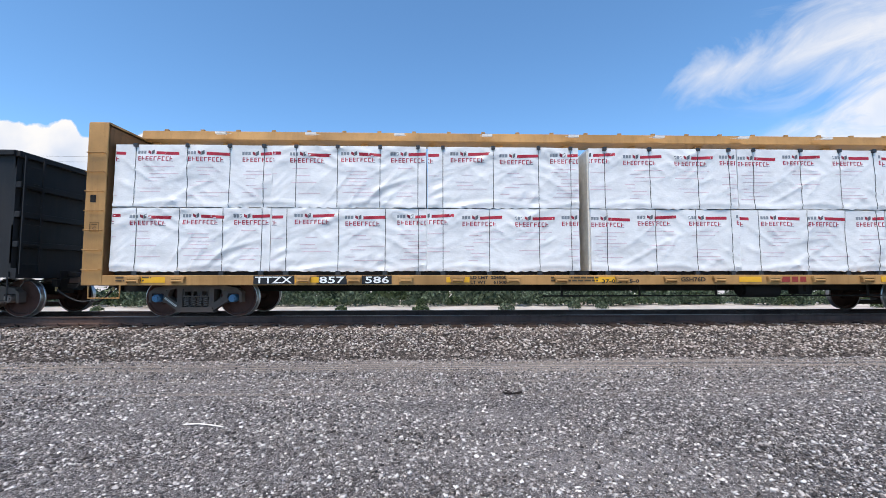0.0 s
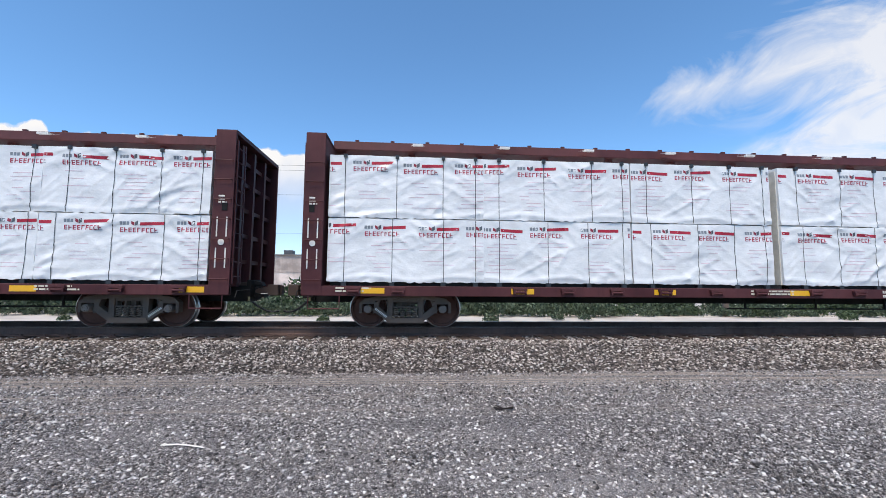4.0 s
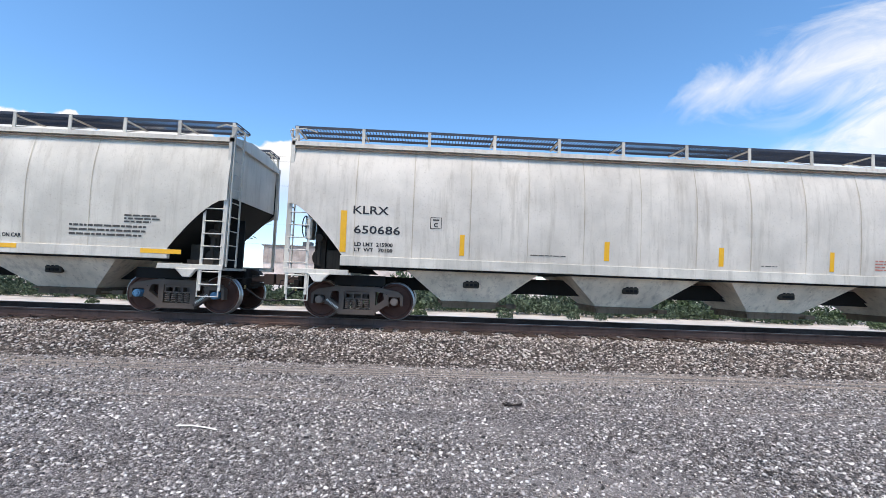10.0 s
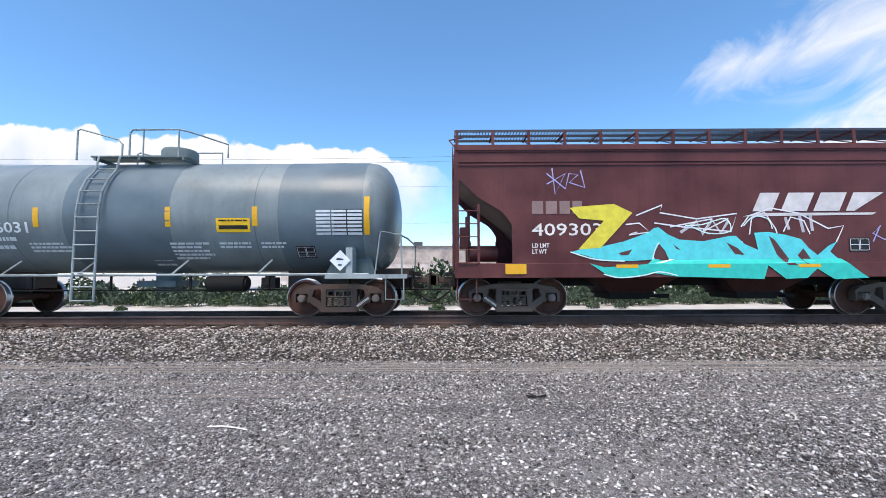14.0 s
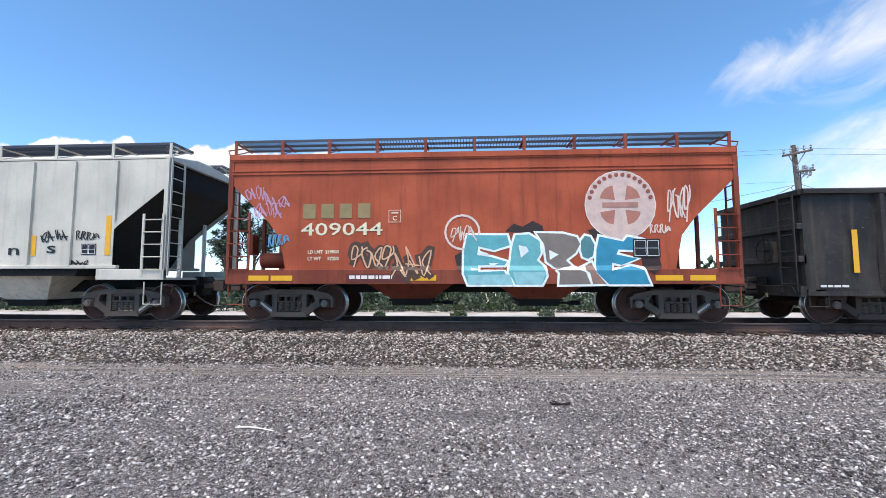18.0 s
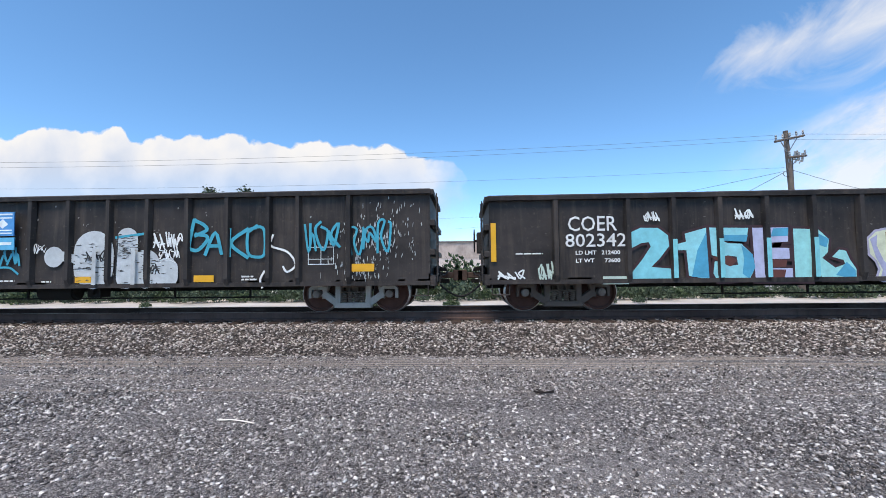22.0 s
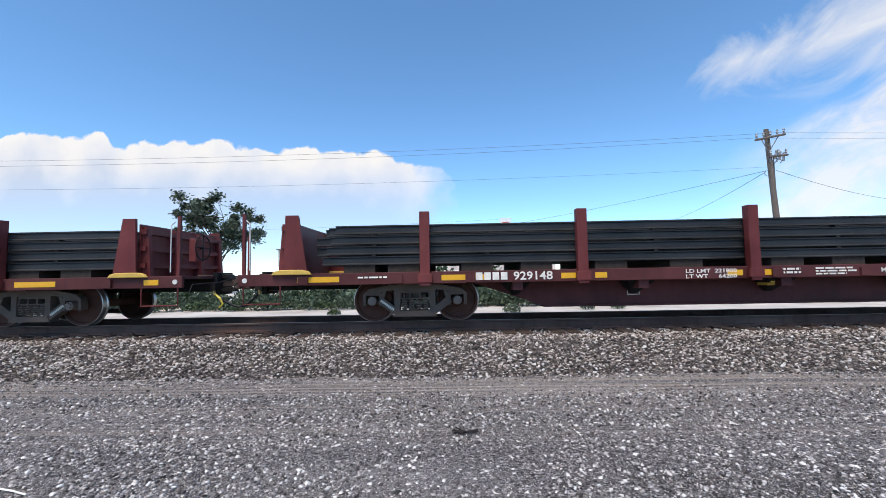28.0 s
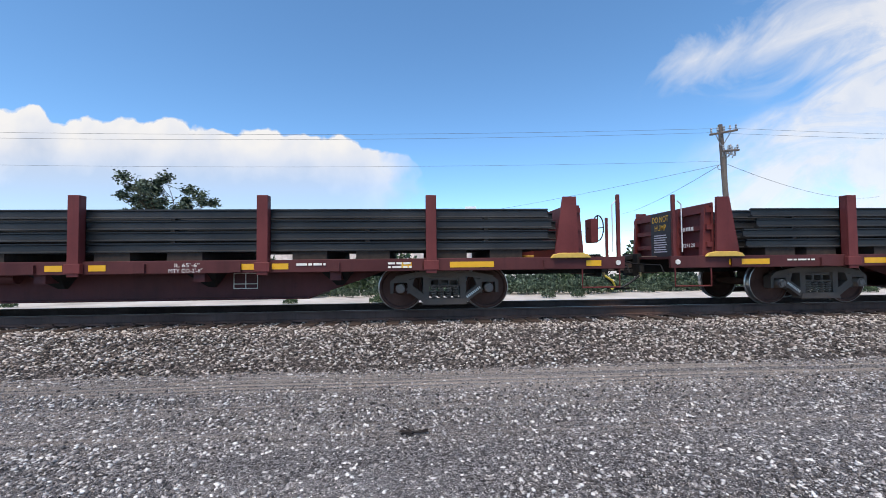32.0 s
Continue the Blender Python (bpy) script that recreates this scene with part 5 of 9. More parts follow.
def flat_car(name, label, centre, number, weights):
    car = car_at(name, label, centre - 13.63, centre + 13.63, "flat car")
    h, top = 13.63, 1.02
    for s in (-1, 1):
        y0, y1 = sorted((s * 1.42, s * 1.5))
        part("side_sill", Geo().box(-h, h, y0, y1, 0.78, top), flat_brown, car, bevel=0.01)
        for x in (-12.3, -10.4, -8.95, -6.6, -2.95, -1.25, 0.75, 2.6, 4.5, 6.2, 8.0, 9.55, 12.1):
            part("stake_pocket", Geo().box(x - 0.1, x + 0.1, min(y0, y1) - (0.05 if s < 0 else -0.0), max(y0, y1) + (0.05 if s > 0 else 0), 0.8, 0.96), flat_brown, car)
    part("deck", Geo().box(-h, h, -1.42, 1.42, top - 0.06, top - 0.01), flat_brown, car)
    belly = [(-10.2, 0.84), (-8.9, 0.78), (-7.4, 0.27), (7.4, 0.27), (8.9, 0.78), (10.2, 0.84)]
    for y in (-0.85, 0.85):
        part("centre_girder", Geo().prism(belly, y - 0.02, y + 0.02), flat_brown, car)
    part("girder_flange", Geo().prism([(-7.4, 0.27), (7.4, 0.27), (7.4, 0.24), (-7.4, 0.24)], -0.98, 0.98), flat_brown, car)
    for x in (-8, -5.5, -2.7, 0, 2.7, 5.5, 8):
        part("cross_bearer", Geo().prism([(x - 0.1, 0.8), (x + 0.1, 0.8), (x + 0.1, 0.62), (x - 0.1, 0.62)], -1.42, 1.42), flat_brown, car)
        part("gusset", Geo().loft([[(x - 0.28, -1.35, 0.78), (x + 0.28, -1.35, 0.78), (x + 0.28, -0.88, 0.78), (x - 0.28, -0.88, 0.78)], [(x - 0.06, -0.95, 0.5), (x + 0.06, -0.95, 0.5), (x + 0.06, -0.88, 0.5), (x - 0.06, -0.88, 0.5)]]), under_black, car)
    for k, x in enumerate(STAKES):
        for s in (-1, 1):
            y = s * 1.5
            if k in (0, 7):
                e = -1 if k == 0 else 1
                g = Geo().loft([[(x - 0.32 if e > 0 else x - 0.17, y - 0.03, top), (x + 0.17 if e > 0 else x + 0.32, y - 0.03, top), (x + 0.17 if e > 0 else x + 0.32, y + 0.03, top), (x - 0.32 if e > 0 else x - 0.17, y + 0.03, top)],
                                [(x - 0.13, y - 0.03, 2.2), (x + 0.13, y - 0.03, 2.2), (x + 0.13, y + 0.03, 2.2), (x - 0.13, y + 0.03, 2.2)]])
                part("end_stake", g, stake_brown, car, "broad tapered end stake")
                part("stake_foot", Geo().prism([(x - 0.4, top - 0.02), (x + 0.4, top - 0.02), (x + 0.34, top + 0.05), (x + 0.22, top + 0.08), (x - 0.22, top + 0.08), (x - 0.34, top + 0.05)], y - 0.07, y + 0.02), cream, car, "cream painted stake foot", bevel=0.012)
            else:
                outer = 0.1
                g = Geo().box(x - outer, x + outer, y - 0.09, y - 0.06, 0.74, 2.22).box(x - outer, x - outer + 0.03, y - 0.06, y + 0.08, 0.98, 2.22).box(x + outer - 0.03, x + outer, y - 0.06, y + 0.08, 0.98, 2.22).box(x - outer, x + outer, y + 0.05, y + 0.08, 0.98, 2.22)
                part("stake", g, stake_brown, car, bevel=0.008)
                part("stake_bracket", Geo().box(x - 0.14, x + 0.14, y - 0.11, y - 0.02, 0.80, 0.98), stake_brown, car, bevel=0.01)
    for e in (-1, 1):
        x = e * 12.53
        part("load_bulkhead", Geo().box(x + e * 0.12, x + e * 0.16, -1.4, 1.4, top, 2.1) if e > 0 else Geo().box(x - 0.16, x - 0.12, -1.4, 1.4, top, 2.1), stake_brown, car)
        for z in (1.25, 1.6, 1.95):
            part("bulkhead_rib", Geo().box(min(x + e * 0.16, x + e * 0.26), max(x + e * 0.16, x + e * 0.26), -1.4, 1.4, z - 0.05, z + 0.05), stake_brown, car)
        for y in (-1.3, -0.45, 0.45, 1.3):
            part("bulkhead_post", Geo().loft([[(x + e * 0.16, y - 0.05, top), (x + e * 0.34, y - 0.05, top), (x + e * 0.34, y + 0.05, top), (x + e * 0.16, y + 0.05, top)], [(x + e * 0.16, y - 0.05, 2.05), (x + e * 0.26, y - 0.05, 2.05), (x + e * 0.26, y + 0.05, 2.05), (x + e * 0.16, y + 0.05, 2.05)]]), stake_brown, car)
        q = e * (h - 0.1)
        part("marker_post", Geo().box(q - 0.03, q + 0.03, -1.48, -1.42, 0.8, 2.25), stake_brown, car)
        part("marker_post", Geo().box(q - 0.03, q + 0.03, 1.42, 1.48, 0.8, 2.1), stake_brown, car)
        handrail(car, plain("white_handhold", "d0ccc6", 0.5), [(q - e * 0.06, -1.5, 2.12), (q - e * 0.14, -1.5, 2.05), (q - e * 0.14, -1.5, 1.1)], 0.012)
        stirrup(car, stake_brown, e * (h - 0.85), e * (h - 0.1), -1.47, 0.42, 0.8)
        coupler(car, e * h, e)
    brake_gear(car, stake_brown, h - 0.35, 1, y=-0.6, z=1.65)
    centre_sill(car, h, z0=0.66, z1=0.95)
    air = Geo().cyl((0.9, -1.05, 0.72), (2.0, -1.05, 0.72), 0.11, 12)
    part("air_reservoir", air, flat_brown, car, smooth=True)
    g = Geo().box(-2.9, -2.45, -1.2, -0.9, 0.62, 0.82).cyl((-2.8, -1.25, 0.72), (-2.8, -1.0, 0.72), 0.09, 8).cyl((-2.55, -1.25, 0.74), (-2.55, -1.0, 0.74), 0.08, 8)
    part("control_valve", g, cream, car)
    trucks(car, (-10.1, 10.1), "grey")
    side = lambda z: 1.5
    d = Decal(side, 0.012)
    d.text(number, -8.1, 0.83, 0.23, 0.78, 0.004)
    d.text("LD LMT  " + weights[0], -4.72, 0.905, 0.105, 1.0, 0.002).text("LT WT     " + weights[1], -4.72, 0.80, 0.105, 1.0, 0.002)
    d.text("MWF", -0.95, 0.86, 0.13, 0.32, 0.002)
    d.text("IL 65'-6\"", 6.0 - 0.9, 0.9, 0.1, 0.45).text("MTY CO-2'-6\"", 5.0, 0.8, 0.1, 0.6)
    d.small_print(-2.2, 0.97, 0.8, 3, 0.055, 5).small_print(-2.85, 0.97, 0.45, 2, 0.07, 7).small_print(7.3, 0.95, 0.7, 1, 0.08, 8).small_print(9.0, 0.95, 0.7, 2, 0.07, 3).small_print(-11.2, 0.94, 0.7, 1, 0.06, 9)
    d.done("lettering", "e8e0d4", car, "white stencilled lettering")
    plate_c(car, lambda z: 0.875, -5.6, 0.47, 0.24, "c9c2b8")
    panel_lines(car, lambda z: 0.875, 5.9, 0.46, 0.46, 0.3)
    for x in (-12.0, -9.1, -7.0, -6.4, -3.75, -3.05, 0.0, 3.0, 3.75, 6.4, 7.0, 10.6, 9.4, 13.0):
        w = 0.85 if abs(x) in (12.0, 9.1, 10.6) else 0.3
        part("reflector", Geo().box(x - w / 2, x + w / 2, -1.507, -1.5, 0.84, 0.95), yellow_reflector, car, "yellow reflective plate")
    g = Geo().cyl((-h + 0.14, -1.5, 0.9), (-h + 0.14, -1.515, 0.9), 0.05, 12).cyl((h - 0.14, -1.5, 0.9), (h - 0.14, -1.515, 0.9), 0.05, 12)
    part("white_disc", g, spray("d8d4cc"), car)
    return car


def plate_c(car, side, x, z, r, color):
    Decal(side, 0.012).line([(x, z), (x + r, z), (x + r, z + r), (x, z + r), (x, z)], 0.016).text("C", x + r * 0.3, z + r * 0.14, r * 0.55, None, 0.004).bar(x + r * 0.2, x + r * 0.8, z + r * 0.72, z + r * 0.84).done("plate_mark", color, car)


def panel_lines(car, side, x, z, w, h, color="d4cfc6"):
    Decal(side, 0.012).line([(x, z), (x + w, z), (x + w, z + h), (x, z + h), (x, z)], 0.02).line([(x + w * 0.5, z), (x + w * 0.5, z + h)], 0.016).line([(x, z + h * 0.3), (x + w, z + h * 0.3)], 0.016).done("date_panel", color, car)


def rail_section(x0, x1, y, z):
    """One rail, lying foot down."""
    return Geo().along([(y - 0.065, z), (y + 0.065, z), (y + 0.065, z + 0.015), (y + 0.012, z + 0.035), (y + 0.012, z + 0.135), (y + 0.036, z + 0.15), (y + 0.036, z + 0.175), (y - 0.036, z + 0.175), (y - 0.036, z + 0.15), (y - 0.012, z + 0.135), (y - 0.012, z + 0.035), (y - 0.065, z + 0.015)], x0, x1)


def rail_load(centre, seed):
    """Tiers of rails on cross timbers, one thing that rides on the flat car."""
    ob = thing("rail_stack", "stack of new grey steel rails in four tiers on timbers", "steel rails", "loads of the flat cars")
    ob.location = (centre, TRACK_Y, RAIL_TOP)
    TRAIN.append((ob, centre, 0, 0))
    wood = plain("dunnage_timber", "3a2f27", 0.9, var=0.3)
    z = 1.02
    r = random.Random(seed)
    for x in (-11.2, -10.3, -8.8, -7.6, -6.1, -4.6, -2.6, -1.4, 0.3, 1.7, 3.9, 5.2, 7.5, 8.7, 10.2, 11.3):
        part("timber", Geo().box(x - 0.32, x + 0.32, -1.35, 1.35, z, z + 0.16), wood, ob)
    z += 0.16
    for tier in range(4):
        ends = [(-12.05 + 0.12 * tier + r.uniform(-0.1, 0.25), 12.42 - 0.06 * tier - r.uniform(0.0, 0.22)) for _ in range(2)]
        for k in range(9):
            y = -1.33 + k * 0.3325
            x0, x1 = (ends[0] if k == 0 else (-12.0 + r.uniform(-0.2, 0.2), 12.35 + r.uniform(-0.2, 0.12)))
            part("rail", rail_section(x0, x1, y, z), rail_steel, ob)
        z += 0.175
        if tier < 3:
            for x in (-10.9, -8.6, -5.2, -1.6, 1.6, 5.0, 8.6, 10.9):
                part("spacer_strip", Geo().box(x - 0.04, x + 0.04, -1.38, 1.38, z, z + 0.035), wood, ob)
            z += 0.035
    return ob


# ---- centre-beam cars and their load ----
wrap_mat, _n, _l, _b = tree("white_wrap")
_t = tex(_n, _l, "ShaderNodeTexNoise", 2.2, (1, 1, 1.6), detail=7, rough=0.62)
_c = ramp(_n, _l, _t.outputs[0], [(0.3, rgb("d3d2d0")), (0.7, rgb("e9e8e6"))])
_l.new(_c.outputs[0], _b.inputs["Base Color"])
_b.inputs["Roughness"].default_value = 0.42
_w = tex(_n, _l, "ShaderNodeTexNoise", 5.0, (1, 1, 2.2), detail=6, rough=0.6)
bump(_n, _l, _b, _w.outputs[0], 0.3, 0.02)
strap_mat = plain("black_strap", "26282c", 0.5)
PACK_W, PACK_H, PACK_D = 3.655, 1.475, 1.16


def wrinkle(x, z, seed):
    """How far the loose wrap stands out at a place on the face of a pack."""
    e = min(x, PACK_W - x, z + 0.25, PACK_H + 0.15 - z)
    soft = min(1, max(0, e) / 0.2)
    a = 0.034 * noise.noise((x * 1.1, z * 1.6, seed * 3.1))
    # long folds pulled across the wrap from its tied corners
    for k in range(3):
        lean = (0.9, -0.7, 0.35)[(k + seed) % 3]
        fold = noise.noise(((z - lean * x) * (2.4 + k), (x + lean * z) * 0.45, seed * 1.7 + k * 9))
        a += 0.022 * max(0, 1 - abs(fold) * 5) * max(0, 0.35 + noise.noise((x * 0.9, z * 1.2, seed + k * 5.0)) * 1.6)
    sag = 0.022 * math.exp(-((z - 0.08 - 0.05 * math.sin(x * 3 + seed)) / 0.05) ** 2)
    return a * (0.4 + 0.6 * soft) + sag


def pack_meshes(seed):
    """The wrap of a pack, and its print, straps and strap guards."""
    g = Geo()
    nx, nz = 74, 32
    front = [[(PACK_W * i / nx, -wrinkle(PACK_W * i / nx, PACK_H * j / nz, seed), PACK_H * j / nz - (0.05 * abs(noise.noise((i * 0.22, seed, 2))) if j == 0 else 0)) for i in range(nx + 1)] for j in range(nz + 1)]
    w = nx + 1
    g.add([p for row in front for p in row], [(j * w + i, j * w + i + 1, (j + 1) * w + i + 1, (j + 1) * w + i) for j in range(nz) for i in range(nx)])
    edge = [j * w for j in range(nz + 1)], [j * w + nx for j in range(nz + 1)], list(range(w)), list(range(nz * w, nz * w + w))
    for e in edge:
        k = len(g.v)
        g.v += [(g.v[i][0], PACK_D, g.v[i][2]) for i in e]
        g.f += [(e[i], e[i + 1], k + i + 1, k + i) for i in range(len(e) - 1)]
    wrap = g.mesh("wrap", wrap_mat, smooth=True)
    bits = []
    def lay(name, color, rects, lift, tilt=0.0):
        q = Geo()
        for x0, x1, z0, z1 in rects:
            x0, x1 = max(0.015, x0), min(PACK_W - 0.015, x1)
            if x1 - x0 < 0.012:
                continue
            n, m = max(1, int((x1 - x0) / 0.05)), max(1, int((z1 - z0) / 0.05))
            def at(u, v):
                x = x0 + (x1 - x0) * u
                z = z0 + (z1 - z0) * v + tilt * (x - x0)
                return x, -wrinkle(x, z, seed) - lift, z
            q.grid(at, n, m)
        if q.f:
            bits.append((name, q.mesh(name, spray(color) if isinstance(color, str) else color, fix=False)))
    r = random.Random(seed)
    off = r.uniform(-0.9, 0.0)
    faint = []
    for c in range(5):
        x = off + c * 1.2 + r.uniform(-0.04, 0.04)
        z = PACK_H - 0.24 + r.uniform(-0.03, 0.04)
        tilt = r.uniform(-0.05, 0.05)
        lay("red_bar", "a81c33", [(x + 0.43, x + 0.96, z, z + 0.072)], 0.004, tilt)
        lay("maker_mark", "7d8389", [(x + 0.0 + k * 0.07, x + 0.055 + k * 0.07, z + 0.01, z + 0.085) for k in range(3)], 0.004, tilt)
        lay("chevron", "8c2437", [(x + 0.24, x + 0.31, z + 0.03, z + 0.1)], 0.005, -0.5)
        lay("chevron", "585c60", [(x + 0.32, x + 0.385, z - 0.01, z + 0.08)], 0.005, 0.5)
        stem = []
        for k in range(9):
            a = x + 0.01 + k * 0.091
            stem.append((a, a + 0.021, z - 0.155, z - 0.05))
            for q in ((0, 1, 2), (1,), (0, 1, 2), (0, 1, 2), (2,), (1, 2), (0, 2), (0, 2), (1,))[k]:
                stem.append((a + 0.021, a + 0.066, z - 0.155 + 0.043 * q, z - 0.137 + 0.043 * q))
        lay("name_block", "a12740", stem, 0.004, tilt)
        lay("small_print", "8f8f97", [(x + 0.65, x + 0.82, z - 0.165, z - 0.15)], 0.004, tilt)
        for k in range(9):
            a = x + r.uniform(0.0, 0.3)
            if r.random() < 0.75:
                faint.append((a, a + r.uniform(0.2, 0.75), z - 0.3 - k * 0.085, z - 0.288 - k * 0.085))
    lay("faint_print", "d3b3bb", faint, 0.004)
    for x in (0.5 + r.uniform(-0.15, 0.15), 1.55 + r.uniform(-0.15, 0.15), 2.6 + r.uniform(-0.15, 0.15), 3.45):
        lay("strap", strap_mat, [(x, x + 0.014, 0.0, PACK_H - 0.005)], 0.007)
        bits.append(("strap_guard", Geo().box(x - 0.035, x + 0.05, -0.05, 0.1, PACK_H - 0.06, PACK_H + 0.02).mesh("strap_guard", strap_mat)))
        bits.append(("bearer", Geo().box(x - 0.05, x + 0.06, -0.02, 1.0, -0.1, -0.005).mesh("bearer", strap_mat)))
    return wrap, bits


PACKS = [pack_meshes(s) for s in (1, 2, 3, 4, 5)]


def pack(car_x, x, side, z, kind):
    """One wrapped stack of boards on a centre-beam car."""
    ob = thing("board_stack", "boards in white plastic wrap with red print and black straps", "board stack", "wrapped board stacks on the cars")
    wrap, bits = PACKS[kind % len(PACKS)]
    part("wrap", wrap, None, ob)
    for n, me in bits:
        if n == "bearer" and z < 2 or side < 0 and n != "bearer" and (n != "strap_guard" or z > 2):
            p = part(n, me, None, ob)
            if n == "faint_print":
                tagged(p, "faint pink print on the wrap", kind="stuff")
    ob["turn"] = 0 if side < 0 else 1
    TRAIN.append((ob, car_x + (x if side < 0 else x + PACK_W), side * 1.36, z))


def centre_beam(name, label, left, right, mat, frame_caps, marks, seed):
    car = car_at(name, label, left, right, "centre-beam car")
    h = car["half"]
    deck = 0.97
    for s in (-1, 1):
        y0, y1 = sorted((s * 1.38, s * 1.48))
        part("side_sill", Geo().box(-h, h, y0, y1, 0.74, deck), mat, car, bevel=0.012)
        for x in (-10.5, -9.5, -6.65, -5.5, -4.3, -3.1, -1.8, -0.66, 0.79, 1.95, 3.13, 4.44, 5.54, 6.74, 8.1, 9.28, 10.6):
            g = Geo().box(x - 0.17, x + 0.17, min(s * 1.48, s * 1.56), max(s * 1.48, s * 1.56), 0.885, 0.945)
            for q in (-0.13, 0.13):
                g.box(x + q - 0.02, x + q + 0.02, min(s * 1.48, s * 1.56), max(s * 1.48, s * 1.56), 0.8, 0.89)
            g.cyl((x - 0.12, s * 1.54, 0.845), (x + 0.12, s * 1.54, 0.845), 0.03, 8)
            part("winch", g, mat, car, bevel=0.006)
    part("deck", Geo().box(-h + 0.3, h - 0.3, -1.38, 1.38, deck - 0.05, deck), mat, car)
    inner = bulkhead_rust if mat is tan else mat
    for e in (-1, 1):
        x = e * h
        part("bulkhead", Geo().box(x - e * 0.42 - 0.03, x - e * 0.42 + 0.03, -1.46, 1.46, 0.95, 4.49), inner, car)
        for y in (-1.46, 1.46):
            q0, q1 = sorted((x, x - e * 0.45))
            part("bulkhead_side", Geo().box(q0, q1, y - 0.03, y + 0.03, 0.75, 4.52), mat, car, bevel=0.01)
        q0, q1 = sorted((x, x - e * 0.45))
        part("bulkhead_cap", Geo().box(q0, q1, -1.46, 1.46, 4.45, 4.54), mat, car)
        for y in (-0.75, 0, 0.75):
            q0, q1 = sorted((x - e * 0.39, x - e * 0.12))
            part("bulkhead_post", Geo().box(q0, q1, y - 0.06, y + 0.06, 0.95, 4.4), inner, car)
        for z in (1.55, 2.2, 2.85, 3.5, 4.05):
            q0, q1 = sorted((x - e * 0.39, x - e * 0.2))
            part("bulkhead_rib", Geo().box(q0, q1, -1.43, 1.43, z - 0.05, z + 0.05), inner, car)
        end_ladder(car, "end_ladder", mat, x + e * 0.02, -1.4, -0.98, 1.0, 4.3, 10)
        for i in range(7):
            z = 1.1 + i * 0.45
            part("side_rung", Geo().tube([(x - e * 0.42, -1.5, z), (x - e * 0.42, -1.56, z), (x - e * 0.04, -1.56, z), (x - e * 0.04, -1.5, z)], 0.013, 5), mat, car)
        stirrup(car, mat, x - e * 0.85, x - e * 0.15, -1.46, 0.45, 0.76)
        coupler(car, x, e)
        part("latch_plate", Geo().box(min(x - e * 0.12, x - e * 0.24), max(x - e * 0.12, x - e * 0.24), -1.5, -1.485, 2.65, 2.82), under_black, car)
    part("top_chord", Geo().along([(-0.34, 4.52), (-0.3, 4.76), (0.3, 4.76), (0.34, 4.52)], -h + 0.4, h - 0.4), mat, car, bevel=0.015)
    lug = Geo().box(-0.05, 0.05, -0.03, 0.03, 0, 0.04).mesh("chord_lug", mat)
    guard = Geo().loft([[(-0.16 * q, -0.28, -0.07), (0.16 * q, -0.28, -0.07), (0.16 * q, -0.02, 0), (-0.16 * q, -0.02, 0)] for q in (1.0, 0.6)]).box(-0.13, 0.13, -0.34, -0.26, -0.1, -0.05).mesh("strap_pad", spray("cfccc6"))
    for k in range(24):
        part("chord_lug", lug, None, car).location = (-h + 1 + k * (2 * h - 2) / 23, -0.27, 4.76)
    for k in range(9):
        part("strap_pad", guard, None, car, "pale plastic strap pad").location = (-h + 2.6 + k * (2 * h - 5.2) / 8, -0.36, 4.66)
    for k in range(13):
        x = -h + 0.6 + k * (2 * h - 1.2) / 12
        part("centre_post", Geo().box(x - 0.09, x + 0.09, -0.06, 0.06, deck, 4.53), mat, car)
    for x in (0.18,):
        part("cable_post", Geo().box(x - 0.1, x + 0.1, -1.3, 1.3, deck, 3.98), spray("cfc9bd"), car, "pale packing board between the loads")
    centre_sill(car, h, z0=0.55, z1=0.95)
    air_brake(car, 4.6, -0.8, 0.6)
    trucks(car, (-h + 2.35, h - 2.35), frame_caps)
    x0 = car.location.x
    for s in (-1, 1):
        for row in range(2):
            for k in range(6):
                x = -h + 0.52 + k * (PACK_W + 0.012) + (0.26 if k >= 3 else 0)
                dx = 0.05 * math.sin(seed * 7 + k * 3 + row)
                pack(x0, x + dx * 0.3, s, deck + 0.1 + row * (PACK_H + 0.03), seed * 7 + k * 2 + row * 3)
    for y0, y1 in ((-1.3, -1.1), (-0.4, -0.2), (0.2, 0.4), (1.1, 1.3)):
        part("load_timber", Geo().box(-h + 0.6, h - 0.6, y0, y1, deck, deck + 0.1), under_black, car)
    for k in range(7):
        x = -h + 1.2 + k * (2 * h - 2.4) / 6 + 0.4
        part("reflector", Geo().box(x - 0.27, x + 0.27, -1.49, -1.482, 0.8, 0.93), yellow_reflector, car, "yellow reflective plate")
    return car

# ---- the train ----
tan = paint("centre_beam_tan", "a27a48", "5a4326", 0.3, 0.55)
bulkhead_rust = paint("bulkhead_rust", "6d4c2c", "3a2616", 0.5, 0.7)
maroon = paint("centre_beam_maroon", "471e20", "241110", 0.3, 0.6)
pale_old = paint("hopper_pale_grimy", "b0a496", "5f503f", 0.6, 0.6, 0.55, fade=0.2, speck=14, spots=0.6)
pale_new = paint("hopper_pale_grey", "c5bdb0", "8a7a66", 0.5, 0.5, 0.8, fade=0.08)
pale_klrx = paint("hopper_pale_cream", "c6bdb1", "857663", 0.45, 0.5, 1.0, fade=0.08)
# soot plus the deep shade of the hopper ends, put into one near-black
soot_shade = paint("hopper_inner_soot_shade", "141210", "0f0d0c", 0.5, 0.85)
white_frame = paint("frame_white", "b9b3a8", "6f655a", 0.4, 0.5)
tank_grey = paint("tank_grey", "767f81", "58534c", 0.3, 0.35, 0.9, fade=0.1, dent=0.008)
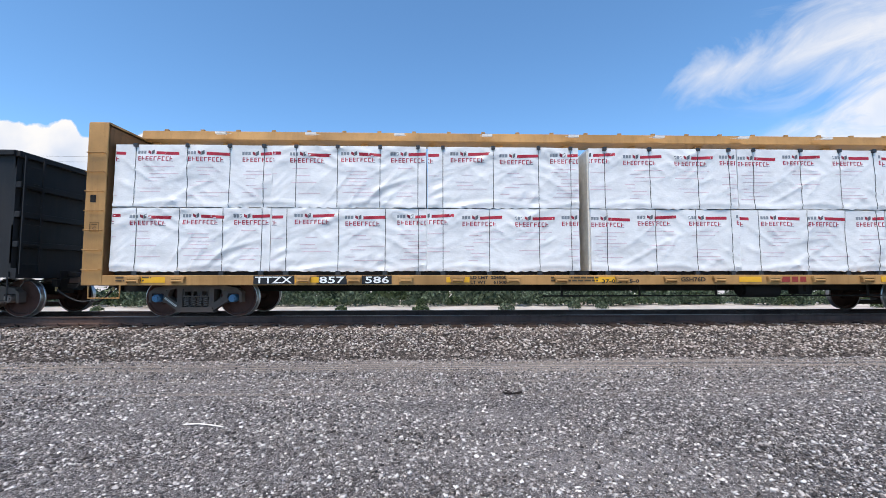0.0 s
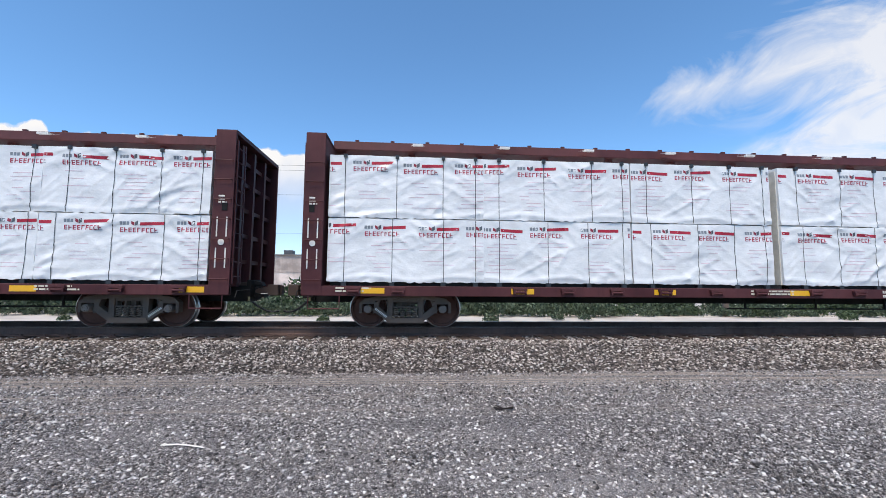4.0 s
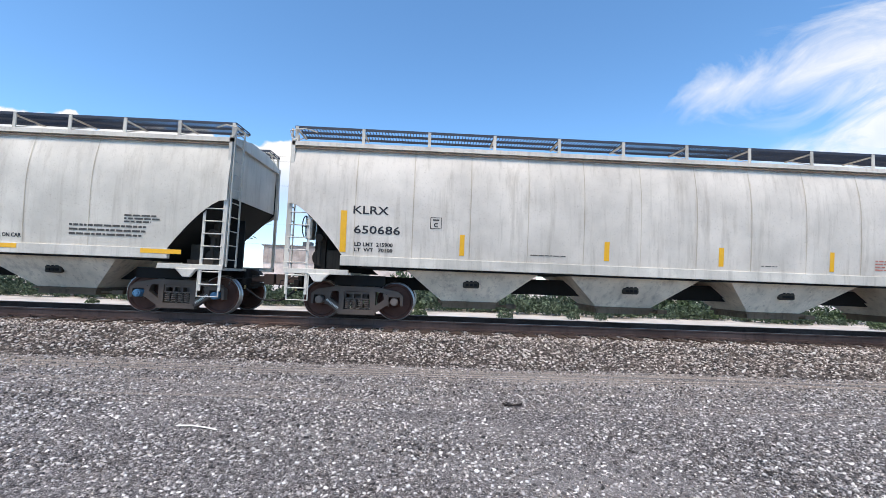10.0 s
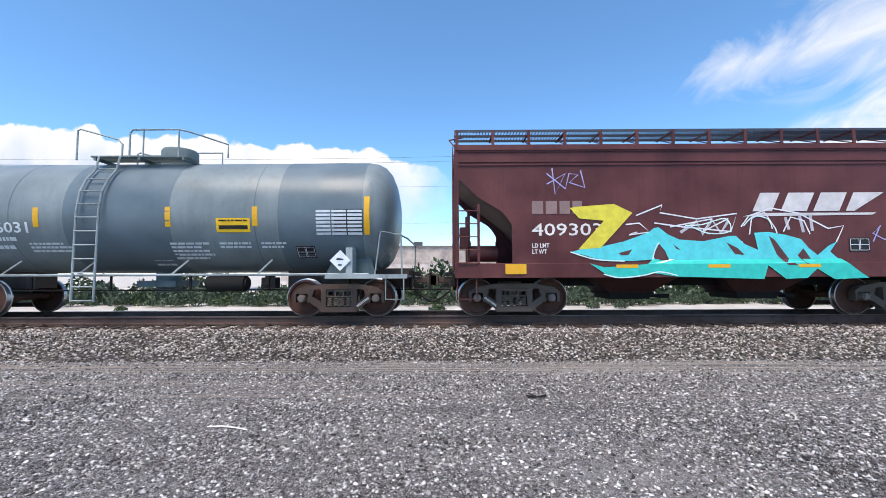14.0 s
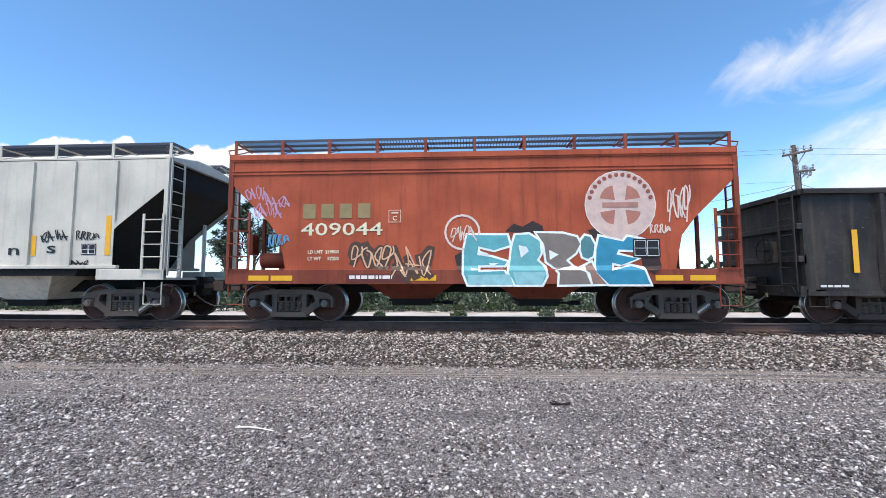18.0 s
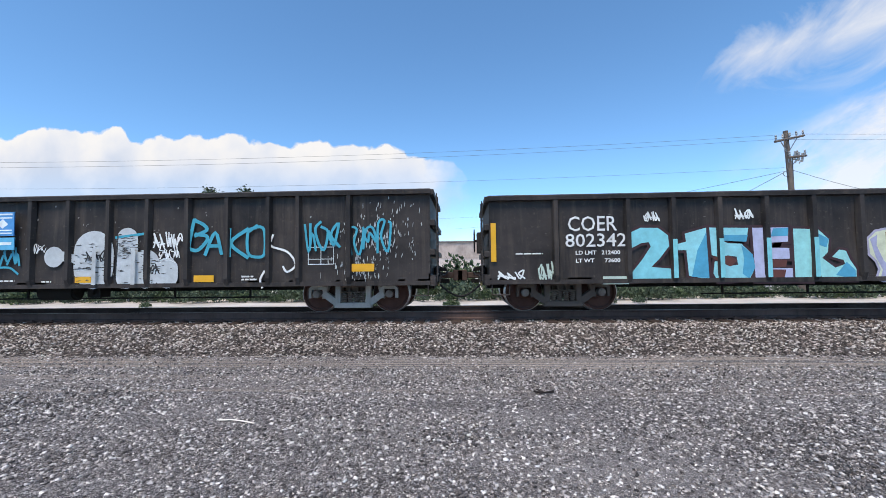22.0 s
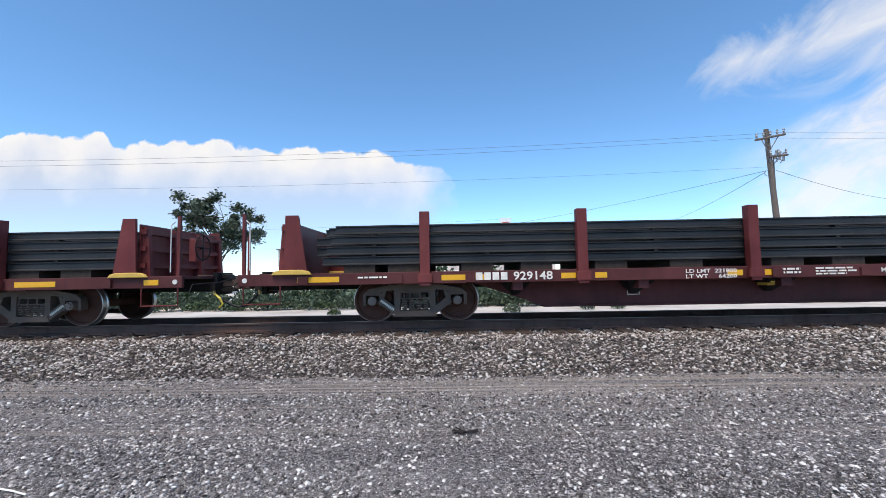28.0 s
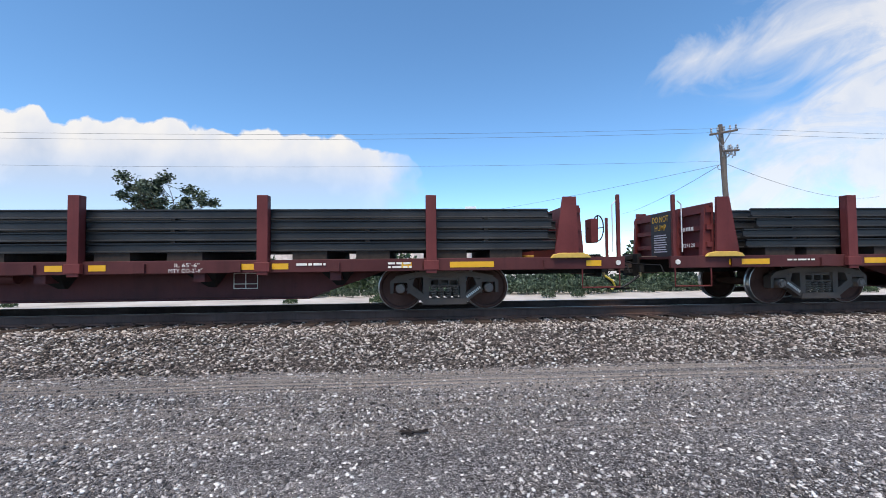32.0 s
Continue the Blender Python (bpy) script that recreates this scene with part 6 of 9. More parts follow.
tank_band = paint("tank_band_grey", "5d6a71", "4b4a48", 0.2, 0.35, 0.6, fade=0.08)
tank_rail = paint("tank_rail_grey", "8b9394", "4c3c30", 0.4, 0.5)
tank_dark = paint("tank_fitting_grey", "5d6a6c", "2f2a26", 0.4, 0.6)
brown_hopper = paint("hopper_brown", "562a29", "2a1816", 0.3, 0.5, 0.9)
# darker copy of hopper_brown: shade on slopes, bays and roof painted in
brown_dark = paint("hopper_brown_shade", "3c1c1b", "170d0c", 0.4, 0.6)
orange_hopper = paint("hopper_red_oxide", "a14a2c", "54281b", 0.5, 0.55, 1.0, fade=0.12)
# frame paint, and the painted shade of this car's slopes, bays and roof
orange_dark = paint("hopper_red_oxide_frame_shade", "7c3a27", "2c1712", 0.5, 0.6)
white_hopper = paint("hopper_white", "bdbbb4", "857d73", 0.35, 0.45, 0.6, fade=0.05)
grey_slope = paint("slope_sheet_grey", "b4afa5", "746b60", 0.5, 0.55)
cream_hopper = paint("hopper_cream", "c3bdb0", "857a68", 0.35, 0.5, 0.8, fade=0.07)
gon_black = paint("gondola_black", "292523", "665a50", 0.5, 0.6, 0.7, fade=0.3, dent=0.05, speck=9, spots=0.57)
gon_dark = paint("gondola_weathered_black", "2a2523", "665a50", 0.5, 0.6, 0.8, fade=0.3, dent=0.06, speck=9, spots=0.57)
gon_brown = paint("gondola_brown_black", "2a211f", "17110f", 0.55, 0.7, 0.8, fade=0.32, dent=0.06, speck=7, spots=0.54)
gon_yellow = paint("gondola_rusty_yellow", "c9a066", "4a2414", 0.95, 0.75, 0.75, fade=0.2, speck=3.2, spots=0.535)
coal_black = paint("coal_car_black", "121214", "3a322c", 0.35, 0.6, 0.7)

gondola("coal_gondola", "black high-sided coal car with a ribbed end", -24.0, -9.55, (-5.8, 6.0), coal_black, 3.75, [-5 + 1.3 * k for k in range(9)], "dark", 1.0, 0.13, 3)
beam1 = centre_beam("centre_beam_car", "tan centre-beam flat car loaded with white wrapped board", -7.95, 15.38, tan, "blue", (), 0)
beam2 = centre_beam("centre_beam_car", "maroon centre-beam flat car loaded with white wrapped board", 17.13, 40.45, maroon, "grey", (), 1)
beam3 = centre_beam("centre_beam_car", "maroon centre-beam flat car with worn paint, loaded with white wrapped board", 42.02, 65.35, maroon, "grey", (), 2)
SEAM4 = (-7.0, -5.47, -4.01, -2.78, -1.61, -0.38, 0.83, 2.0, 3.18, 4.39, 5.74, 7.12, 8.44)
SEAM5 = [q * x for q in (-1, 1) for x in (0.59, 1.78, 2.97, 4.16, 5.59, 7.02)]
SEAM6 = [q * x for q in (-1, 1) for x in (0.66, 2.0, 3.35, 4.67, 6.02, 7.35, 8.68)]
hop4 = curved_hopper("covered_hopper", "grimy pale grey covered hopper car with curved sides", 66.95, 86.87, (-8.76, 8.76), pale_old, soot_shade, pale_old, SEAM4, (-5.9, -1.97, 1.97, 5.9), SEAM_MAT, "grey", 16, left_ladder=False)
hop5 = curved_hopper("covered_hopper", "pale grey covered hopper car with a pink and teal spray piece", 88.3, 108.38, (-8.8, 8.8), pale_new, soot_shade, white_frame, SEAM5, (-5.9, -1.97, 1.97, 5.9), SEAM_PALE, "blue", 16)
hop6 = curved_hopper("covered_hopper", "cream grey covered hopper car with amber reflectors", 109.75, 130.2, (-8.62, 8.62), pale_klrx, soot_shade, white_frame, SEAM6, (-5.9, -1.97, 1.97, 5.9), SEAM_PALE, "grey", 13)
tank7 = tank_car("tank_car", "grey tank car with white lettering and a darker middle band", 131.1, 144.4, (-4.77, 4.77), (tank_grey, tank_band, tank_rail, tank_dark), "286012")
tank8 = tank_car("tank_car", "weathered grey tank car with white lettering and rusty trucks", 145.2, 158.2, (-4.82, 4.82), (tank_grey, tank_band, tank_rail, tank_dark), "286031")
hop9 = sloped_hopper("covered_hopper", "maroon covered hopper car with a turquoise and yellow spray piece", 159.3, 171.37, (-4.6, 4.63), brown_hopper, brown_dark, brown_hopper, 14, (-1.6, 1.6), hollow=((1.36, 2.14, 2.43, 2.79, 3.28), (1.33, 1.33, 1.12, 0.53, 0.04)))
hop10 = sloped_hopper("covered_hopper", "white covered hopper car with a purple and yellow spray piece", 172.75, 185.4, (-4.82, 5.05), white_hopper, grey_slope, white_hopper, 7, (-2.9, 0.0, 2.9), True, 0, "blue")
hop11 = sloped_hopper("covered_hopper", "cream ribbed covered hopper car with black sprayed letters", 186.5, 198.67, (-4.5, 4.7), cream_hopper, soot_shade, cream_hopper, 8, (-1.6, 1.6), False, 10, hollow=((1.3, 2.25, 3.3), (1.35, 1.35, 0.04)))
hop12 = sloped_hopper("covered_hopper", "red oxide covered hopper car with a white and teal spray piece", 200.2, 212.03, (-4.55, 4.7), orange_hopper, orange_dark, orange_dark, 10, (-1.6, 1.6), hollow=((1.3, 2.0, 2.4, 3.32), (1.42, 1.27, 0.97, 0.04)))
gon13 = gondola("gondola_car", "black steel gondola car with a white and orange spray piece", 213.41, 230.15, (-6.6, 6.6), gon_black, 2.93, [-6.74, -5.23, -4.23] + [-3.11 + 1.052 * k for k in range(8)] + [5.33, 6.85], "rust")
gon14 = gondola("gondola_car", "black dented gondola car covered in white and teal tags", 231.46, 252.08, (-8.45, 8.4), gon_dark, 2.78, [-8.41, -7.22, -6.51] + [-5.51 + 0.99 * k for k in range(5)] + [-0.56, 0.61, 1.57, 2.57, 3.54, 4.52, 5.49, 6.49, 7.2, 8.41], ("dark", "pale"))
gon15 = gondola("gondola_car", "black gondola car with a blue and a cream spray piece", 253.45, 273.64, (-8.35, 8.6), gon_dark, 2.58, [-8.58, -6.96] + [-5.96 + 1.012 * k for k in range(14)] + [8.84])
gon16 = gondola("gondola_car", "tall brown-black gondola car with a rusty yellow end", 275.24, 290.09, (-6.1, 6.2), gon_brown, 3.77, [-4.62 + 1.06 * k for k in range(9)] + [4.72, 6.37], "dark", 1.0, 0.13, 3, 1.7)
FLATS = [(305.09, "929142", ("222000", "64000")), (333.49, "929148", ("221800", "64200")), (361.79, "929110", ("221700", "64300")), (389.99, "929128", ("222000", "64100"))]
FLAT_OBS = []
for c, num, wts in FLATS:
    FLAT_OBS.append(flat_car("flat_car", "maroon flat car with steel stakes, loaded with new rails", c, num, wts))
    rail_load(c, int(c))

# ---- behind the track ----
POLE = (17.28, 22.3, 8.65)
SHED = (-26.0, 17.0, 65.0, 85.0, 5.75)
SIGN = (8.8, 60.0, 8.85)
TREE, TREE_H = (-24.0, 45.0, 0), 10.8
CLOUD_GLOW = 0.72
# outline of the cumulus bank: slope to the side, slope upwards
CUMULUS = [(-2, 0.33), (-1.4, 0.35), (-1.19, 0.34), (-1.04, 0.368), (-0.95, 0.355), (-0.89, 0.367), (-0.84, 0.33), (-0.69, 0.338), (-0.63, 0.33), (-0.575, 0.348), (-0.53, 0.322), (-0.41, 0.312), (-0.21, 0.297), (-0.1, 0.272), (-0.03, 0.262), (0.03, 0.2), (1, 0.0)]
def leaf_material(name, dark, mid, pale):
    m, n, l, b = tree(name)
    geo = n.new("ShaderNodeNewGeometry")
    c = ramp(n, l, geo.outputs["Random Per Island"], [(0.0, rgb(dark)), (0.5, rgb(mid)), (1.0, rgb(pale))])
    l.new(c.outputs[0], b.inputs["Base Color"])
    b.inputs["Roughness"].default_value = 0.7
    return m


sage = leaf_material("weed_leaf", "263323", "435440", "6f7f66")
grass = leaf_material("grass_leaf", "243320", "3d5233", "637350")
elm = leaf_material("elm_leaf", "28352a", "455442", "6b7761")
bark = plain("bark", "4a3d31", 0.9, var=0.3)


def shrub_mesh(seed, tall, mat, blades=520):
    """A weedy shrub: many narrow leaves on rising stems."""
    r = random.Random(seed)
    g = Geo()
    for k in range(blades):
        a, q = r.uniform(0, 6.283), r.random() ** 0.6
        x, y = 0.62 * q * math.cos(a), 0.62 * q * math.sin(a)
        z = tall * (1 - 0.55 * q * q) * r.uniform(0.12, 1.0)
        ln = r.uniform(0.09, 0.22)
        wd = ln * r.uniform(0.2, 0.38)
        up = Vector((r.uniform(-1, 1) + x, r.uniform(-1, 1) + y, r.uniform(0.2, 1.4))).normalized()
        sd = up.cross(Vector((r.uniform(-1, 1), r.uniform(-1, 1), r.uniform(-1, 1)))).normalized()
        p = Vector((x, y, z))
        g.add([tuple(p), tuple(p + up * ln * 0.5 + sd * wd), tuple(p + up * ln), tuple(p + up * ln * 0.5 - sd * wd)], [(0, 1, 2, 3)])
    for k in range(12):
        a, q = r.uniform(0, 6.283), r.uniform(0.2, 0.5)
        g.cyl((0.1 * math.cos(a), 0.1 * math.sin(a), -0.02), (q * math.cos(a), q * math.sin(a), tall * r.uniform(0.5, 0.85)), 0.008, 4, 0.003)
    return g.mesh("shrub", mat, fix=False)


SHRUBS = [shrub_mesh(k, t, m) for k, (t, m) in enumerate(((0.8, sage), (1.0, sage), (1.25, grass), (0.7, grass), (1.1, sage)))]


def shrubs():
    r = random.Random(12)
    spots = []
    x = -46.0
    while x < 52:
        spots.append((x, r.uniform(21.6, 23.0), r.choice((0, 0, 1, 3)), r.uniform(0.45, 1.15)))
        spots.append((x + r.uniform(-0.4, 0.4), r.uniform(23, 25.5), r.choice((1, 2, 4)), r.uniform(0.65, 1.4)))
        x += r.uniform(0.55, 1.0)
    for k in range(9):
        spots.append((r.uniform(-30, 34), r.uniform(17.5, 20.5), r.choice((0, 3)), r.uniform(0.35, 0.6)))
    for q in ((-1.8, 24.5), (0.6, 25), (-0.4, 26), (3.2, 24), (-7, 25), (9, 25), (14, 24.6), (-15, 25), (21, 25.2)):
        spots.append((q[0], q[1], 2, r.uniform(1.6, 2.1)))
    for x, y, k, s in spots:
        ob = new("shrub", SHRUBS[k])
        ob.location = (x, y, -0.13)
        ob.rotation_euler.z = r.uniform(0, 6.28)
        ob.scale = (s * r.uniform(0.9, 1.3), s, s * r.uniform(0.8, 1.1))
        tagged(ob, "grey-green weedy shrub on pale dirt behind the track", "shrub", "shrubs behind the track")


def tufts():
    """Low grass and weeds among the shrubs, as one joined mass."""
    r = random.Random(21)
    g = Geo()
    for k in range(5000):
        x, y = r.uniform(-48, 54), r.triangular(21.5, 30, 24)
        hgt = r.uniform(0.06, 0.26)
        dx, dy = r.uniform(-0.1, 0.1), r.uniform(-0.1, 0.1)
        g.add([(x - 0.02, y, -0.14), (x + 0.02, y, -0.14), (x + dx, y + dy, -0.14 + hgt)], [(0, 1, 2)])
    tagged(new("weed_tufts", g.mesh("weed_tufts", grass, fix=False)), "low grey-green weeds behind the track", "weeds", kind="stuff")


def leafy_tree(name, at, height, spread, seed, leaves=6000):
    """Tapered trunk, limbs and a gappy crown of small leaf sprays."""
    r = random.Random(seed)
    tr = thing(name, "leafy green elm with an uneven crown behind the track", "tree", at=at)
    trunk, crown = Geo(), Geo()
    trunk.cyl((0, 0, -0.2), (0.1, 0.05, height * 0.45), 0.2, 9, 0.13)
    tips = []
    for k in range(11):
        a = r.uniform(0, 6.283)
        p = Vector((0.1, 0.05, height * r.uniform(0.28, 0.45)))
        q = p + Vector((math.cos(a) * spread * r.uniform(0.25, 0.6), math.sin(a) * spread * r.uniform(0.25, 0.6), height * r.uniform(0.15, 0.4)))
        trunk.cyl(tuple(p), tuple(q), 0.07, 6, 0.035)
        for j in range(4):
            s = q + Vector((r.uniform(-1, 1) * spread * 0.32, r.uniform(-1, 1) * spread * 0.32, r.uniform(-0.05, 0.2) * height))
            trunk.cyl(tuple(q), tuple(s), 0.03, 5, 0.01)
            tips.append((s, r.uniform(0.35, 0.75)))
    for k in range(leaves):
        c, rad = r.choice(tips)
        d = Vector((r.gauss(0, 1), r.gauss(0, 1), r.gauss(0, 0.8))) * rad * 0.55
        p = c + d
        s = r.uniform(0.1, 0.24)
        u = Vector((r.uniform(-1, 1), r.uniform(-1, 1), r.uniform(-0.6, 0.6))).normalized() * s
        v = u.cross(Vector((r.uniform(-1, 1), r.uniform(-1, 1), 1))).normalized() * s * 0.6
        crown.add([tuple(p - u), tuple(p + v), tuple(p + u), tuple(p - v)], [(0, 1, 2, 3)])
    part("trunk", trunk, bark, tr)
    part("crown", crown.mesh("crown", elm, fix=False), None, tr)
    return tr


pole_wood = plain("weathered_pole", "6b6058", 0.9, var=0.25, scale=4)
insulator = plain("grey_insulator", "8f9296", 0.35)
wire_mat = plain("wire", "55585c", 0.6)
can_mat = plain("transformer_grey", "9aa0a4", 0.4)


def utility_pole():
    x, y, top = POLE
    p = thing("utility_pole", "weathered wooden utility pole with crossarms and switchgear", "utility pole", at=(x, y, 0))
    part("pole", Geo().cyl((0.35, 0, -0.3), (-0.1, 0, top), 0.17, 12, 0.11), pole_wood, p, smooth=True)
    for k, (z, a, b, yaw) in enumerate(((top - 0.45, -1.25, 1.25, 0.42), (top - 1.35, -0.2, 1.35, 0.42))):
        dx, dy = math.cos(yaw), math.sin(yaw)
        rise = 0.30 if k == 0 else 0.12
        g = Geo().cyl((a * dx, a * dy - 0.14, z - rise), (b * dx, b * dy - 0.14, z + rise), 0.06, 6)
        arm = part("crossarm", g, pole_wood, p)
        n = 5 if k == 0 else 3
        for i in range(n):
            u = a + (b - a) * (i + 0.15) / (n - 0.7)
            zz = z + rise * (2 * (u - a) / (b - a) - 1)
            part("insulator", Geo().turned([(0.0, 0.3), (0.035, 0.28), (0.055, 0.22), (0.03, 0.18), (0.06, 0.12), (0.03, 0.06), (0.03, 0.0)], 10, "z", (u * dx, u * dy - 0.14, zz + 0.04)), insulator, arm)
        part("brace", Geo().cyl((a * 0.6 * dx, a * 0.6 * dy - 0.1, z - rise * 0.6), (0, 0, z - 0.8), 0.025, 5).cyl((b * 0.6 * dx, b * 0.6 * dy - 0.1, z + rise * 0.6), (0, 0, z - 0.7), 0.025, 5), insulator, arm)
    for i, q in enumerate((0.45, 0.8, 1.15)):
        part("cutout_switch", Geo().cyl((q, 0.2 + 0.2 * i, top - 1.5), (q + 0.06, 0.2 + 0.2 * i, top - 1.05), 0.06, 8).cyl((q - 0.15, 0.2 + 0.2 * i, top - 1.6), (q + 0.05, 0.2 + 0.2 * i, top - 1.25), 0.03, 6), can_mat, p)
    part("cable_drop", Geo().cyl((0.14, -0.05, top - 1.4), (0.18, -0.02, 0.5), 0.03, 6), wire_mat, p)
    part("guy_ring", Geo().tube([(-0.25 + 0.14 * math.cos(a * 0.7), -0.1, top - 2.3 + 0.14 * math.sin(a * 0.7)) for a in range(10)], 0.015, 5), wire_mat, p)
    return p


def wires():
    x, y, top = POLE
    g = thing("overhead_wires", "thin dark overhead wires that sag between poles", "wires")
    def sag(a, b, drop, r=0.007):
        a, b = Vector(a), Vector(b)
        pts = [tuple(a.lerp(b, i / 24) + Vector((0, 0, -drop * 4 * (i / 24) * (1 - i / 24)))) for i in range(25)]
        part("wire", Geo().tube(pts, r, 4), wire_mat, g)
    for k, (dx, dz) in enumerate(((-0.9, -0.35), (0.6, 0.1))):
        sag((x + dx, y + dx * 0.4, top - 0.2 + dz), (-42, y + dx * 0.4, top - 0.3 + dz), 0.55)
        sag((x + dx, y + dx * 0.4, top - 0.2 + dz), (x + 58, y + dx * 0.4, top + dz), 0.5)
    sag((x - 0.2, y, top - 1.95), (-42, y + 0.3, top - 1.7), 0.5, 0.006)
    sag((x - 0.25, y, top - 2.15), (-1.0, 60, 7.4), 0.5, 0.011)
    sag((x - 0.25, y, top - 2.2), (31, 60, 8.3), 0.4, 0.014)
    sag((x + 0.2, y, top - 2.1), (50, 42, 8.0), 0.8, 0.011)
    sag((-90, 62, 9.2), (10, 62, 9.6), 0.8, 0.011)
    sag((-90, 60, 5.9), (60, 61, 6.1), 0.3, 0.011)


def warehouse():
    b = thing("warehouse", "long low pale grey metal building with a flat roof", "building", at=(0, 0, 0))
    x0, x1, y0, y1, z1 = SHED
    wall = paint("shed_wall", "c2b5ad", "7d746c", 0.3, 0.7, 0.6)
    band = paint("shed_band", "a59890", "5d5650", 0.3, 0.7, 0.6)
    part("wall", Geo().box(x0, x1, y0, y1, -0.2, z1 * 0.55), wall, b)
    part("upper_wall", Geo().box(x0 - 0.05, x1 + 0.05, y0 - 0.08, y1, z1 * 0.55, z1), band, b)
    part("roof", Geo().box(x0 - 0.3, x1 + 0.3, y0 - 0.3, y1 + 0.3, z1, z1 + 0.18), plain("shed_roof", "6d6966", 0.8), b)
    n = int((x1 - x0) / 1.2)
    for k in range(n):
        x = x0 + (k + 0.5) * (x1 - x0) / n
        part("wall_rib", Geo().box(x - 0.05, x + 0.05, y0 - 0.12, y0 - 0.08, z1 * 0.55, z1), band, b)
    for x in (x0 + 6, -4.5, 3.5, x1 - 8):
        part("roof_unit", Geo().box(x - 0.7, x + 0.7, y0 + 2, y0 + 3.4, z1 + 0.18, z1 + 1.0), plain("roof_unit", "4d4f52", 0.6), b, bevel=0.04)
    for x in (x0 + 9, 6, x1 - 14):
        part("loading_door", Geo().box(x - 1.6, x + 1.6, y0 - 0.06, y0 - 0.003, -0.1, 2.2), plain("shed_door", "d8d4cf", 0.6), b)


def roadside_sign():
    x, y, z = SIGN
    s = thing("pole_sign", "white and orange board sign on a thin post", "sign", at=(x, y, 0))
    part("post", Geo().cyl((0, 0, -0.2), (0, 0, z), 0.07, 8), insulator, s)
    part("board", Geo().box(-0.8, 0.8, -0.08, 0.08, z - 0.6, z + 0.6), plain("sign_white", "dcdfe0", 0.5), s, bevel=0.02)
    part("mark", Geo().box(-0.45, 0.45, -0.095, -0.082, z - 0.15, z + 0.02), spray("b0483a"), s)


def clouds():
    """A far backdrop: a bank of cumulus low on one side, wisps of cirrus on the other."""
    m, n, l, b = tree("cloud_backdrop")
    n.remove(b)
    tc = n.new("ShaderNodeTexCoord")
    sep = n.new("ShaderNodeSeparateXYZ")
    l.new(tc.outputs["Object"], sep.inputs[0])
    def math_node(op, a, c=None, clamp=False):
        q = n.new("ShaderNodeMath")
        q.operation, q.use_clamp = op, clamp
        for i, v in enumerate((a, c)):
            if v is None:
                continue
            if isinstance(v, (int, float)):
                q.inputs[i].default_value = v
            else:
                l.new(v, q.inputs[i])
        return q.outputs[0]
    u, v = sep.outputs[0], sep.outputs[2]
    fine = tex(n, l, "ShaderNodeTexNoise", 20, detail=5, rough=0.5)
    puff = tex(n, l, "ShaderNodeTexNoise", 5.0, detail=3, rough=0.5)
    crv = n.new("ShaderNodeFloatCurve")
    pts = crv.mapping.curves[0].points
    prof = CUMULUS
    while len(pts) < len(prof):
        pts.new(0.5, 0.5)
    for p, (a, c) in zip(pts, prof):
        p.location = ((a + 2) / 3, (c + 0.012) * 2)
    crv.mapping.update()
    l.new(math_node("DIVIDE", math_node("ADD", u, 2.0), 3.0), crv.inputs["Value"])
    top = math_node("MULTIPLY", crv.outputs[0], 0.5)
    rough = math_node("ADD", math_node("MULTIPLY", math_node("SUBTRACT", fine.outputs[0], 0.5), 0.055), math_node("MULTIPLY", math_node("SUBTRACT", puff.outputs[0], 0.5), 0.05))
    body = math_node("MULTIPLY", math_node("SUBTRACT", math_node("ADD", top, rough), v), 130, True)
    low = ramp(n, l, v, [(0.03, (0.35,) * 3), (0.16, (0.6,) * 3), (0.28, (1, 1, 1, 1))])
    end = math_node("MULTIPLY", math_node("SUBTRACT", math_node("ADD", 0.02, math_node("MULTIPLY", rough, 2.2)), u), 9, True)
    cumulus = math_node("MULTIPLY", math_node("MULTIPLY", body, low.outputs[0]), end)
    turn = n.new("ShaderNodeMapping")
    turn.inputs["Rotation"].default_value = (0, radians(20), 0)
    l.new(tc.outputs["Object"], turn.inputs[0])
    mp = n.new("ShaderNodeMapping")
    mp.inputs["Scale"].default_value = (0.8, 1, 2.2)
    l.new(turn.outputs[0], mp.inputs[0])
    wisp = n.new("ShaderNodeTexNoise")
    wisp.inputs["Scale"].default_value, wisp.inputs["Detail"].default_value, wisp.inputs["Roughness"].default_value = 3.0, 10, 0.62
    wisp.inputs["Distortion"].default_value = 0.9
    l.new(mp.outputs[0], wisp.inputs["Vector"])
    # an upper plume that widens outwards, and a lower sheet under a slanting edge
    off = math_node("SUBTRACT", u, 0.52)
    line = math_node("ADD", 0.46, math_node("MULTIPLY", off, 0.27))
    wide = math_node("MAXIMUM", math_node("ADD", 0.06, math_node("MULTIPLY", off, 0.3)), 0.01)
    plume = math_node("MULTIPLY", math_node("SUBTRACT", 1.0, math_node("DIVIDE", math_node("ABSOLUTE", math_node("SUBTRACT", v, line)), wide), True), math_node("MULTIPLY", off, 5.0, True))
    brink = math_node("ADD", 0.37, math_node("MULTIPLY", math_node("SUBTRACT", u, 0.81), 0.48))
    sheet = math_node("MULTIPLY", math_node("MULTIPLY", math_node("SUBTRACT", brink, v), 8.0, True), math_node("MULTIPLY", math_node("SUBTRACT", u, 0.6), 3.0, True))
    veil = math_node("MAXIMUM", plume, sheet)
    rag = math_node("MULTIPLY", math_node("SUBTRACT", wisp.outputs[0], 0.5), 3.4)
    cirrus = math_node("MULTIPLY", math_node("MULTIPLY", math_node("ADD", math_node("SUBTRACT", veil, 0.08), rag), 1.0, True), math_node("MULTIPLY", veil, 2.2, True))
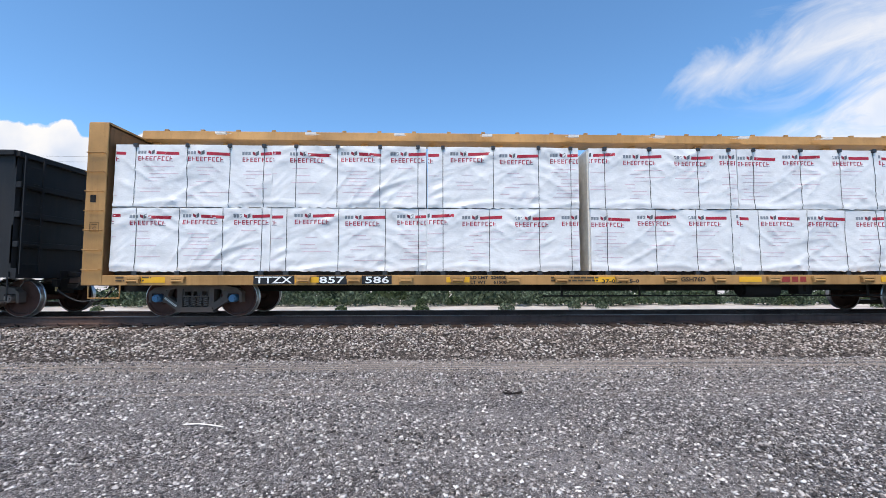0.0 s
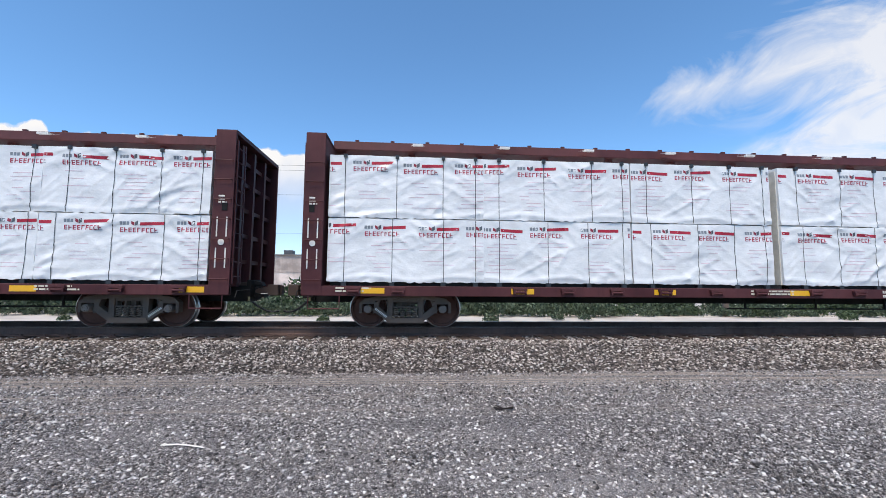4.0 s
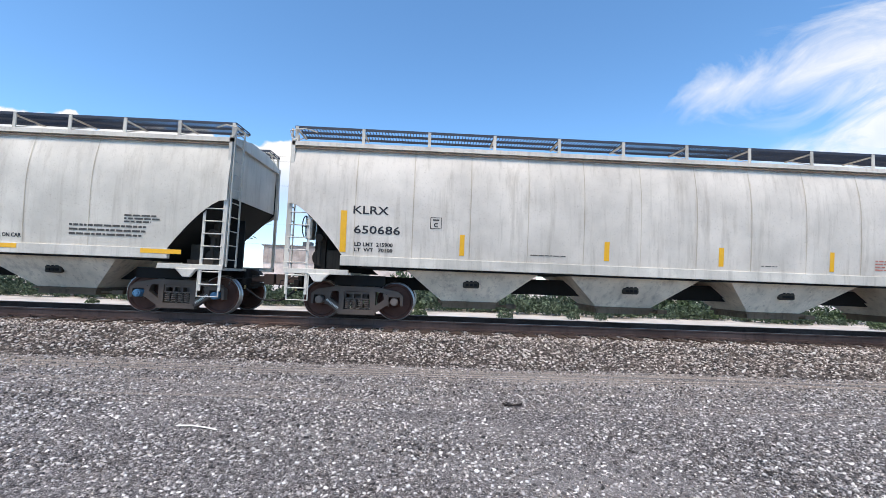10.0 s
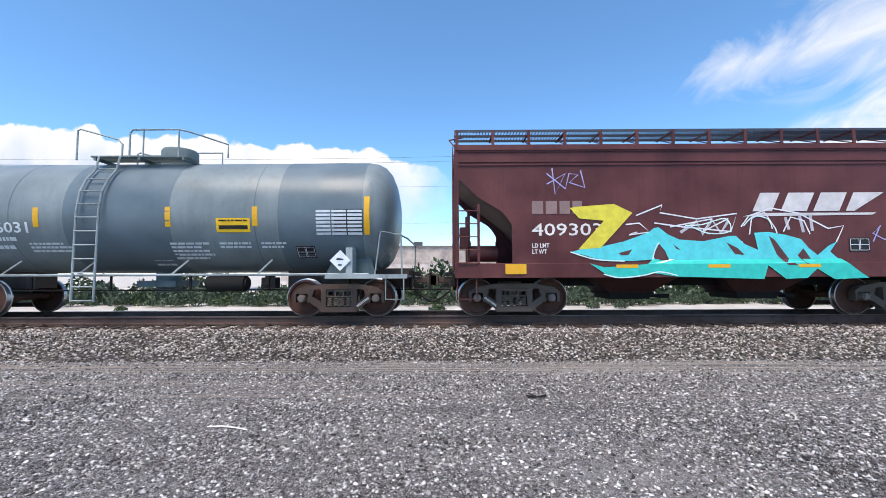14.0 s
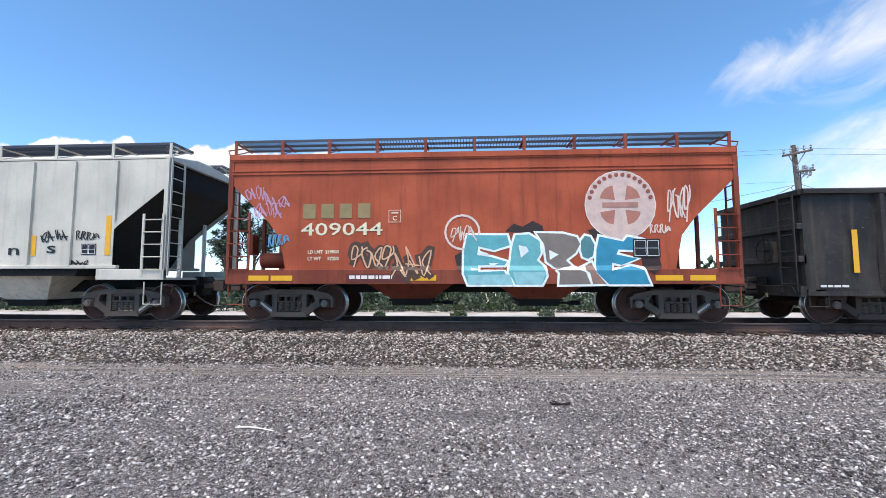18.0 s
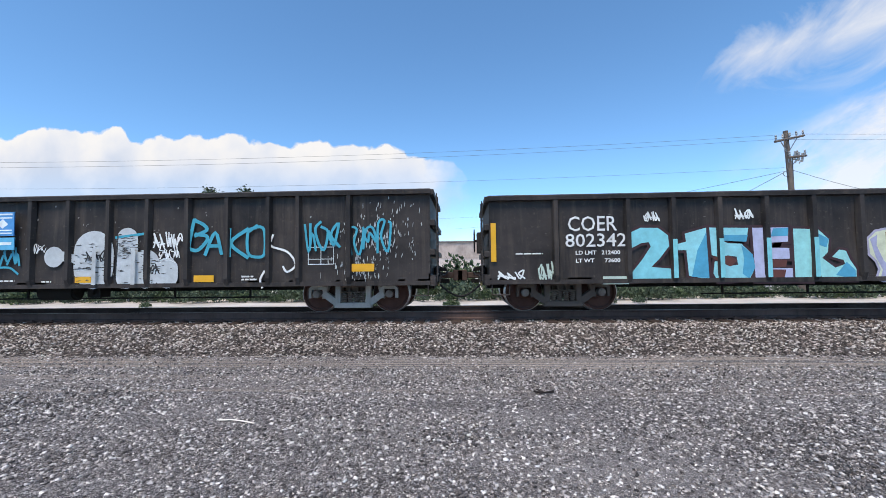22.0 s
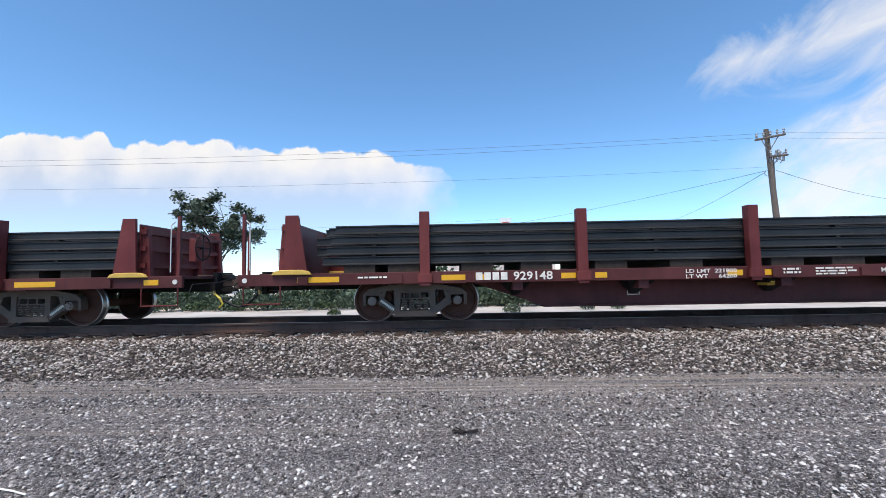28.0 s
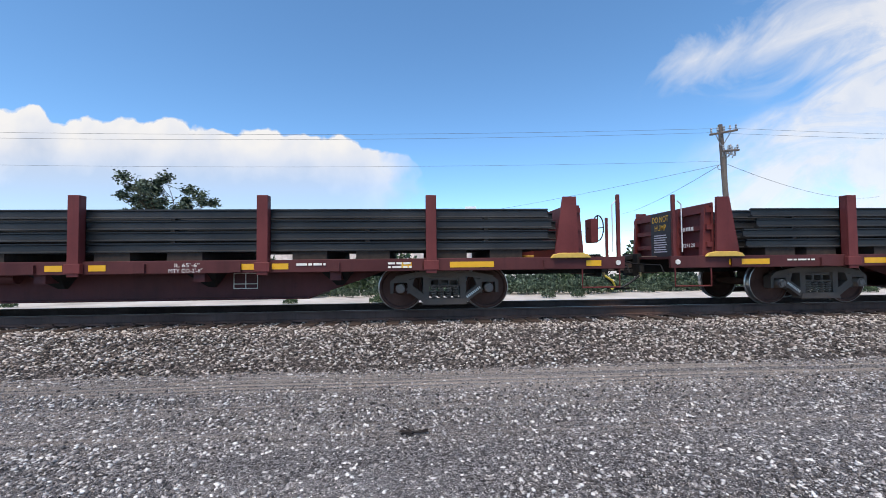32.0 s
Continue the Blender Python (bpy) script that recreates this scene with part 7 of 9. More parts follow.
    alpha = math_node("MAXIMUM", cumulus, math_node("MULTIPLY", cirrus, 0.8))
    em = n.new("ShaderNodeEmission")
    billow = tex(n, l, "ShaderNodeTexNoise", 9, detail=5, rough=0.5)
    depth = math_node("MULTIPLY", math_node("SUBTRACT", top, v), 5.0, True)
    lit = math_node("SUBTRACT", math_node("ADD", 0.78, math_node("MULTIPLY", math_node("SUBTRACT", billow.outputs[0], 0.5), 1.5)), math_node("MULTIPLY", depth, 0.95))
    tint = ramp(n, l, lit, [(0.1, (0.66, 0.74, 0.89, 1)), (0.45, (0.84, 0.87, 0.95, 1)), (0.8, (1.0, 0.98, 0.97, 1))])
    l.new(tint.outputs[0], em.inputs[0])
    em.inputs[1].default_value = CLOUD_GLOW
    tr = n.new("ShaderNodeBsdfTransparent")
    mx = n.new("ShaderNodeMixShader")
    l.new(alpha, mx.inputs[0])
    l.new(tr.outputs[0], mx.inputs[1])
    l.new(em.outputs[0], mx.inputs[2])
    l.new(mx.outputs[0], n["Material Output"].inputs[0])
    far = 2400.0
    g = Geo().grid(lambda a, c: (-2.0 + 4.2 * a, 0, -0.02 + 1.4 * c), 8, 4)
    ob = new("backdrop", g.mesh("backdrop", m, fix=False))
    ob.location, ob.scale = (0, far, 1.6), (far, far, far)
    ob.visible_shadow = False
    tagged(ob, "far white cumulus bank and thin cirrus in a blue sky", "clouds", kind="structure")


def litter():
    """Small loose things on the lot."""
    st = Geo().loft([[(x, y + d[0], z + d[1]) for d in ((-0.008, 0), (0, 0.01), (0.008, 0), (0, -0.006))] for x, y, z in ((-2.56, 4.42, 0.012), (-2.4, 4.41, 0.022), (-2.25, 4.38, 0.018), (-2.11, 4.34, 0.012))])
    tagged(new("stick", st.mesh("stick", plain("bleached_stick", "d9d3c8", 0.8))), "thin bleached stick lying on the gravel", "stick")
    r = random.Random(2)
    g = Geo()
    for k in range(14):
        a = r.uniform(0, 6.28)
        g.cyl((1.06, 5.43, 0.01), (1.06 + 0.13 * math.cos(a), 5.43 + 0.07 * math.sin(a), 0.01 + r.uniform(0, 0.035)), 0.008, 4)
    tagged(new("twig_clump", g.mesh("twig_clump", plain("dry_twig", "2b2320", 0.9))), "small dark clump of dry twigs on the gravel", "twigs")


clouds()
shrubs()
tufts()
warehouse()
leafy_tree("elm_tree", TREE, TREE_H, 5.0, 5, 10000)
leafy_tree("elm_tree", (TREE[0] - 4.0, TREE[1] + 1.0, 0), TREE_H * 0.8, 2.2, 9, 3000)
utility_pole()
wires()
roadside_sign()
litter()

# ---- lettering and spray pieces on the cars ----
class Canvas:
    """Draws sketch shapes, in sketch units, on a car's near side: x to the right, y down."""

    def __init__(self, car, side, x0, z0, sx, sz, tilt=0.0):
        self.car, self.side, self.x0, self.z0, self.sx, self.sz, self.tilt = car, side, x0, z0, sx, sz, tilt

    def at(self, p):
        return self.x0 + p[0] * self.sx, self.z0 - (p[1] - p[0] * self.tilt) * self.sz

    def shapes(self, name, color, lift, polys, label=""):
        d = Decal(self.side, lift)
        for p in polys:
            d.poly([self.at(q) for q in p])
        return d.done(name, color, self.car, label)

    def lines(self, name, color, lift, runs, w, label="", bow=False):
        d = Decal(self.side, lift)
        for p in runs:
            d.line(bowed([self.at(q) for q in p]) if bow else [self.at(q) for q in p], w)
        return d.done(name, color, self.car, label)

    def blobs(self, name, color, lift, spots, label=""):
        d = Decal(self.side, lift)
        for x, y, r in spots:
            a = self.at((x, y))
            d.disc(a[0], a[1], r * self.sx, 22)
        return d.done(name, color, self.car, label)


def grow(poly, k):
    """The polygon pushed outwards by k."""
    cx, cy = sum(p[0] for p in poly) / len(poly), sum(p[1] for p in poly) / len(poly)
    out = []
    n = len(poly)
    area = sum(poly[i][0] * poly[(i + 1) % n][1] - poly[(i + 1) % n][0] * poly[i][1] for i in range(n))
    s = 1 if area > 0 else -1
    for i in range(n):
        a, b, c = Vector(poly[i - 1]), Vector(poly[i]), Vector(poly[(i + 1) % n])
        d1, d2 = (b - a).normalized(), (c - b).normalized()
        m = Vector((d1.y + d2.y, -d1.x - d2.x))
        if m.length < 1e-4:
            out.append(tuple(b))
            continue
        m.normalize()
        out.append(tuple(b + m * k * s * min(1.8, 1 / max(0.4, m.dot(Vector((d1.y, -d1.x)))))))
    return out


def marks(car, side, items, color="1f1f22", lift=0.008, label="dark stencilled lettering"):
    d = Decal(side, lift)
    for s, x, z0, z1, w in items:
        d.text(s, x, z0, (z1 - z0) * 1.37, w, 0.0035)
    d.done("lettering", color, car, label)


def strips(car, side, boxes, lift=0.007):
    for x0, x1, z0, z1 in boxes:
        d = Decal(side, lift)
        d.bar(x0, x1, z0, z1)
        part("reflector", d.mesh("reflector", yellow_reflector), None, car, "yellow reflective strip")


def ground_patch(car, side, x0, x1, z0, z1, color, lift=0.005):
    Decal(side, lift).bar(x0, x1, z0, z1).done("repaint_patch", color, car)


def cm(pts):
    """Sketch points in centimetres: along the car, and over the rail."""
    return [(x / 100, z / 100) for x, z in pts]


def fills(car, side, name, color, lift, polys, label="", edge=0.0):
    """Sprayed areas; edge pushes their outline outwards."""
    for k, p in enumerate(polys):
        q = cm(p)
        Decal(side, lift + 0.0002 * k).poly(grow(q, edge) if edge else q).done(name, color, car, label)


def lines(car, side, name, color, lift, runs, w, label="", bow=True):
    """Sprayed strokes, bowed through their points."""
    for k, p in enumerate(runs):
        Decal(side, lift + 0.0002 * k).line(bowed(cm(p)) if bow else cm(p), w).done(name, color, car, label)


def flakes(car, y0, name, count, seed, spots, wide, high, color, label):
    """Small flakes or scuffs that cluster in the middle of each spot."""
    r, g = random.Random(seed), Geo()
    for k in range(count):
        x0, x1, z0, z1 = r.choice(spots)
        x, z = r.triangular(x0, x1, (x0 + x1) / 2), r.triangular(z0, z1, (z0 + z1) / 2)
        a, b = r.uniform(0.3, 1) * wide, r.uniform(0.3, 1) * high
        tip = r.uniform(-0.5, 0.5) * b
        y = -y0 - 0.0002 * (k % 8)
        g.add([(x - a, y, z + tip), (x - a * 0.2, y, z - b * 0.5), (x + a, y, z - tip * 0.4), (x + a * 0.3, y, z + b * 0.5)], [(0, 1, 2, 3)])
    tagged(part(name, g.mesh(name, spray(color), fix=False), None, car), label, kind="stuff")


def flat_side(w):
    return lambda z: w


BEAM = flat_side(1.482)
# centre-beam cars
ground_patch(beam1, BEAM, -7.8, -6.87, 0.76, 0.965, "141416")
ground_patch(beam1, BEAM, -6.36, -5.66, 0.76, 0.965, "141416")
ground_patch(beam1, BEAM, -5.32, -4.63, 0.76, 0.965, "141416")
marks(beam1, BEAM, [("TTZX", -7.76, 0.79, 0.945, 0.84), ("857", -6.3, 0.79, 0.945, 0.58), ("586", -5.25, 0.79, 0.945, 0.56)], "e9e9e6", 0.01, "white lettering on black patches")
marks(beam1, BEAM, [("LD LMT  224500", -2.8, 0.88, 0.95, 0.85), ("LT WT     61500", -2.8, 0.77, 0.84, 0.85), ("GSH76D", 2.2, 0.82, 0.92, 0.6), ("37-0 L  75-0", 0.3, 0.79, 0.87, 0.9)], "2c2418")
Decal(BEAM, 0.01).bar(4.62, 4.85, 0.8, 0.93).bar(4.9, 5.05, 0.8, 0.93).bar(5.1, 5.25, 0.8, 0.93).done("mark", "8e2f25", beam1)
ground_patch(beam2, BEAM, -9.3, -8.3, 0.765, 0.965, "d9cfae")
ground_patch(beam2, BEAM, -8.1, -7.05, 0.765, 0.965, "e4e2dc")
marks(beam2, BEAM, [("TR", -9.0, 0.79, 0.94, 0.4), ("873752", -8.03, 0.79, 0.94, 0.92)], "222226", 0.01)
marks(beam2, BEAM, [("LD LMT  225200", -3.1, 0.88, 0.95, 0.85), ("LT WT     60800", -3.1, 0.77, 0.84, 0.85), ("EH  11-2", 2.0, 0.88, 0.94, 0.5), ("IL 73-0", 2.0, 0.78, 0.84, 0.45)], "dcd6cc", 0.008, "white stencilled lettering")
marks(beam3, BEAM, [("EH  11-2", 2.6, 0.88, 0.94, 0.5), ("IL 73-0", 2.6, 0.78, 0.84, 0.45)], "dcd6cc", 0.008, "white stencilled lettering")
for b in (beam1, beam2, beam3):
    Decal(BEAM, 0.008).small_print(-10.9, 0.94, 0.8, 2, 0.07, 2).small_print(7.6, 0.94, 1.0, 2, 0.07, 4).small_print(-0.9, 0.93, 1.2, 2, 0.07, 6).done("small_print", "cfc5b2" if b != beam1 else "4a3a22", b)
Decal(BEAM, 0.008).bar(5.84, 6.4, 0.6, 0.97).done("panel_ground", "16161a", beam3)
panel_lines(beam3, BEAM, 5.88, 0.62, 0.48, 0.33, "e6e6e2")
for b in (beam2, beam3):
    panel_lines(b, BEAM, 5.88, 0.62, 0.48, 0.33, "e6e6e2")
POST = flat_side(1.495)
plate_c(beam1, POST, -11.52, 1.98, 0.2, "5a4220")
for b in (beam2, beam3):
    h = b["half"]
    for e in (-1, 1):
        x = e * (h - 0.22)
        Decal(POST, 0.008).bar(x - 0.12, x - 0.09, 2.05, 2.5).bar(x + 0.09, x + 0.12, 2.05, 2.5).bar(x - 0.12, x - 0.09, 1.35, 1.8).bar(x + 0.09, x + 0.12, 1.35, 1.8).small_print(x - 0.1, 3.0, 0.2, 3, 0.07, 3).done("white_marks", "d6cfc6", b)
        Decal(POST, 0.008).disc(x, 1.93, 0.07, 14).done("reflector_disc", "e6dfd6", b)

# grimy pale hopper
S = bulged
ground_patch(hop4, S, -8.42, -7.1, 2.9, 3.22, "c2beb6")
ground_patch(hop4, S, -8.42, -7.3, 2.36, 2.66, "c2beb6")
marks(hop4, S, [("CEFX", -8.29, 2.95, 3.16, 0.86), ("398025", -8.36, 2.4, 2.61, 0.99), ("LD LMT  216500", -7.35, 1.87, 1.97, 0.94), ("LT WT     69500", -7.3, 1.72, 1.82, 0.9)])
plate_c(hop4, S, -5.06, 2.58, 0.23, "2a2a2c")
plate_c(hop5, S, -6.43, 2.68, 0.25, "2a2a2c")
plate_c(hop6, S, -6.94, 2.17, 0.25, "2a2a2c")
strips(hop4, flat_side(1.56), [(x, x + 0.48, 1.36, 1.46) for x in (-5.4, -2.71, -0.05, 2.6, 5.25)] + [(-8.8, -7.92, 1.36, 1.46), (8.14, 9.02, 1.36, 1.46)], 0.006)
panel_marks(hop4, S, 6.7, 1.75, 0.44, 0.25)
Decal(S, 0.008).small_print(6.6, 2.42, 1.7, 3, 0.13, 4, 0.4).small_print(7.8, 2.62, 0.6, 3, 0.08, 5).small_print(-8.4, 3.75, 0.6, 4, 0.06, 7, 0.3).small_print(-6.0, 1.82, 0.6, 3, 0.06, 9, 0.4).done("small_print", "3d3a38", hop4)
d = Decal(S, 0.008)
for k, (x, z, w, h) in enumerate(((-4.5, 2.35, 0.6, 0.45), (0.0, 2.15, 0.35, 0.4), (3.4, 2.2, 0.6, 0.8), (-6.1, 2.6, 0.15, 0.25), (5.1, 2.1, 0.2, 0.35))):
    d.scribble(x, z, w, h, k + 20, 0.012, 5)
d.done("scrawl", "3a3433", hop4, "thin dark hand scrawls")
d = Decal(S, 0.007)
for x in (-3.6, -0.9, 0.7, 3.0):
    d.small_print(x, 2.02, 1.0, 4, 0.1, int(x * 7) + 50, 0.35)
d.done("faded_red_print", "b58d85", hop4)
r = random.Random(5)
fleck = Geo()
for k in range(2200):
    x, z = r.uniform(-8.3, 8.4), 1.5 + 0.8 * r.random() ** 1.5
    if r.random() < 0.25 + 0.5 * noise.noise((x * 0.9, z, 3)) + 0.35 * (z < 1.95):
        a, b = r.uniform(0.012, 0.07), r.uniform(0.006, 0.02)
        y = -bulged(z) - 0.012
        fleck.add([(x, y, z), (x + a, y, z + r.uniform(-0.01, 0.01)), (x + a * 0.8, y, z + b), (x + 0.1 * a, y, z + b * 0.9)], [(0, 1, 2, 3)])
for z in (1.98, 2.2):
    part("weld_line", Geo().grid(lambda u, v: (-5.4 + 12.4 * u, -bulged(z + 0.012 * v) - 0.006, z + 0.012 * v), 8, 1), SEAM_PALE, hop4)
tagged(part("peeling_fleck", fleck.mesh("peeling_fleck", spray("3b342d"), fix=False), None, hop4), "dark flecks of peeling paint and soot", kind="stuff")
# graffiti hopper
ground_patch(hop5, S, -8.3, -7.25, 2.84, 3.2, "c3c1c1")
Decal.shift = -0.2
marks(hop5, S, [("ITFX", -8.0, 2.93, 3.13, 0.68), ("78841", -8.22, 2.37, 2.63, 1.2), ("LD LMT  217800", -8.25, 1.85, 1.94, 0.95), ("LT WT     65200", -8.25, 1.71, 1.8, 0.95), ("DO NOT HAMMER ON CAR", -5.76, 1.62, 1.72, 1.42), ("DO NOT HAMMER ON CAR", 4.43, 1.6, 1.69, 1.33)])
Decal(S, 0.008).small_print(6.8, 1.95, 2.2, 3, 0.1, 4, 0.45).small_print(8.0, 2.2, 0.8, 3, 0.07, 5).done("small_print", "44403c", hop5)
Decal(S, 0.008).text("WARNING", 3.52, 1.96, 0.1, 0.5).small_print(3.35, 1.92, 0.9, 4, 0.07, 8, 0.4).line([(3.3, 1.66), (4.35, 1.66), (4.35, 2.3), (3.3, 2.3)], 0.012).done("faded_notice", "a5948b", hop5)
Decal.shift = 0.0
strips(hop5, flat_side(1.56), [(-8.87, -7.99, 1.35, 1.45), (-5.5, -5.02, 1.35, 1.45), (2.4, 2.87, 1.35, 1.45), (5.02, 5.5, 1.35, 1.45), (8.2, 9.1, 1.35, 1.45)], 0.006)
c = Canvas(hop5, lambda z: S(z) if z > 1.475 else 1.562, -5.37, 3.02, 0.00521, 0.00508, 0.023)
c.lines("teal_tendril", "2b93a6", 0.007, [[(30, 120), (50, 155), (90, 160), (95, 185), (50, 190), (35, 220), (60, 240)], [(1545, 185), (1530, 195), (1480, 180), (1430, 200), (1425, 240), (1440, 270), (1380, 295)], [(425, 55), (445, 42), (455, 60), (440, 75), (480, 90)], [(1055, 50), (1065, 80), (1085, 100)], [(1330, 300), (1400, 320), (1470, 330), (1500, 300)]], 0.06, bow=True)
c.shapes("teal_splash", "2c9fb4", 0.0075, [[(40, 220), (130, 170), (200, 160), (230, 200), (190, 260), (80, 245)], [(1240, 230), (1300, 225), (1390, 290), (1420, 300), (1380, 330), (1310, 345), (1260, 300)], [(430, 130), (470, 95), (490, 110), (470, 150)], [(100, 285), (190, 280), (200, 325), (110, 320)]], "turquoise spray splashes")
c.blobs("teal_spot", "2c9fb4", 0.0075, [(200, 128, 14), (610, 95, 20), (635, 100, 16), (905, 88, 18), (500, 88, 16), (1265, 135, 18)])
pink = [[(200, 230), (285, 85), (330, 130), (375, 85), (445, 150), (440, 290), (405, 335), (330, 290), (240, 335), (190, 290)], [(445, 200), (480, 110), (540, 95), (610, 130), (645, 210), (650, 340), (430, 335)], [(830, 180), (860, 125), (970, 105), (980, 200), (1010, 200), (1075, 250), (1085, 355), (865, 350), (860, 270), (900, 160)], [(975, 130), (1020, 105), (1070, 140), (1090, 105), (1290, 170), (1240, 225), (1200, 200), (1215, 280), (1285, 270), (1285, 355), (1085, 352), (1060, 220)]]
c.shapes("white_outline", "eceeee", 0.008, [grow(p, 12) for p in pink])
c.shapes("dark_outline", "3c3440", 0.010, [grow(p, 4) for p in pink])
c.shapes("pink_letter", "d9a6cf", 0.012, pink, "pink sprayed block letters with a dark outline")
c.shapes("lower_pink", "e0709f", 0.014, [[(192, 292), (440, 290), (405, 335), (330, 300), (240, 335)], [(432, 290), (650, 295), (650, 338), (430, 333)], [(865, 300), (1083, 305), (1085, 353), (867, 348)], [(1087, 305), (1285, 305), (1285, 353), (1087, 350)]])
c.blobs("pink_bubble", "e48fb4", 0.014, [(335, 210, 50), (230, 225, 30), (480, 220, 26), (600, 240, 28), (1180, 240, 42), (985, 240, 30), (890, 230, 24)])
c.shapes("green_shadow", "6c7d4a", 0.015, [[(285, 85), (330, 125), (345, 110), (300, 80)], [(375, 85), (445, 160), (455, 110), (410, 88)], [(500, 268), (520, 190), (550, 180), (590, 270)], [(280, 255), (335, 295), (385, 250), (370, 280), (335, 310), (300, 290)], [(910, 285), (950, 220), (1000, 205), (960, 285)], [(1240, 225), (1290, 165), (1275, 215)], [(1210, 355), (1290, 318), (1280, 355)]], "olive green shading of the letters")
c.shapes("inner_sky", "53b8c8", 0.017, [[(535, 262), (548, 215), (570, 262)], [(935, 278), (960, 240), (968, 278)]])
c.shapes("tan_shape", "3c3440", 0.016, [grow([(615, 190), (640, 120), (720, 95), (790, 120), (830, 180), (860, 290), (862, 345), (640, 340), (640, 280)], 4)])
c.shapes("tan_shape", "d8b878", 0.018, [[(615, 190), (640, 120), (720, 95), (790, 120), (830, 180), (860, 290), (862, 345), (640, 340), (640, 280)]], "plain tan rounded shape amid the letters")
c.blobs("speech_disc", "3c3440", 0.016, [(825, 102, 47)])
c.blobs("speech_disc", "cfe3e8", 0.018, [(825, 102, 42)], "pale round bubble")
# cream hopper
marks(hop6, S, [("KLRX", -8.74, 2.44, 2.63, 0.83), ("650686", -8.7, 1.99, 2.18, 1.07), ("LD LMT  215900", -8.67, 1.7, 1.79, 0.88), ("LT  WT   70100", -8.67, 1.58, 1.66, 0.88)])
strips(hop6, S, [(-9.0, -8.86, 1.55, 2.5), (-6.25, -6.14, 1.57, 2.05), (-2.86, -2.74, 1.58, 2.03), (-0.12, 0.0, 1.56, 2.0), (2.58, 2.69, 1.54, 2.0), (5.98, 6.1, 1.5, 2.0), (8.62, 8.76, 1.51, 2.45)])
panel_marks(hop6, S, 6.73, 1.58, 0.43, 0.25)
Decal(S, 0.008).small_print(3.7, 1.85, 0.5, 4, 0.07, 4, 0.45).done("faded_notice", "b3705f", hop6)
Decal(S, 0.008).small_print(7.6, 1.92, 0.7, 3, 0.09, 5).small_print(-4.6, 1.66, 0.9, 1, 0.04, 6).small_print(0.9, 1.62, 0.5, 1, 0.04, 7).small_print(5.1, 1.72, 0.4, 5, 0.05, 8, 0.4).done("small_print", "4a4744", hop6)

# maroon hopper with turquoise piece
FS = flat_side(1.522)
d = Decal(FS, 0.008)
d.bar(-4.24, -3.98, 2.38, 2.68).bar(-3.92, -3.66, 2.38, 2.68).bar(-3.6, -3.36, 2.38, 2.68).bar(-3.3, -3.08, 2.38, 2.68)
d.done("company_mark", "8a6f6b", hop9)
Decal(FS, 0.008).poly([(0.85, 2.42), (1.3, 2.42), (1.5, 2.85), (1.05, 2.85)]).poly([(1.5, 2.42), (2.1, 2.42), (2.3, 2.85), (1.7, 2.85)]).poly([(2.25, 2.42), (2.85, 2.42), (3.05, 2.85), (2.45, 2.85)]).poly([(3.0, 2.42), (3.2, 2.42), (3.9, 2.85), (3.2, 2.85)]).poly([(0.62, 2.3), (0.95, 2.38), (3.7, 2.38), (3.6, 2.33)]).done("company_mark", "cfc8c6", hop9, "slanted pale company mark")
marks(hop9, FS, [("409303", -4.25, 1.88, 2.17, 1.62), ("LD LMT", -4.25, 1.6, 1.7, 0.4), ("LT WT", -4.25, 1.46, 1.56, 0.34)], "e0d8d2", 0.008, "white stencilled lettering")
c = Canvas(hop9, lambda z: 1.522 if z > 1.24 else 1.575, -4.66, 3.68, 0.00602, 0.0060, 0.002)
c.lines("white_sketch", "dcd9dc", 0.010, [[(470, 225), (570, 185), (560, 215), (700, 240), (855, 220), (830, 290), (640, 270), (540, 255)], [(870, 270), (900, 230), (985, 200), (1090, 220), (1200, 280), (1260, 270), (1230, 330)], [(900, 300), (910, 240), (960, 215), (1000, 280), (1010, 320)], [(1030, 290), (1060, 235), (1110, 250), (1130, 300)], [(430, 260), (480, 255), (520, 290), (440, 300), (470, 290)], [(600, 270), (760, 240), (720, 290), (820, 240)], [(330, 430), (430, 440), (660, 380)], [(700, 350), (870, 330), (930, 450)]], 0.032, "white outline sketch")
c.lines("haze_stroke", "b8b2b8", 0.009, [[(640, 290), (700, 250), (720, 300), (760, 245), (790, 295), (820, 250)], [(1040, 240), (1050, 280)], [(1095, 235), (1105, 290)], [(1135, 230), (1140, 285)]], 0.07)
c.shapes("yellow_stroke", "d9c93f", 0.013, [[(215, 195), (240, 190), (385, 180), (455, 215), (330, 350), (245, 355), (345, 245), (250, 235)]], "yellow sprayed numeral-like stroke")
fills(hop9, c.side, "turquoise_letter", "57cdd2", 0.012, [[(-336, 149), (-308, 157), (-264, 162), (-214, 173), (-156, 194), (-145, 203), (-133, 206), (-112, 189), (-86, 177), (-31, 173), (31, 185), (44, 185), (62, 167), (94, 152), (86, 192), (119, 194), (158, 187), (193, 177), (210, 156), (229, 140), (256, 162), (275, 171), (258, 148), (281, 127), (151, 122), (-32, 128), (-110, 129), (-120, 151), (-133, 168), (-144, 147), (-151, 131), (-201, 128), (-266, 130), (-305, 142)]], "turquoise sprayed letters")
fills(hop9, c.side, "teal_letter", "2fbcae", 0.0128, [[(-295, 123), (-263, 114), (-214, 116), (-162, 121), (-142, 138), (-131, 129), (-19, 131), (151, 133), (281, 132), (317, 103), (338, 88), (260, 85), (222, 109), (199, 88), (150, 86), (111, 117), (101, 86), (-97, 92), (-149, 100), (-201, 90), (-250, 93), (-271, 106)]], "teal lower edge of the letters")
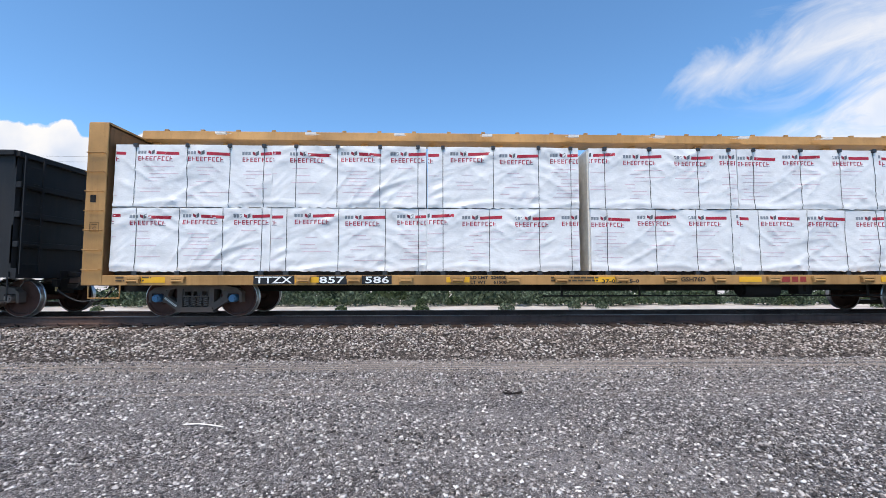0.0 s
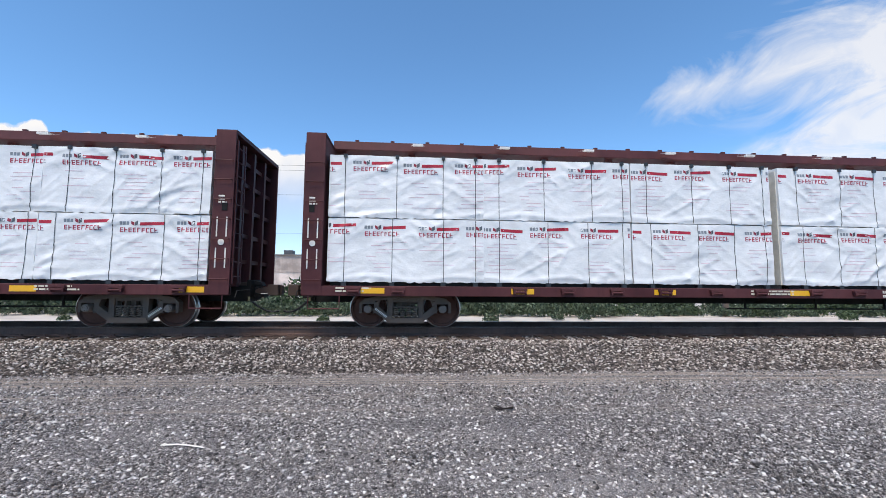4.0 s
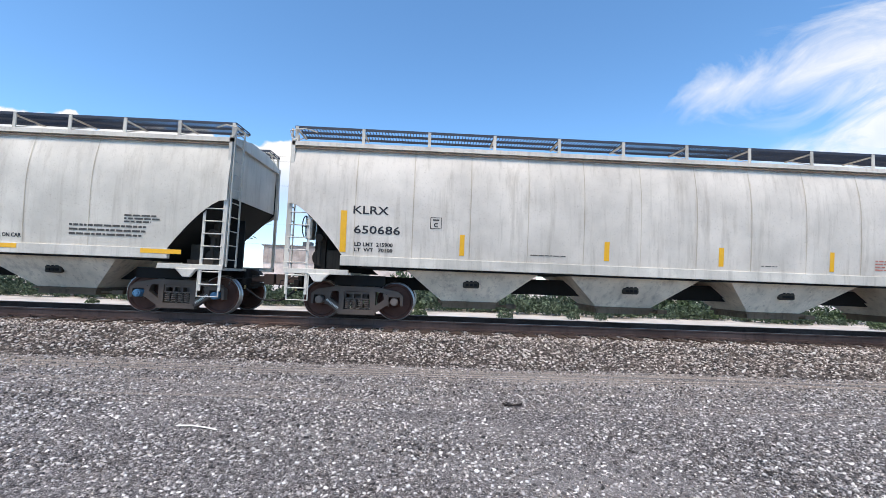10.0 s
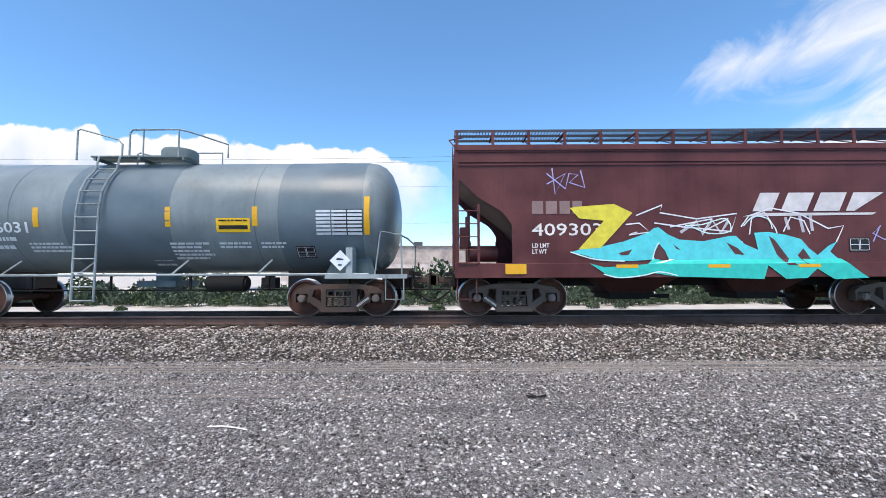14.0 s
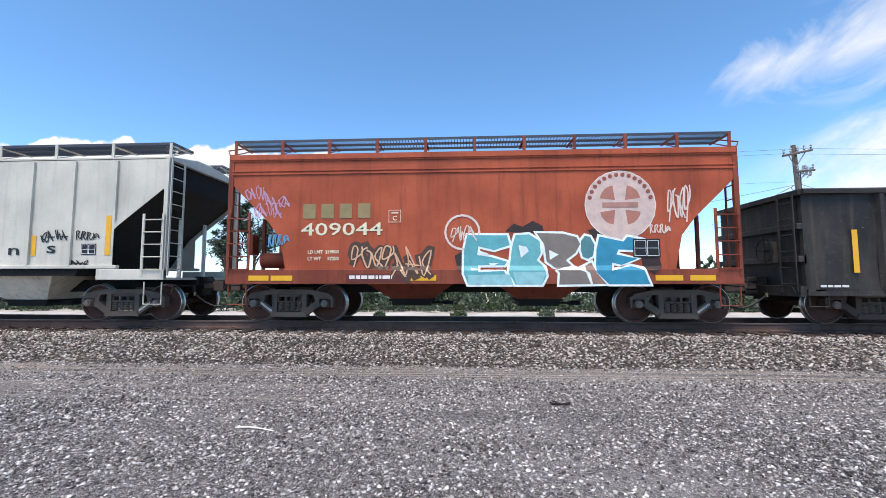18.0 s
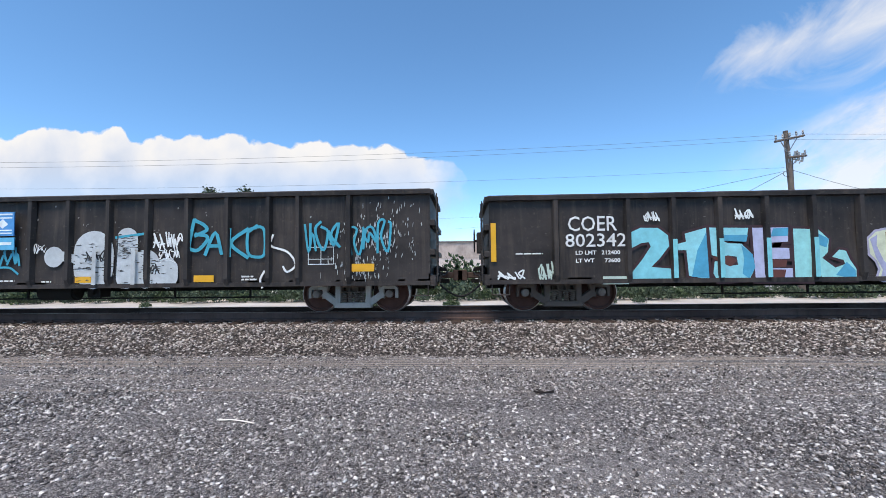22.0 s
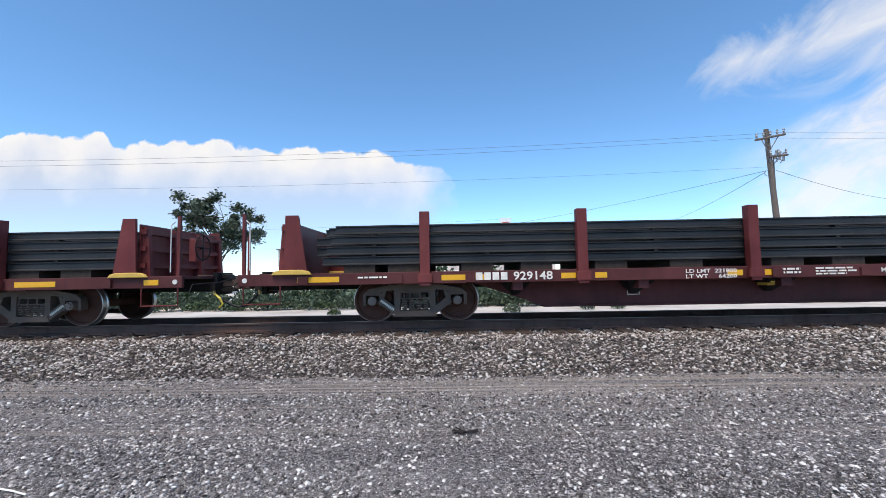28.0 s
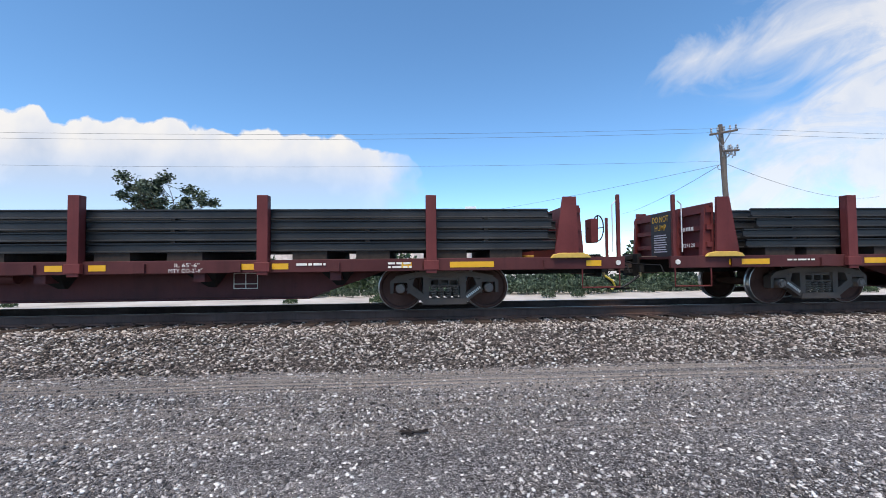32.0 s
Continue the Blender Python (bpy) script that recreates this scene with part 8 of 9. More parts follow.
fills(hop9, c.side, "bare_gap", "57302f", 0.0145, [[(-227, 146), (-195, 155), (-204, 142), (-220, 141)], [(-133, 168), (-118, 144), (-120, 131), (-144, 131), (-141, 149)], [(-103, 168), (-84, 153), (-94, 156)], [(119, 185), (132, 176), (164, 130), (179, 117), (157, 117), (135, 143)], [(21, 170), (47, 157), (62, 141), (40, 143)], [(197, 156), (216, 127), (200, 119), (183, 140)]])
lines(hop9, c.side, "white_edge", "d3e6e4", 0.016, [[(-149, 131), (-142, 157), (-133, 170)], [(-263, 98), (-227, 90), (-175, 95), (-136, 103), (-97, 95)], [(-71, 209), (-31, 212), (21, 225), (31, 196), (-18, 191), (-57, 207)], [(63, 209), (87, 230), (119, 224), (128, 202)], [(-336, 149), (-279, 132), (-214, 128)]], 0.028)
c.lines("blue_tag", "a9a3cf", 0.010, [[(130, 100), (200, 60), (160, 140), (150, 40)], [(130, 60), (200, 120), (215, 60), (250, 65), (215, 95), (275, 115), (260, 50)], [(1370, 330), (1400, 270), (1370, 300), (1415, 325), (1440, 290), (1420, 310), (1445, 330), (1460, 260), (1470, 330), (1450, 300), (1490, 290)]], 0.03, "pale blue hand tag")
panel_marks(hop9, FS, 3.03, 1.48, 0.48, 0.32)
strips(hop9, flat_side(1.575), [(-4.88, -4.4, 0.99, 1.22), (4.38, 4.84, 0.99, 1.22), (-2.35, -1.85, 1.12, 1.2), (-0.25, 0.25, 1.12, 1.2), (1.8, 2.3, 1.12, 1.2)], 0.016)

# white hopper with purple piece
ground_patch(hop10, FS, -4.05, -2.75, 2.2, 2.98, "c3c7be")
marks(hop10, FS, [("TILX", -3.88, 2.66, 2.86, 0.64), ("30827", -3.88, 2.26, 2.47, 1.0), ("LD LMT  229600", -3.86, 1.9, 1.99, 0.88), ("LT WT     56400", -3.86, 1.75, 1.84, 0.88)], "232327", 0.01)
plate_c(hop10, FS, -2.27, 2.43, 0.26, "3a3a3c")
strips(hop10, FS, [(-4.45, -4.35, 2.1, 2.56), (-4.43, -4.33, 1.46, 1.83), (4.68, 4.77, 2.1, 2.53), (4.5, 4.6, 1.45, 1.83), (2.3, 2.4, 1.45, 1.85)])
c = Canvas(hop10, lambda z: 1.522 if z > 1.24 else 1.575, -2.2, 2.28, 0.0129, 0.0126, 0.0)
PURPLE = [[(-226, 171), (-214, 208), (-202, 216), (-189, 217), (-184, 205), (-152, 208), (-113, 205), (-91, 195), (-71, 208), (-41, 213), (-21, 206), (-11, 215), (25, 218), (44, 207), (64, 176), (81, 210), (103, 215), (116, 205), (136, 215), (156, 208), (166, 193), (150, 160), (137, 144), (158, 144), (174, 128), (172, 102), (-210, 103), (-213, 129), (-231, 135), (-202, 150), (-218, 161)]]
fills(hop10, c.side, "violet_edge", "6a4a78", 0.008, PURPLE, "", 0.035)
fills(hop10, c.side, "purple_piece", "46408f", 0.010, PURPLE, "purple sprayed letters with yellow edges")
lines(hop10, c.side, "yellow_edge", "dba02c", 0.012, [[(-223, 169), (-211, 203), (-194, 213), (-188, 199), (-152, 203), (-113, 200), (-92, 189), (-69, 204), (-41, 208), (-24, 200), (-6, 210), (25, 213), (44, 199), (62, 168)], [(59, 160), (83, 206), (103, 210), (113, 195), (136, 210), (160, 194), (146, 157), (131, 143)], [(95, 131), (126, 140), (154, 140), (172, 128)], [(-98, 160), (-83, 181), (-91, 192)], [(-12, 151), (23, 154), (36, 131)]], 0.05, "yellow sprayed outline")
fills(hop10, c.side, "yellow_stroke", "e0a526", 0.0145, [[(-210, 187), (-194, 187), (-195, 148), (-210, 148)], [(-208, 140), (-166, 169), (-183, 165), (-189, 149)], [(-146, 155), (-138, 167), (-126, 168), (-101, 153), (-124, 159)], [(-81, 158), (-55, 168), (-52, 159), (-69, 146)], [(11, 186), (24, 186), (22, 146), (9, 146)], [(-153, 127), (-137, 129), (-132, 103), (-147, 103)], [(-205, 106), (-193, 119), (-191, 103)], [(-38, 132), (-28, 150), (-14, 155), (-23, 137)], [(64, 173), (77, 207), (89, 205), (91, 189), (72, 159), (59, 164)], [(103, 152), (124, 168), (116, 149)], [(74, 125), (114, 134), (107, 110)]])
fills(hop10, c.side, "pale_notice", "dccfd4", 0.018, [[(-101, 129), (66, 130), (65, 107), (-101, 103)], [(-270, 130), (-213, 131), (-213, 107), (-270, 106)], [(118, 129), (225, 131), (224, 113), (118, 110)]], "pale notice strip")
for x, w, q in ((-1.0, 1.5, 1), (1.35, 0.9, 2), (-2.65, 0.45, 3)):
    Decal(lambda z: 1.58, 0.021).small_print(x + 0.06, 1.19, w, 3, 0.055, q, 0.35).done("notice_print", "c98b94", hop10)
d = Decal(FS, 0.009)
d.ring(-2.62, 1.65, 0.26, 0.02).tag("ggd", -2.8, 1.55, 0.35, 0.18, 0.018, 7).tag("cgce", 1.7, 1.6, 0.45, 0.4, 0.02, 9).tag("ggdg", 1.75, 1.85, 0.4, 0.2, 0.02, 11)
d.done("scrawl", "5a5790", hop10, "violet hand tags")
Decal(FS, 0.009).small_print(3.3, 1.72, 0.7, 2, 0.1, 3).done("small_print", "3a3a3c", hop10)

# cream ribbed hopper
marks(hop11, FS, [("o", -1.75, 1.58, 1.82, 0.3), ("o", -0.78, 1.6, 1.84, 0.3), ("s", 0.22, 1.68, 1.94, 0.26), ("e", 1.2, 1.62, 1.88, 0.3), ("n", 2.02, 1.62, 1.88, 0.32), ("s", 3.03, 1.66, 1.94, 0.26), ("o", -2.6, 1.58, 1.82, 0.3), ("n", -3.5, 1.58, 1.82, 0.3)], "17171a", 0.012, "black sprayed single letters")
d = Decal(FS, 0.011)
d.tag("dgeg", 2.88, 1.95, 0.7, 0.3, 0.03, 31).tag("bbba", 3.8, 1.98, 0.6, 0.2, 0.03, 33).tag("ggd", 3.7, 1.36, 0.45, 0.12, 0.03, 35)
d.done("tag", "1d1d20", hop11, "black hand tags")
strips(hop11, FS, [(-2.15, -2.03, 1.64, 2.06), (0.3, 0.42, 1.77, 2.27), (2.64, 2.76, 1.59, 2.09), (4.54, 4.68, 1.6, 2.57)])
panel_marks(hop11, FS, 3.94, 1.61, 0.38, 0.27)
Decal(FS, 0.008).small_print(-1.2, 2.0, 0.6, 4, 0.09, 4, 0.4).small_print(1.0, 2.05, 0.6, 4, 0.09, 6, 0.4).small_print(-0.1, 1.95, 0.7, 3, 0.1, 5).done("red_print", "c0675c", hop11)
plate_c(hop11, FS, -2.9, 2.2, 0.24, "4a4a48")
marks(hop11, FS, [("TILX", -4.2, 2.7, 2.9, 0.6), ("771", -4.2, 2.3, 2.5, 0.5)], "2a2a2c", 0.01)
# red oxide hopper
d = Decal(FS, 0.008)
for k, x in enumerate((-4.08, -3.64, -3.2, -2.76)):
    d.bar(x, x + 0.3, 2.45, 2.8)
d.done("company_mark", "8c7a52", hop12)
marks(hop12, FS, [("409044", -4.12, 2.05, 2.36, 1.95), ("LD LMT  219800", -3.95, 1.62, 1.7, 0.75), ("LT WT     57200", -3.95, 1.46, 1.54, 0.75)], "d9cfb0", 0.009, "cream stencilled lettering")
ground_patch(hop12, flat_side(1.575), -3.0, -1.55, 0.95, 1.14, "5e2620", 0.006)
Decal(flat_side(1.575), 0.011).small_print(-2.93, 1.1, 1.3, 1, 0.1, 3, 0.8).done("maker_mark", "e2d9d2", hop12)
plate_c(hop12, FS, -2.02, 2.35, 0.28, "dccfb5")
c = Canvas(hop12, FS, 3.3, 2.7, 1.0, 1.0)
c.blobs("round_mark", "cdb3a8", 0.008, [(0, 0, 0.8)], "faded pale round railway mark")
for k in range(4):
    a = math.pi * (0.25 + 0.5 * k)
    x, z = 3.3 + 0.16 * math.cos(a), 2.7 + 0.16 * math.sin(a)
    Decal(FS, 0.011).poly([(x, z)] + [(x + 0.34 * math.cos(a + q * 0.13), z + 0.34 * math.sin(a + q * 0.13)) for q in range(-5, 6)]).done("round_mark_inner", "ab7060", hop12)
Decal(FS, 0.011).ring(3.3, 2.7, 0.8, 0.02).done("round_mark_rim", "e3cfc6", hop12)
Decal(FS, 0.014).bar(2.9, 3.7, 2.64, 2.76).done("round_mark_cross", "a87a6c", hop12)
d = Decal(FS, 0.014)
for k in range(14):
    a = math.pi * (0.08 + 0.84 * k / 13)
    d.disc(3.3 - 0.7 * math.cos(a), 2.7 + 0.7 * math.sin(a), 0.05, 8)
d.done("ring_print", "8d4a3c", hop12)
c = Canvas(hop12, lambda z: 1.522 if z > 1.24 else 1.575, -1.3, 3.62, 0.00697, 0.0062, 0.0)
STEP = lambda z: 1.522 if z > 1.24 else 1.575
fills(hop12, STEP, "black_haze", "30201d", 0.006, [[(69, 211), (88, 229), (109, 222), (132, 235), (154, 224), (158, 205)], [(372, 168), (409, 162), (417, 131), (399, 112), (375, 128)], [(-48, 155), (-27, 168), (-25, 117), (-41, 122)], [(255, 213), (282, 218), (293, 200), (269, 194)]], "black sprayed haze behind the letters")
LETTERS = [([(-18, 203), (73, 202), (79, 179), (43, 168), (7, 177), (4, 157), (36, 152), (72, 141), (67, 133), (6, 133), (6, 117), (64, 120), (82, 89), (-17, 89), (-27, 114), (-26, 168)], "5ba3aa"), ([(92, 202), (123, 204), (147, 188), (149, 161), (140, 144), (157, 128), (160, 108), (150, 89), (90, 89), (75, 117), (80, 141), (84, 175)], "66a9ad"), ([(140, 207), (199, 205), (230, 197), (238, 181), (227, 161), (205, 144), (221, 128), (248, 117), (258, 90), (188, 89), (190, 115), (180, 128), (162, 141), (157, 181)], "7a7068"), ([(241, 128), (262, 139), (272, 115), (293, 90), (263, 90), (257, 115)], "8c6f62"), ([(239, 168), (240, 188), (249, 200), (261, 197), (270, 178), (266, 154), (255, 147), (243, 152)], "4f7f84"), ([(281, 198), (334, 186), (344, 197), (374, 191), (403, 181), (374, 166), (323, 168), (318, 157), (364, 147), (328, 133), (308, 139), (306, 120), (348, 131), (375, 125), (388, 90), (298, 90), (271, 117), (274, 168)], "2f86a3")]
for k, (p, color) in enumerate(LETTERS):
    fills(hop12, STEP, "white_outline", "e6ecec", 0.009 + 0.0003 * k, [p], "", 0.05)
for k, (p, color) in enumerate(LETTERS):
    fills(hop12, STEP, "spray_letter", color, 0.012 + 0.0003 * k, [p], "teal and rust sprayed letters with white edges")
fills(hop12, STEP, "white_gap", "e6ecec", 0.015, [[(99, 179), (117, 175), (122, 165), (104, 150)], [(168, 168), (189, 157), (169, 145)], [(7, 168), (30, 160), (8, 155)], [(31, 138), (53, 138), (36, 130)]])
fills(hop12, STEP, "pale_band", "8fc0c4", 0.0145, [[(-18, 111), (78, 112), (85, 89), (-17, 89)], [(85, 117), (159, 117), (150, 89), (93, 89)]])
d = Decal(FS, 0.010)
d.tag("fcdf", 4.35, 2.3, 0.5, 0.85, 0.035, 41).tag("fefg", -0.55, 1.85, 0.6, 0.4, 0.025, 43).tag("bbba", 3.95, 2.05, 0.45, 0.2, 0.025, 47)
d.ring(-0.3, 2.1, 0.42, 0.05)
d.done("white_tag", "d9c3b6", hop12, "white hand tags")
Decal(FS, 0.009).tag("cgce", -5.5, 2.9, 0.5, 0.3, 0.022, 51).tag("dgeg", -5.3, 2.5, 0.7, 0.35, 0.022, 52).tag("ggdg", -5.0, 2.75, 0.6, 0.3, 0.022, 53).done("lilac_tag", "b58fa6", hop12)
Decal(FS, 0.009).tag("bbba", -4.9, 1.8, 0.5, 0.25, 0.03, 54).done("blue_tag", "5f8db0", hop12)
d = Decal(lambda z: 1.522 if z > 1.24 else 1.575, 0.009)
d.tag("fcdf", -2.9, 1.3, 1.0, 0.55, 0.16, 55).tag("ggd", -1.9, 1.05, 0.9, 0.7, 0.16, 56)
d.done("brown_piece", "4a3428", hop12, "unfinished brown and tan spray piece")
Decal(lambda z: 1.522 if z > 1.24 else 1.575, 0.012).tag("fcdf", -2.9, 1.3, 1.0, 0.55, 0.035, 58).tag("ggd", -1.9, 1.05, 0.9, 0.7, 0.035, 57).done("tan_line", "cfa482", hop12)
panel_marks(hop12, FS, 3.55, 1.5, 0.6, 0.42, 0.018)
strips(hop12, flat_side(1.575), [(-5.34, -4.85, 0.98, 1.1), (-4.8, -4.28, 0.98, 1.1), (4.0, 4.6, 0.98, 1.1), (4.75, 5.3, 0.98, 1.1), (-1.5, -0.9, 0.98, 1.1)], 0.007)

# gondolas: spray runs over posts and panels alike
G = flat_side(1.485)
GP = flat_side(1.562)
marks(gon13, G, [("JTIX", -6.6, 1.95, 2.23, 0.68), ("311", -6.58, 1.5, 1.74, 0.45), ("LD LMT", -6.65, 1.05, 1.14, 0.4), ("217586", -5.9, 1.05, 1.14, 0.38), ("LT WT", -6.65, 0.84, 0.93, 0.33), ("68500", -5.9, 0.84, 0.93, 0.36)], "e8e8e6", 0.01, "white stencilled lettering")
Decal(G, 0.01).small_print(-8.1, 0.88, 0.8, 1, 0.09, 3).small_print(6.1, 1.7, 0.2, 4, 0.12, 7, 0.5).small_print(6.42, 1.7, 0.2, 4, 0.12, 8, 0.5).small_print(7.2, 0.8, 0.9, 1, 0.09, 5).done("small_print", "d4d4d0", gon13)
Decal(G, 0.01).bar(4.55, 4.85, 0.83, 0.93).done("small_label", "d9b0a6", gon13)
plate_c(gon13, G, -4.96, 1.72, 0.26, "dcdcda")
panel_lines(gon13, G, 6.06, 0.8, 0.52, 0.38)
strips(gon13, G, [(-7.38, -7.26, 1.15, 2.1), (-3.82, -3.71, 1.0, 1.5), (-1.54, -1.42, 1.02, 1.5), (1.67, 1.79, 1.02, 1.5), (3.72, 3.84, 1.02, 1.5), (7.32, 7.46, 1.04, 2.0)], 0.016)


def pill(x0, x1, z0, z1):
    """An upright shape with round ends."""
    r, m = (x1 - x0) / 2, (x0 + x1) / 2
    top = [(m + r * math.cos(a * math.pi / 10), z1 - r + r * math.sin(a * math.pi / 10)) for a in range(11)]
    return top + [(2 * m - x, z0 + z1 - z) for x, z in top]


WHITE_PIECE = [[(-85, 191), (-69, 206), (-51, 208), (-35, 197), (-19, 208), (4, 204), (14, 194), (36, 210), (62, 210), (101, 210), (123, 197), (140, 218), (165, 215), (182, 193), (207, 173), (203, 122), (189, 83), (157, 73), (106, 67), (74, 72), (36, 69), (4, 69), (-22, 64), (-48, 64), (-74, 74), (-87, 121)]]
fills(gon13, G, "orange_halo", "d9ac7e", 0.003, [[(-129, 156), (-111, 170), (-114, 189), (-105, 202), (-87, 199), (-82, 160), (-82, 108), (-90, 66), (-113, 63), (-122, 81), (-120, 107), (-113, 126), (-127, 140)], [(199, 180), (226, 171), (234, 154), (251, 139), (238, 115), (228, 86), (193, 77)]], "pale orange sprayed halo")
fills(gon13, G, "pale_edge", "c9c4bc", 0.005, WHITE_PIECE, "", 0.045)
fills(gon13, G, "white_letter", "d5dbd9", 0.008, WHITE_PIECE, "white round sprayed letters")
lines(gon13, G, "letter_line", "262325", 0.011, [[(-51, 197), (-69, 204), (-81, 186), (-79, 153), (-72, 147), (-81, 134), (-81, 101), (-68, 75), (-48, 66), (-38, 82), (-40, 134), (-40, 173), (-31, 197), (-16, 204), (-3, 197), (-9, 180)], [(-14, 183), (-1, 147), (-3, 101), (-16, 74), (-33, 71)], [(-51, 193), (-56, 173), (-51, 149)], [(30, 167), (27, 121), (33, 89), (49, 77), (68, 82), (78, 95), (84, 134)], [(74, 89), (91, 75), (113, 80), (126, 109), (130, 147), (113, 152), (104, 147)], [(114, 199), (126, 180), (122, 160), (104, 152)], [(127, 197), (140, 210), (159, 210), (176, 189)], [(135, 155), (145, 147), (164, 147)], [(138, 78), (157, 75), (180, 96), (194, 141), (186, 171)], [(4, 197), (17, 194), (34, 204)], [(158, 173), (166, 141), (158, 109)], [(202, 168), (219, 160), (227, 140), (216, 109), (203, 86)]], 0.04, "black sprayed outline")
for x in (-1.0, 0.05, 1.1, 2.15):
    Decal(flat_side(1.562), 0.003).bar(x - 0.05, x + 0.05, 0.75, 1.9 if x > -0.9 else 1.6).done("painted_post", "d2d6d2" if x > -0.9 else "dcb48c", gon13)
Decal(G, 0.01).disc(-1.15, 2.1, 0.07, 12).disc(-0.6, 2.15, 0.06, 12).disc(2.5, 2.05, 0.06, 12).disc(2.72, 1.7, 0.06, 12).disc(1.5, 2.33, 0.08, 12).disc(-1.5, 1.75, 0.08, 12).done("white_dot", "d8dcd8", gon13)
Decal(G, 0.01).tag("faf", -1.95, 1.52, 0.42, 0.2, 0.022, 61).tag("2OIO", 2.5, 0.86, 0.36, 0.16, 0.02, 62).done("white_tag", "cfd2ce", gon13)
part("sign_board", Geo().box(0.32, 0.85, -1.60, -1.575, 1.68, 2.25), plain("blue_sign", "4d93cf", 0.5), gon13, "small blue and white sign board")
part("sign_board", Geo().box(0.27, 0.88, -1.60, -1.575, 1.38, 1.64), plain("green_sign", "2f7a62", 0.5), gon13, "small green sign board")
d = Decal(flat_side(1.601), 0.003)
for z in (1.70, 1.76, 1.82, 1.88, 2.06, 2.12, 2.18):
    d.bar(0.34, 0.83, z, z + 0.03)
d.poly([(0.42, 1.97), (0.58, 2.12), (0.75, 1.97), (0.58, 1.83)]).bar(0.36, 0.8, 1.47, 1.54).done("sign_print", "e3ecf0", gon13)

Decal.shift = -0.15
marks(gon14, G, [("DJJX", -6.17, 1.67, 1.92, 0.72), ("8048", -6.15, 1.27, 1.52, 0.72), ("69", -5.01, 1.27, 1.52, 0.38), ("LD LMT", -5.9, 1.0, 1.08, 0.36), ("LT WT", -5.86, 0.8, 0.88, 0.3), ("209000", -5.1, 0.96, 1.05, 0.44)], "e8e8e6", 0.01, "white stencilled lettering")
strips(gon14, G, [(-9.88, -9.4, 0.94, 1.16), (-6.87, -6.4, 0.81, 0.95), (-4.1, -3.6, 0.78, 0.94), (-1.17, -0.68, 0.76, 0.9), (1.9, 2.39, 0.77, 0.92), (4.84, 5.33, 0.76, 0.92), (8.61, 9.16, 0.97, 1.15)], 0.014)
d = Decal(G, 0.01)
for x in (-9.33, -9.1):
    d.ring(x, 1.86, 0.1, 0.028, 14).line(bowed([(x - 0.08, 1.72), (x, 1.68), (x + 0.08, 1.74)]), 0.03)
    for q in (-0.09, 0.0, 0.08):
        d.line([(x + q * 0.5, 1.68), (x + q, 1.25)], 0.026)
d.tag("fbhgh", -8.72, 0.8, 0.42, 0.95, 0.038, 72).line(bowed([(-8.5, 1.6), (-8.3, 1.9), (-8.35, 1.5)]), 0.03)
d.tag("ghde", -8.02, 1.05, 0.9, 0.75, 0.036, 73).line([(-7.85, 1.05), (-7.5, 1.1)], 0.03).line(bowed([(-7.6, 1.75), (-7.66, 1.9), (-7.58, 2.0)]), 0.03)
d.tag("ebbfh", -4.2, 1.2, 0.65, 0.5, 0.03, 75, -0.1).tag("ggeea", 3.85, 1.55, 0.72, 0.38, 0.032, 76).tag("fece", 3.98, 1.33, 0.5, 0.24, 0.03, 79).tag("fbbah", 0.65, 1.5, 0.5, 0.2, 0.018, 78)
d.line(bowed([(4.0, 1.24), (4.2, 1.3), (4.4, 1.22)]), 0.02).line(bowed([(6.75, 1.85), (6.7, 1.6), (7.1, 1.45), (7.3, 1.15), (7.1, 0.98), (7.0, 1.1)]), 0.05).line(bowed([(6.55, 1.0), (6.45, 0.8), (6.5, 0.62)]), 0.05)
d.done("white_tag", "e2e4e2", gon14, "white hand tags")
Decal(G, 0.01).tag("dcg", -6.85, 1.25, 0.42, 0.42, 0.028, 74).ring(-4.75, 1.8, 0.12, 0.02, 14).line([(-4.9, 1.7), (-4.5, 1.95)], 0.02).done("grey_tag", "8f9494", gon14)
d = Decal(G, 0.01)
d.tag("gebh", -3.3, 1.45, 0.85, 0.42, 0.075, 81).tag("fgb", -3.2, 1.22, 0.5, 0.18, 0.045, 80).tag("BAKO", -2.28, 1.3, 1.35, 0.62, 0.085, 82).line([(-1.85, 1.7), (-1.8, 2.3)], 0.07).tag("gfb", -2.15, 1.16, 0.7, 0.15, 0.04, 89).tag("fhhe", -0.35, 1.2, 0.85, 0.42, 0.055, 83).line(bowed([(-0.3, 1.12), (0.2, 1.16), (0.45, 1.0)]), 0.05)
d.tag("BA", 4.72, 1.45, 0.8, 0.7, 0.085, 84, 0.1).tag("KO", 5.72, 1.3, 0.85, 0.8, 0.08, 85).tag("ecd", 7.5, 1.5, 0.85, 0.65, 0.06, 86).tag("bab", 8.6, 1.4, 0.95, 0.75, 0.065, 87).line([(2.9, 1.85), (3.6, 1.93)], 0.06)
d.done("teal_tag", "3f9fb4", gon14, "teal hand tags")
Decal(G, 0.008).bar(-3.1, -1.6, 0.64, 1.12).done("white_block", "d4d4dc", gon14)
shape_text(gon14, G, "RIMUS", -3.08, 0.68, 0.5, 1.46, "d9d9e2", "2c2a34", 0.02, 0.0, 0.011)
d = Decal(G, 0.009)
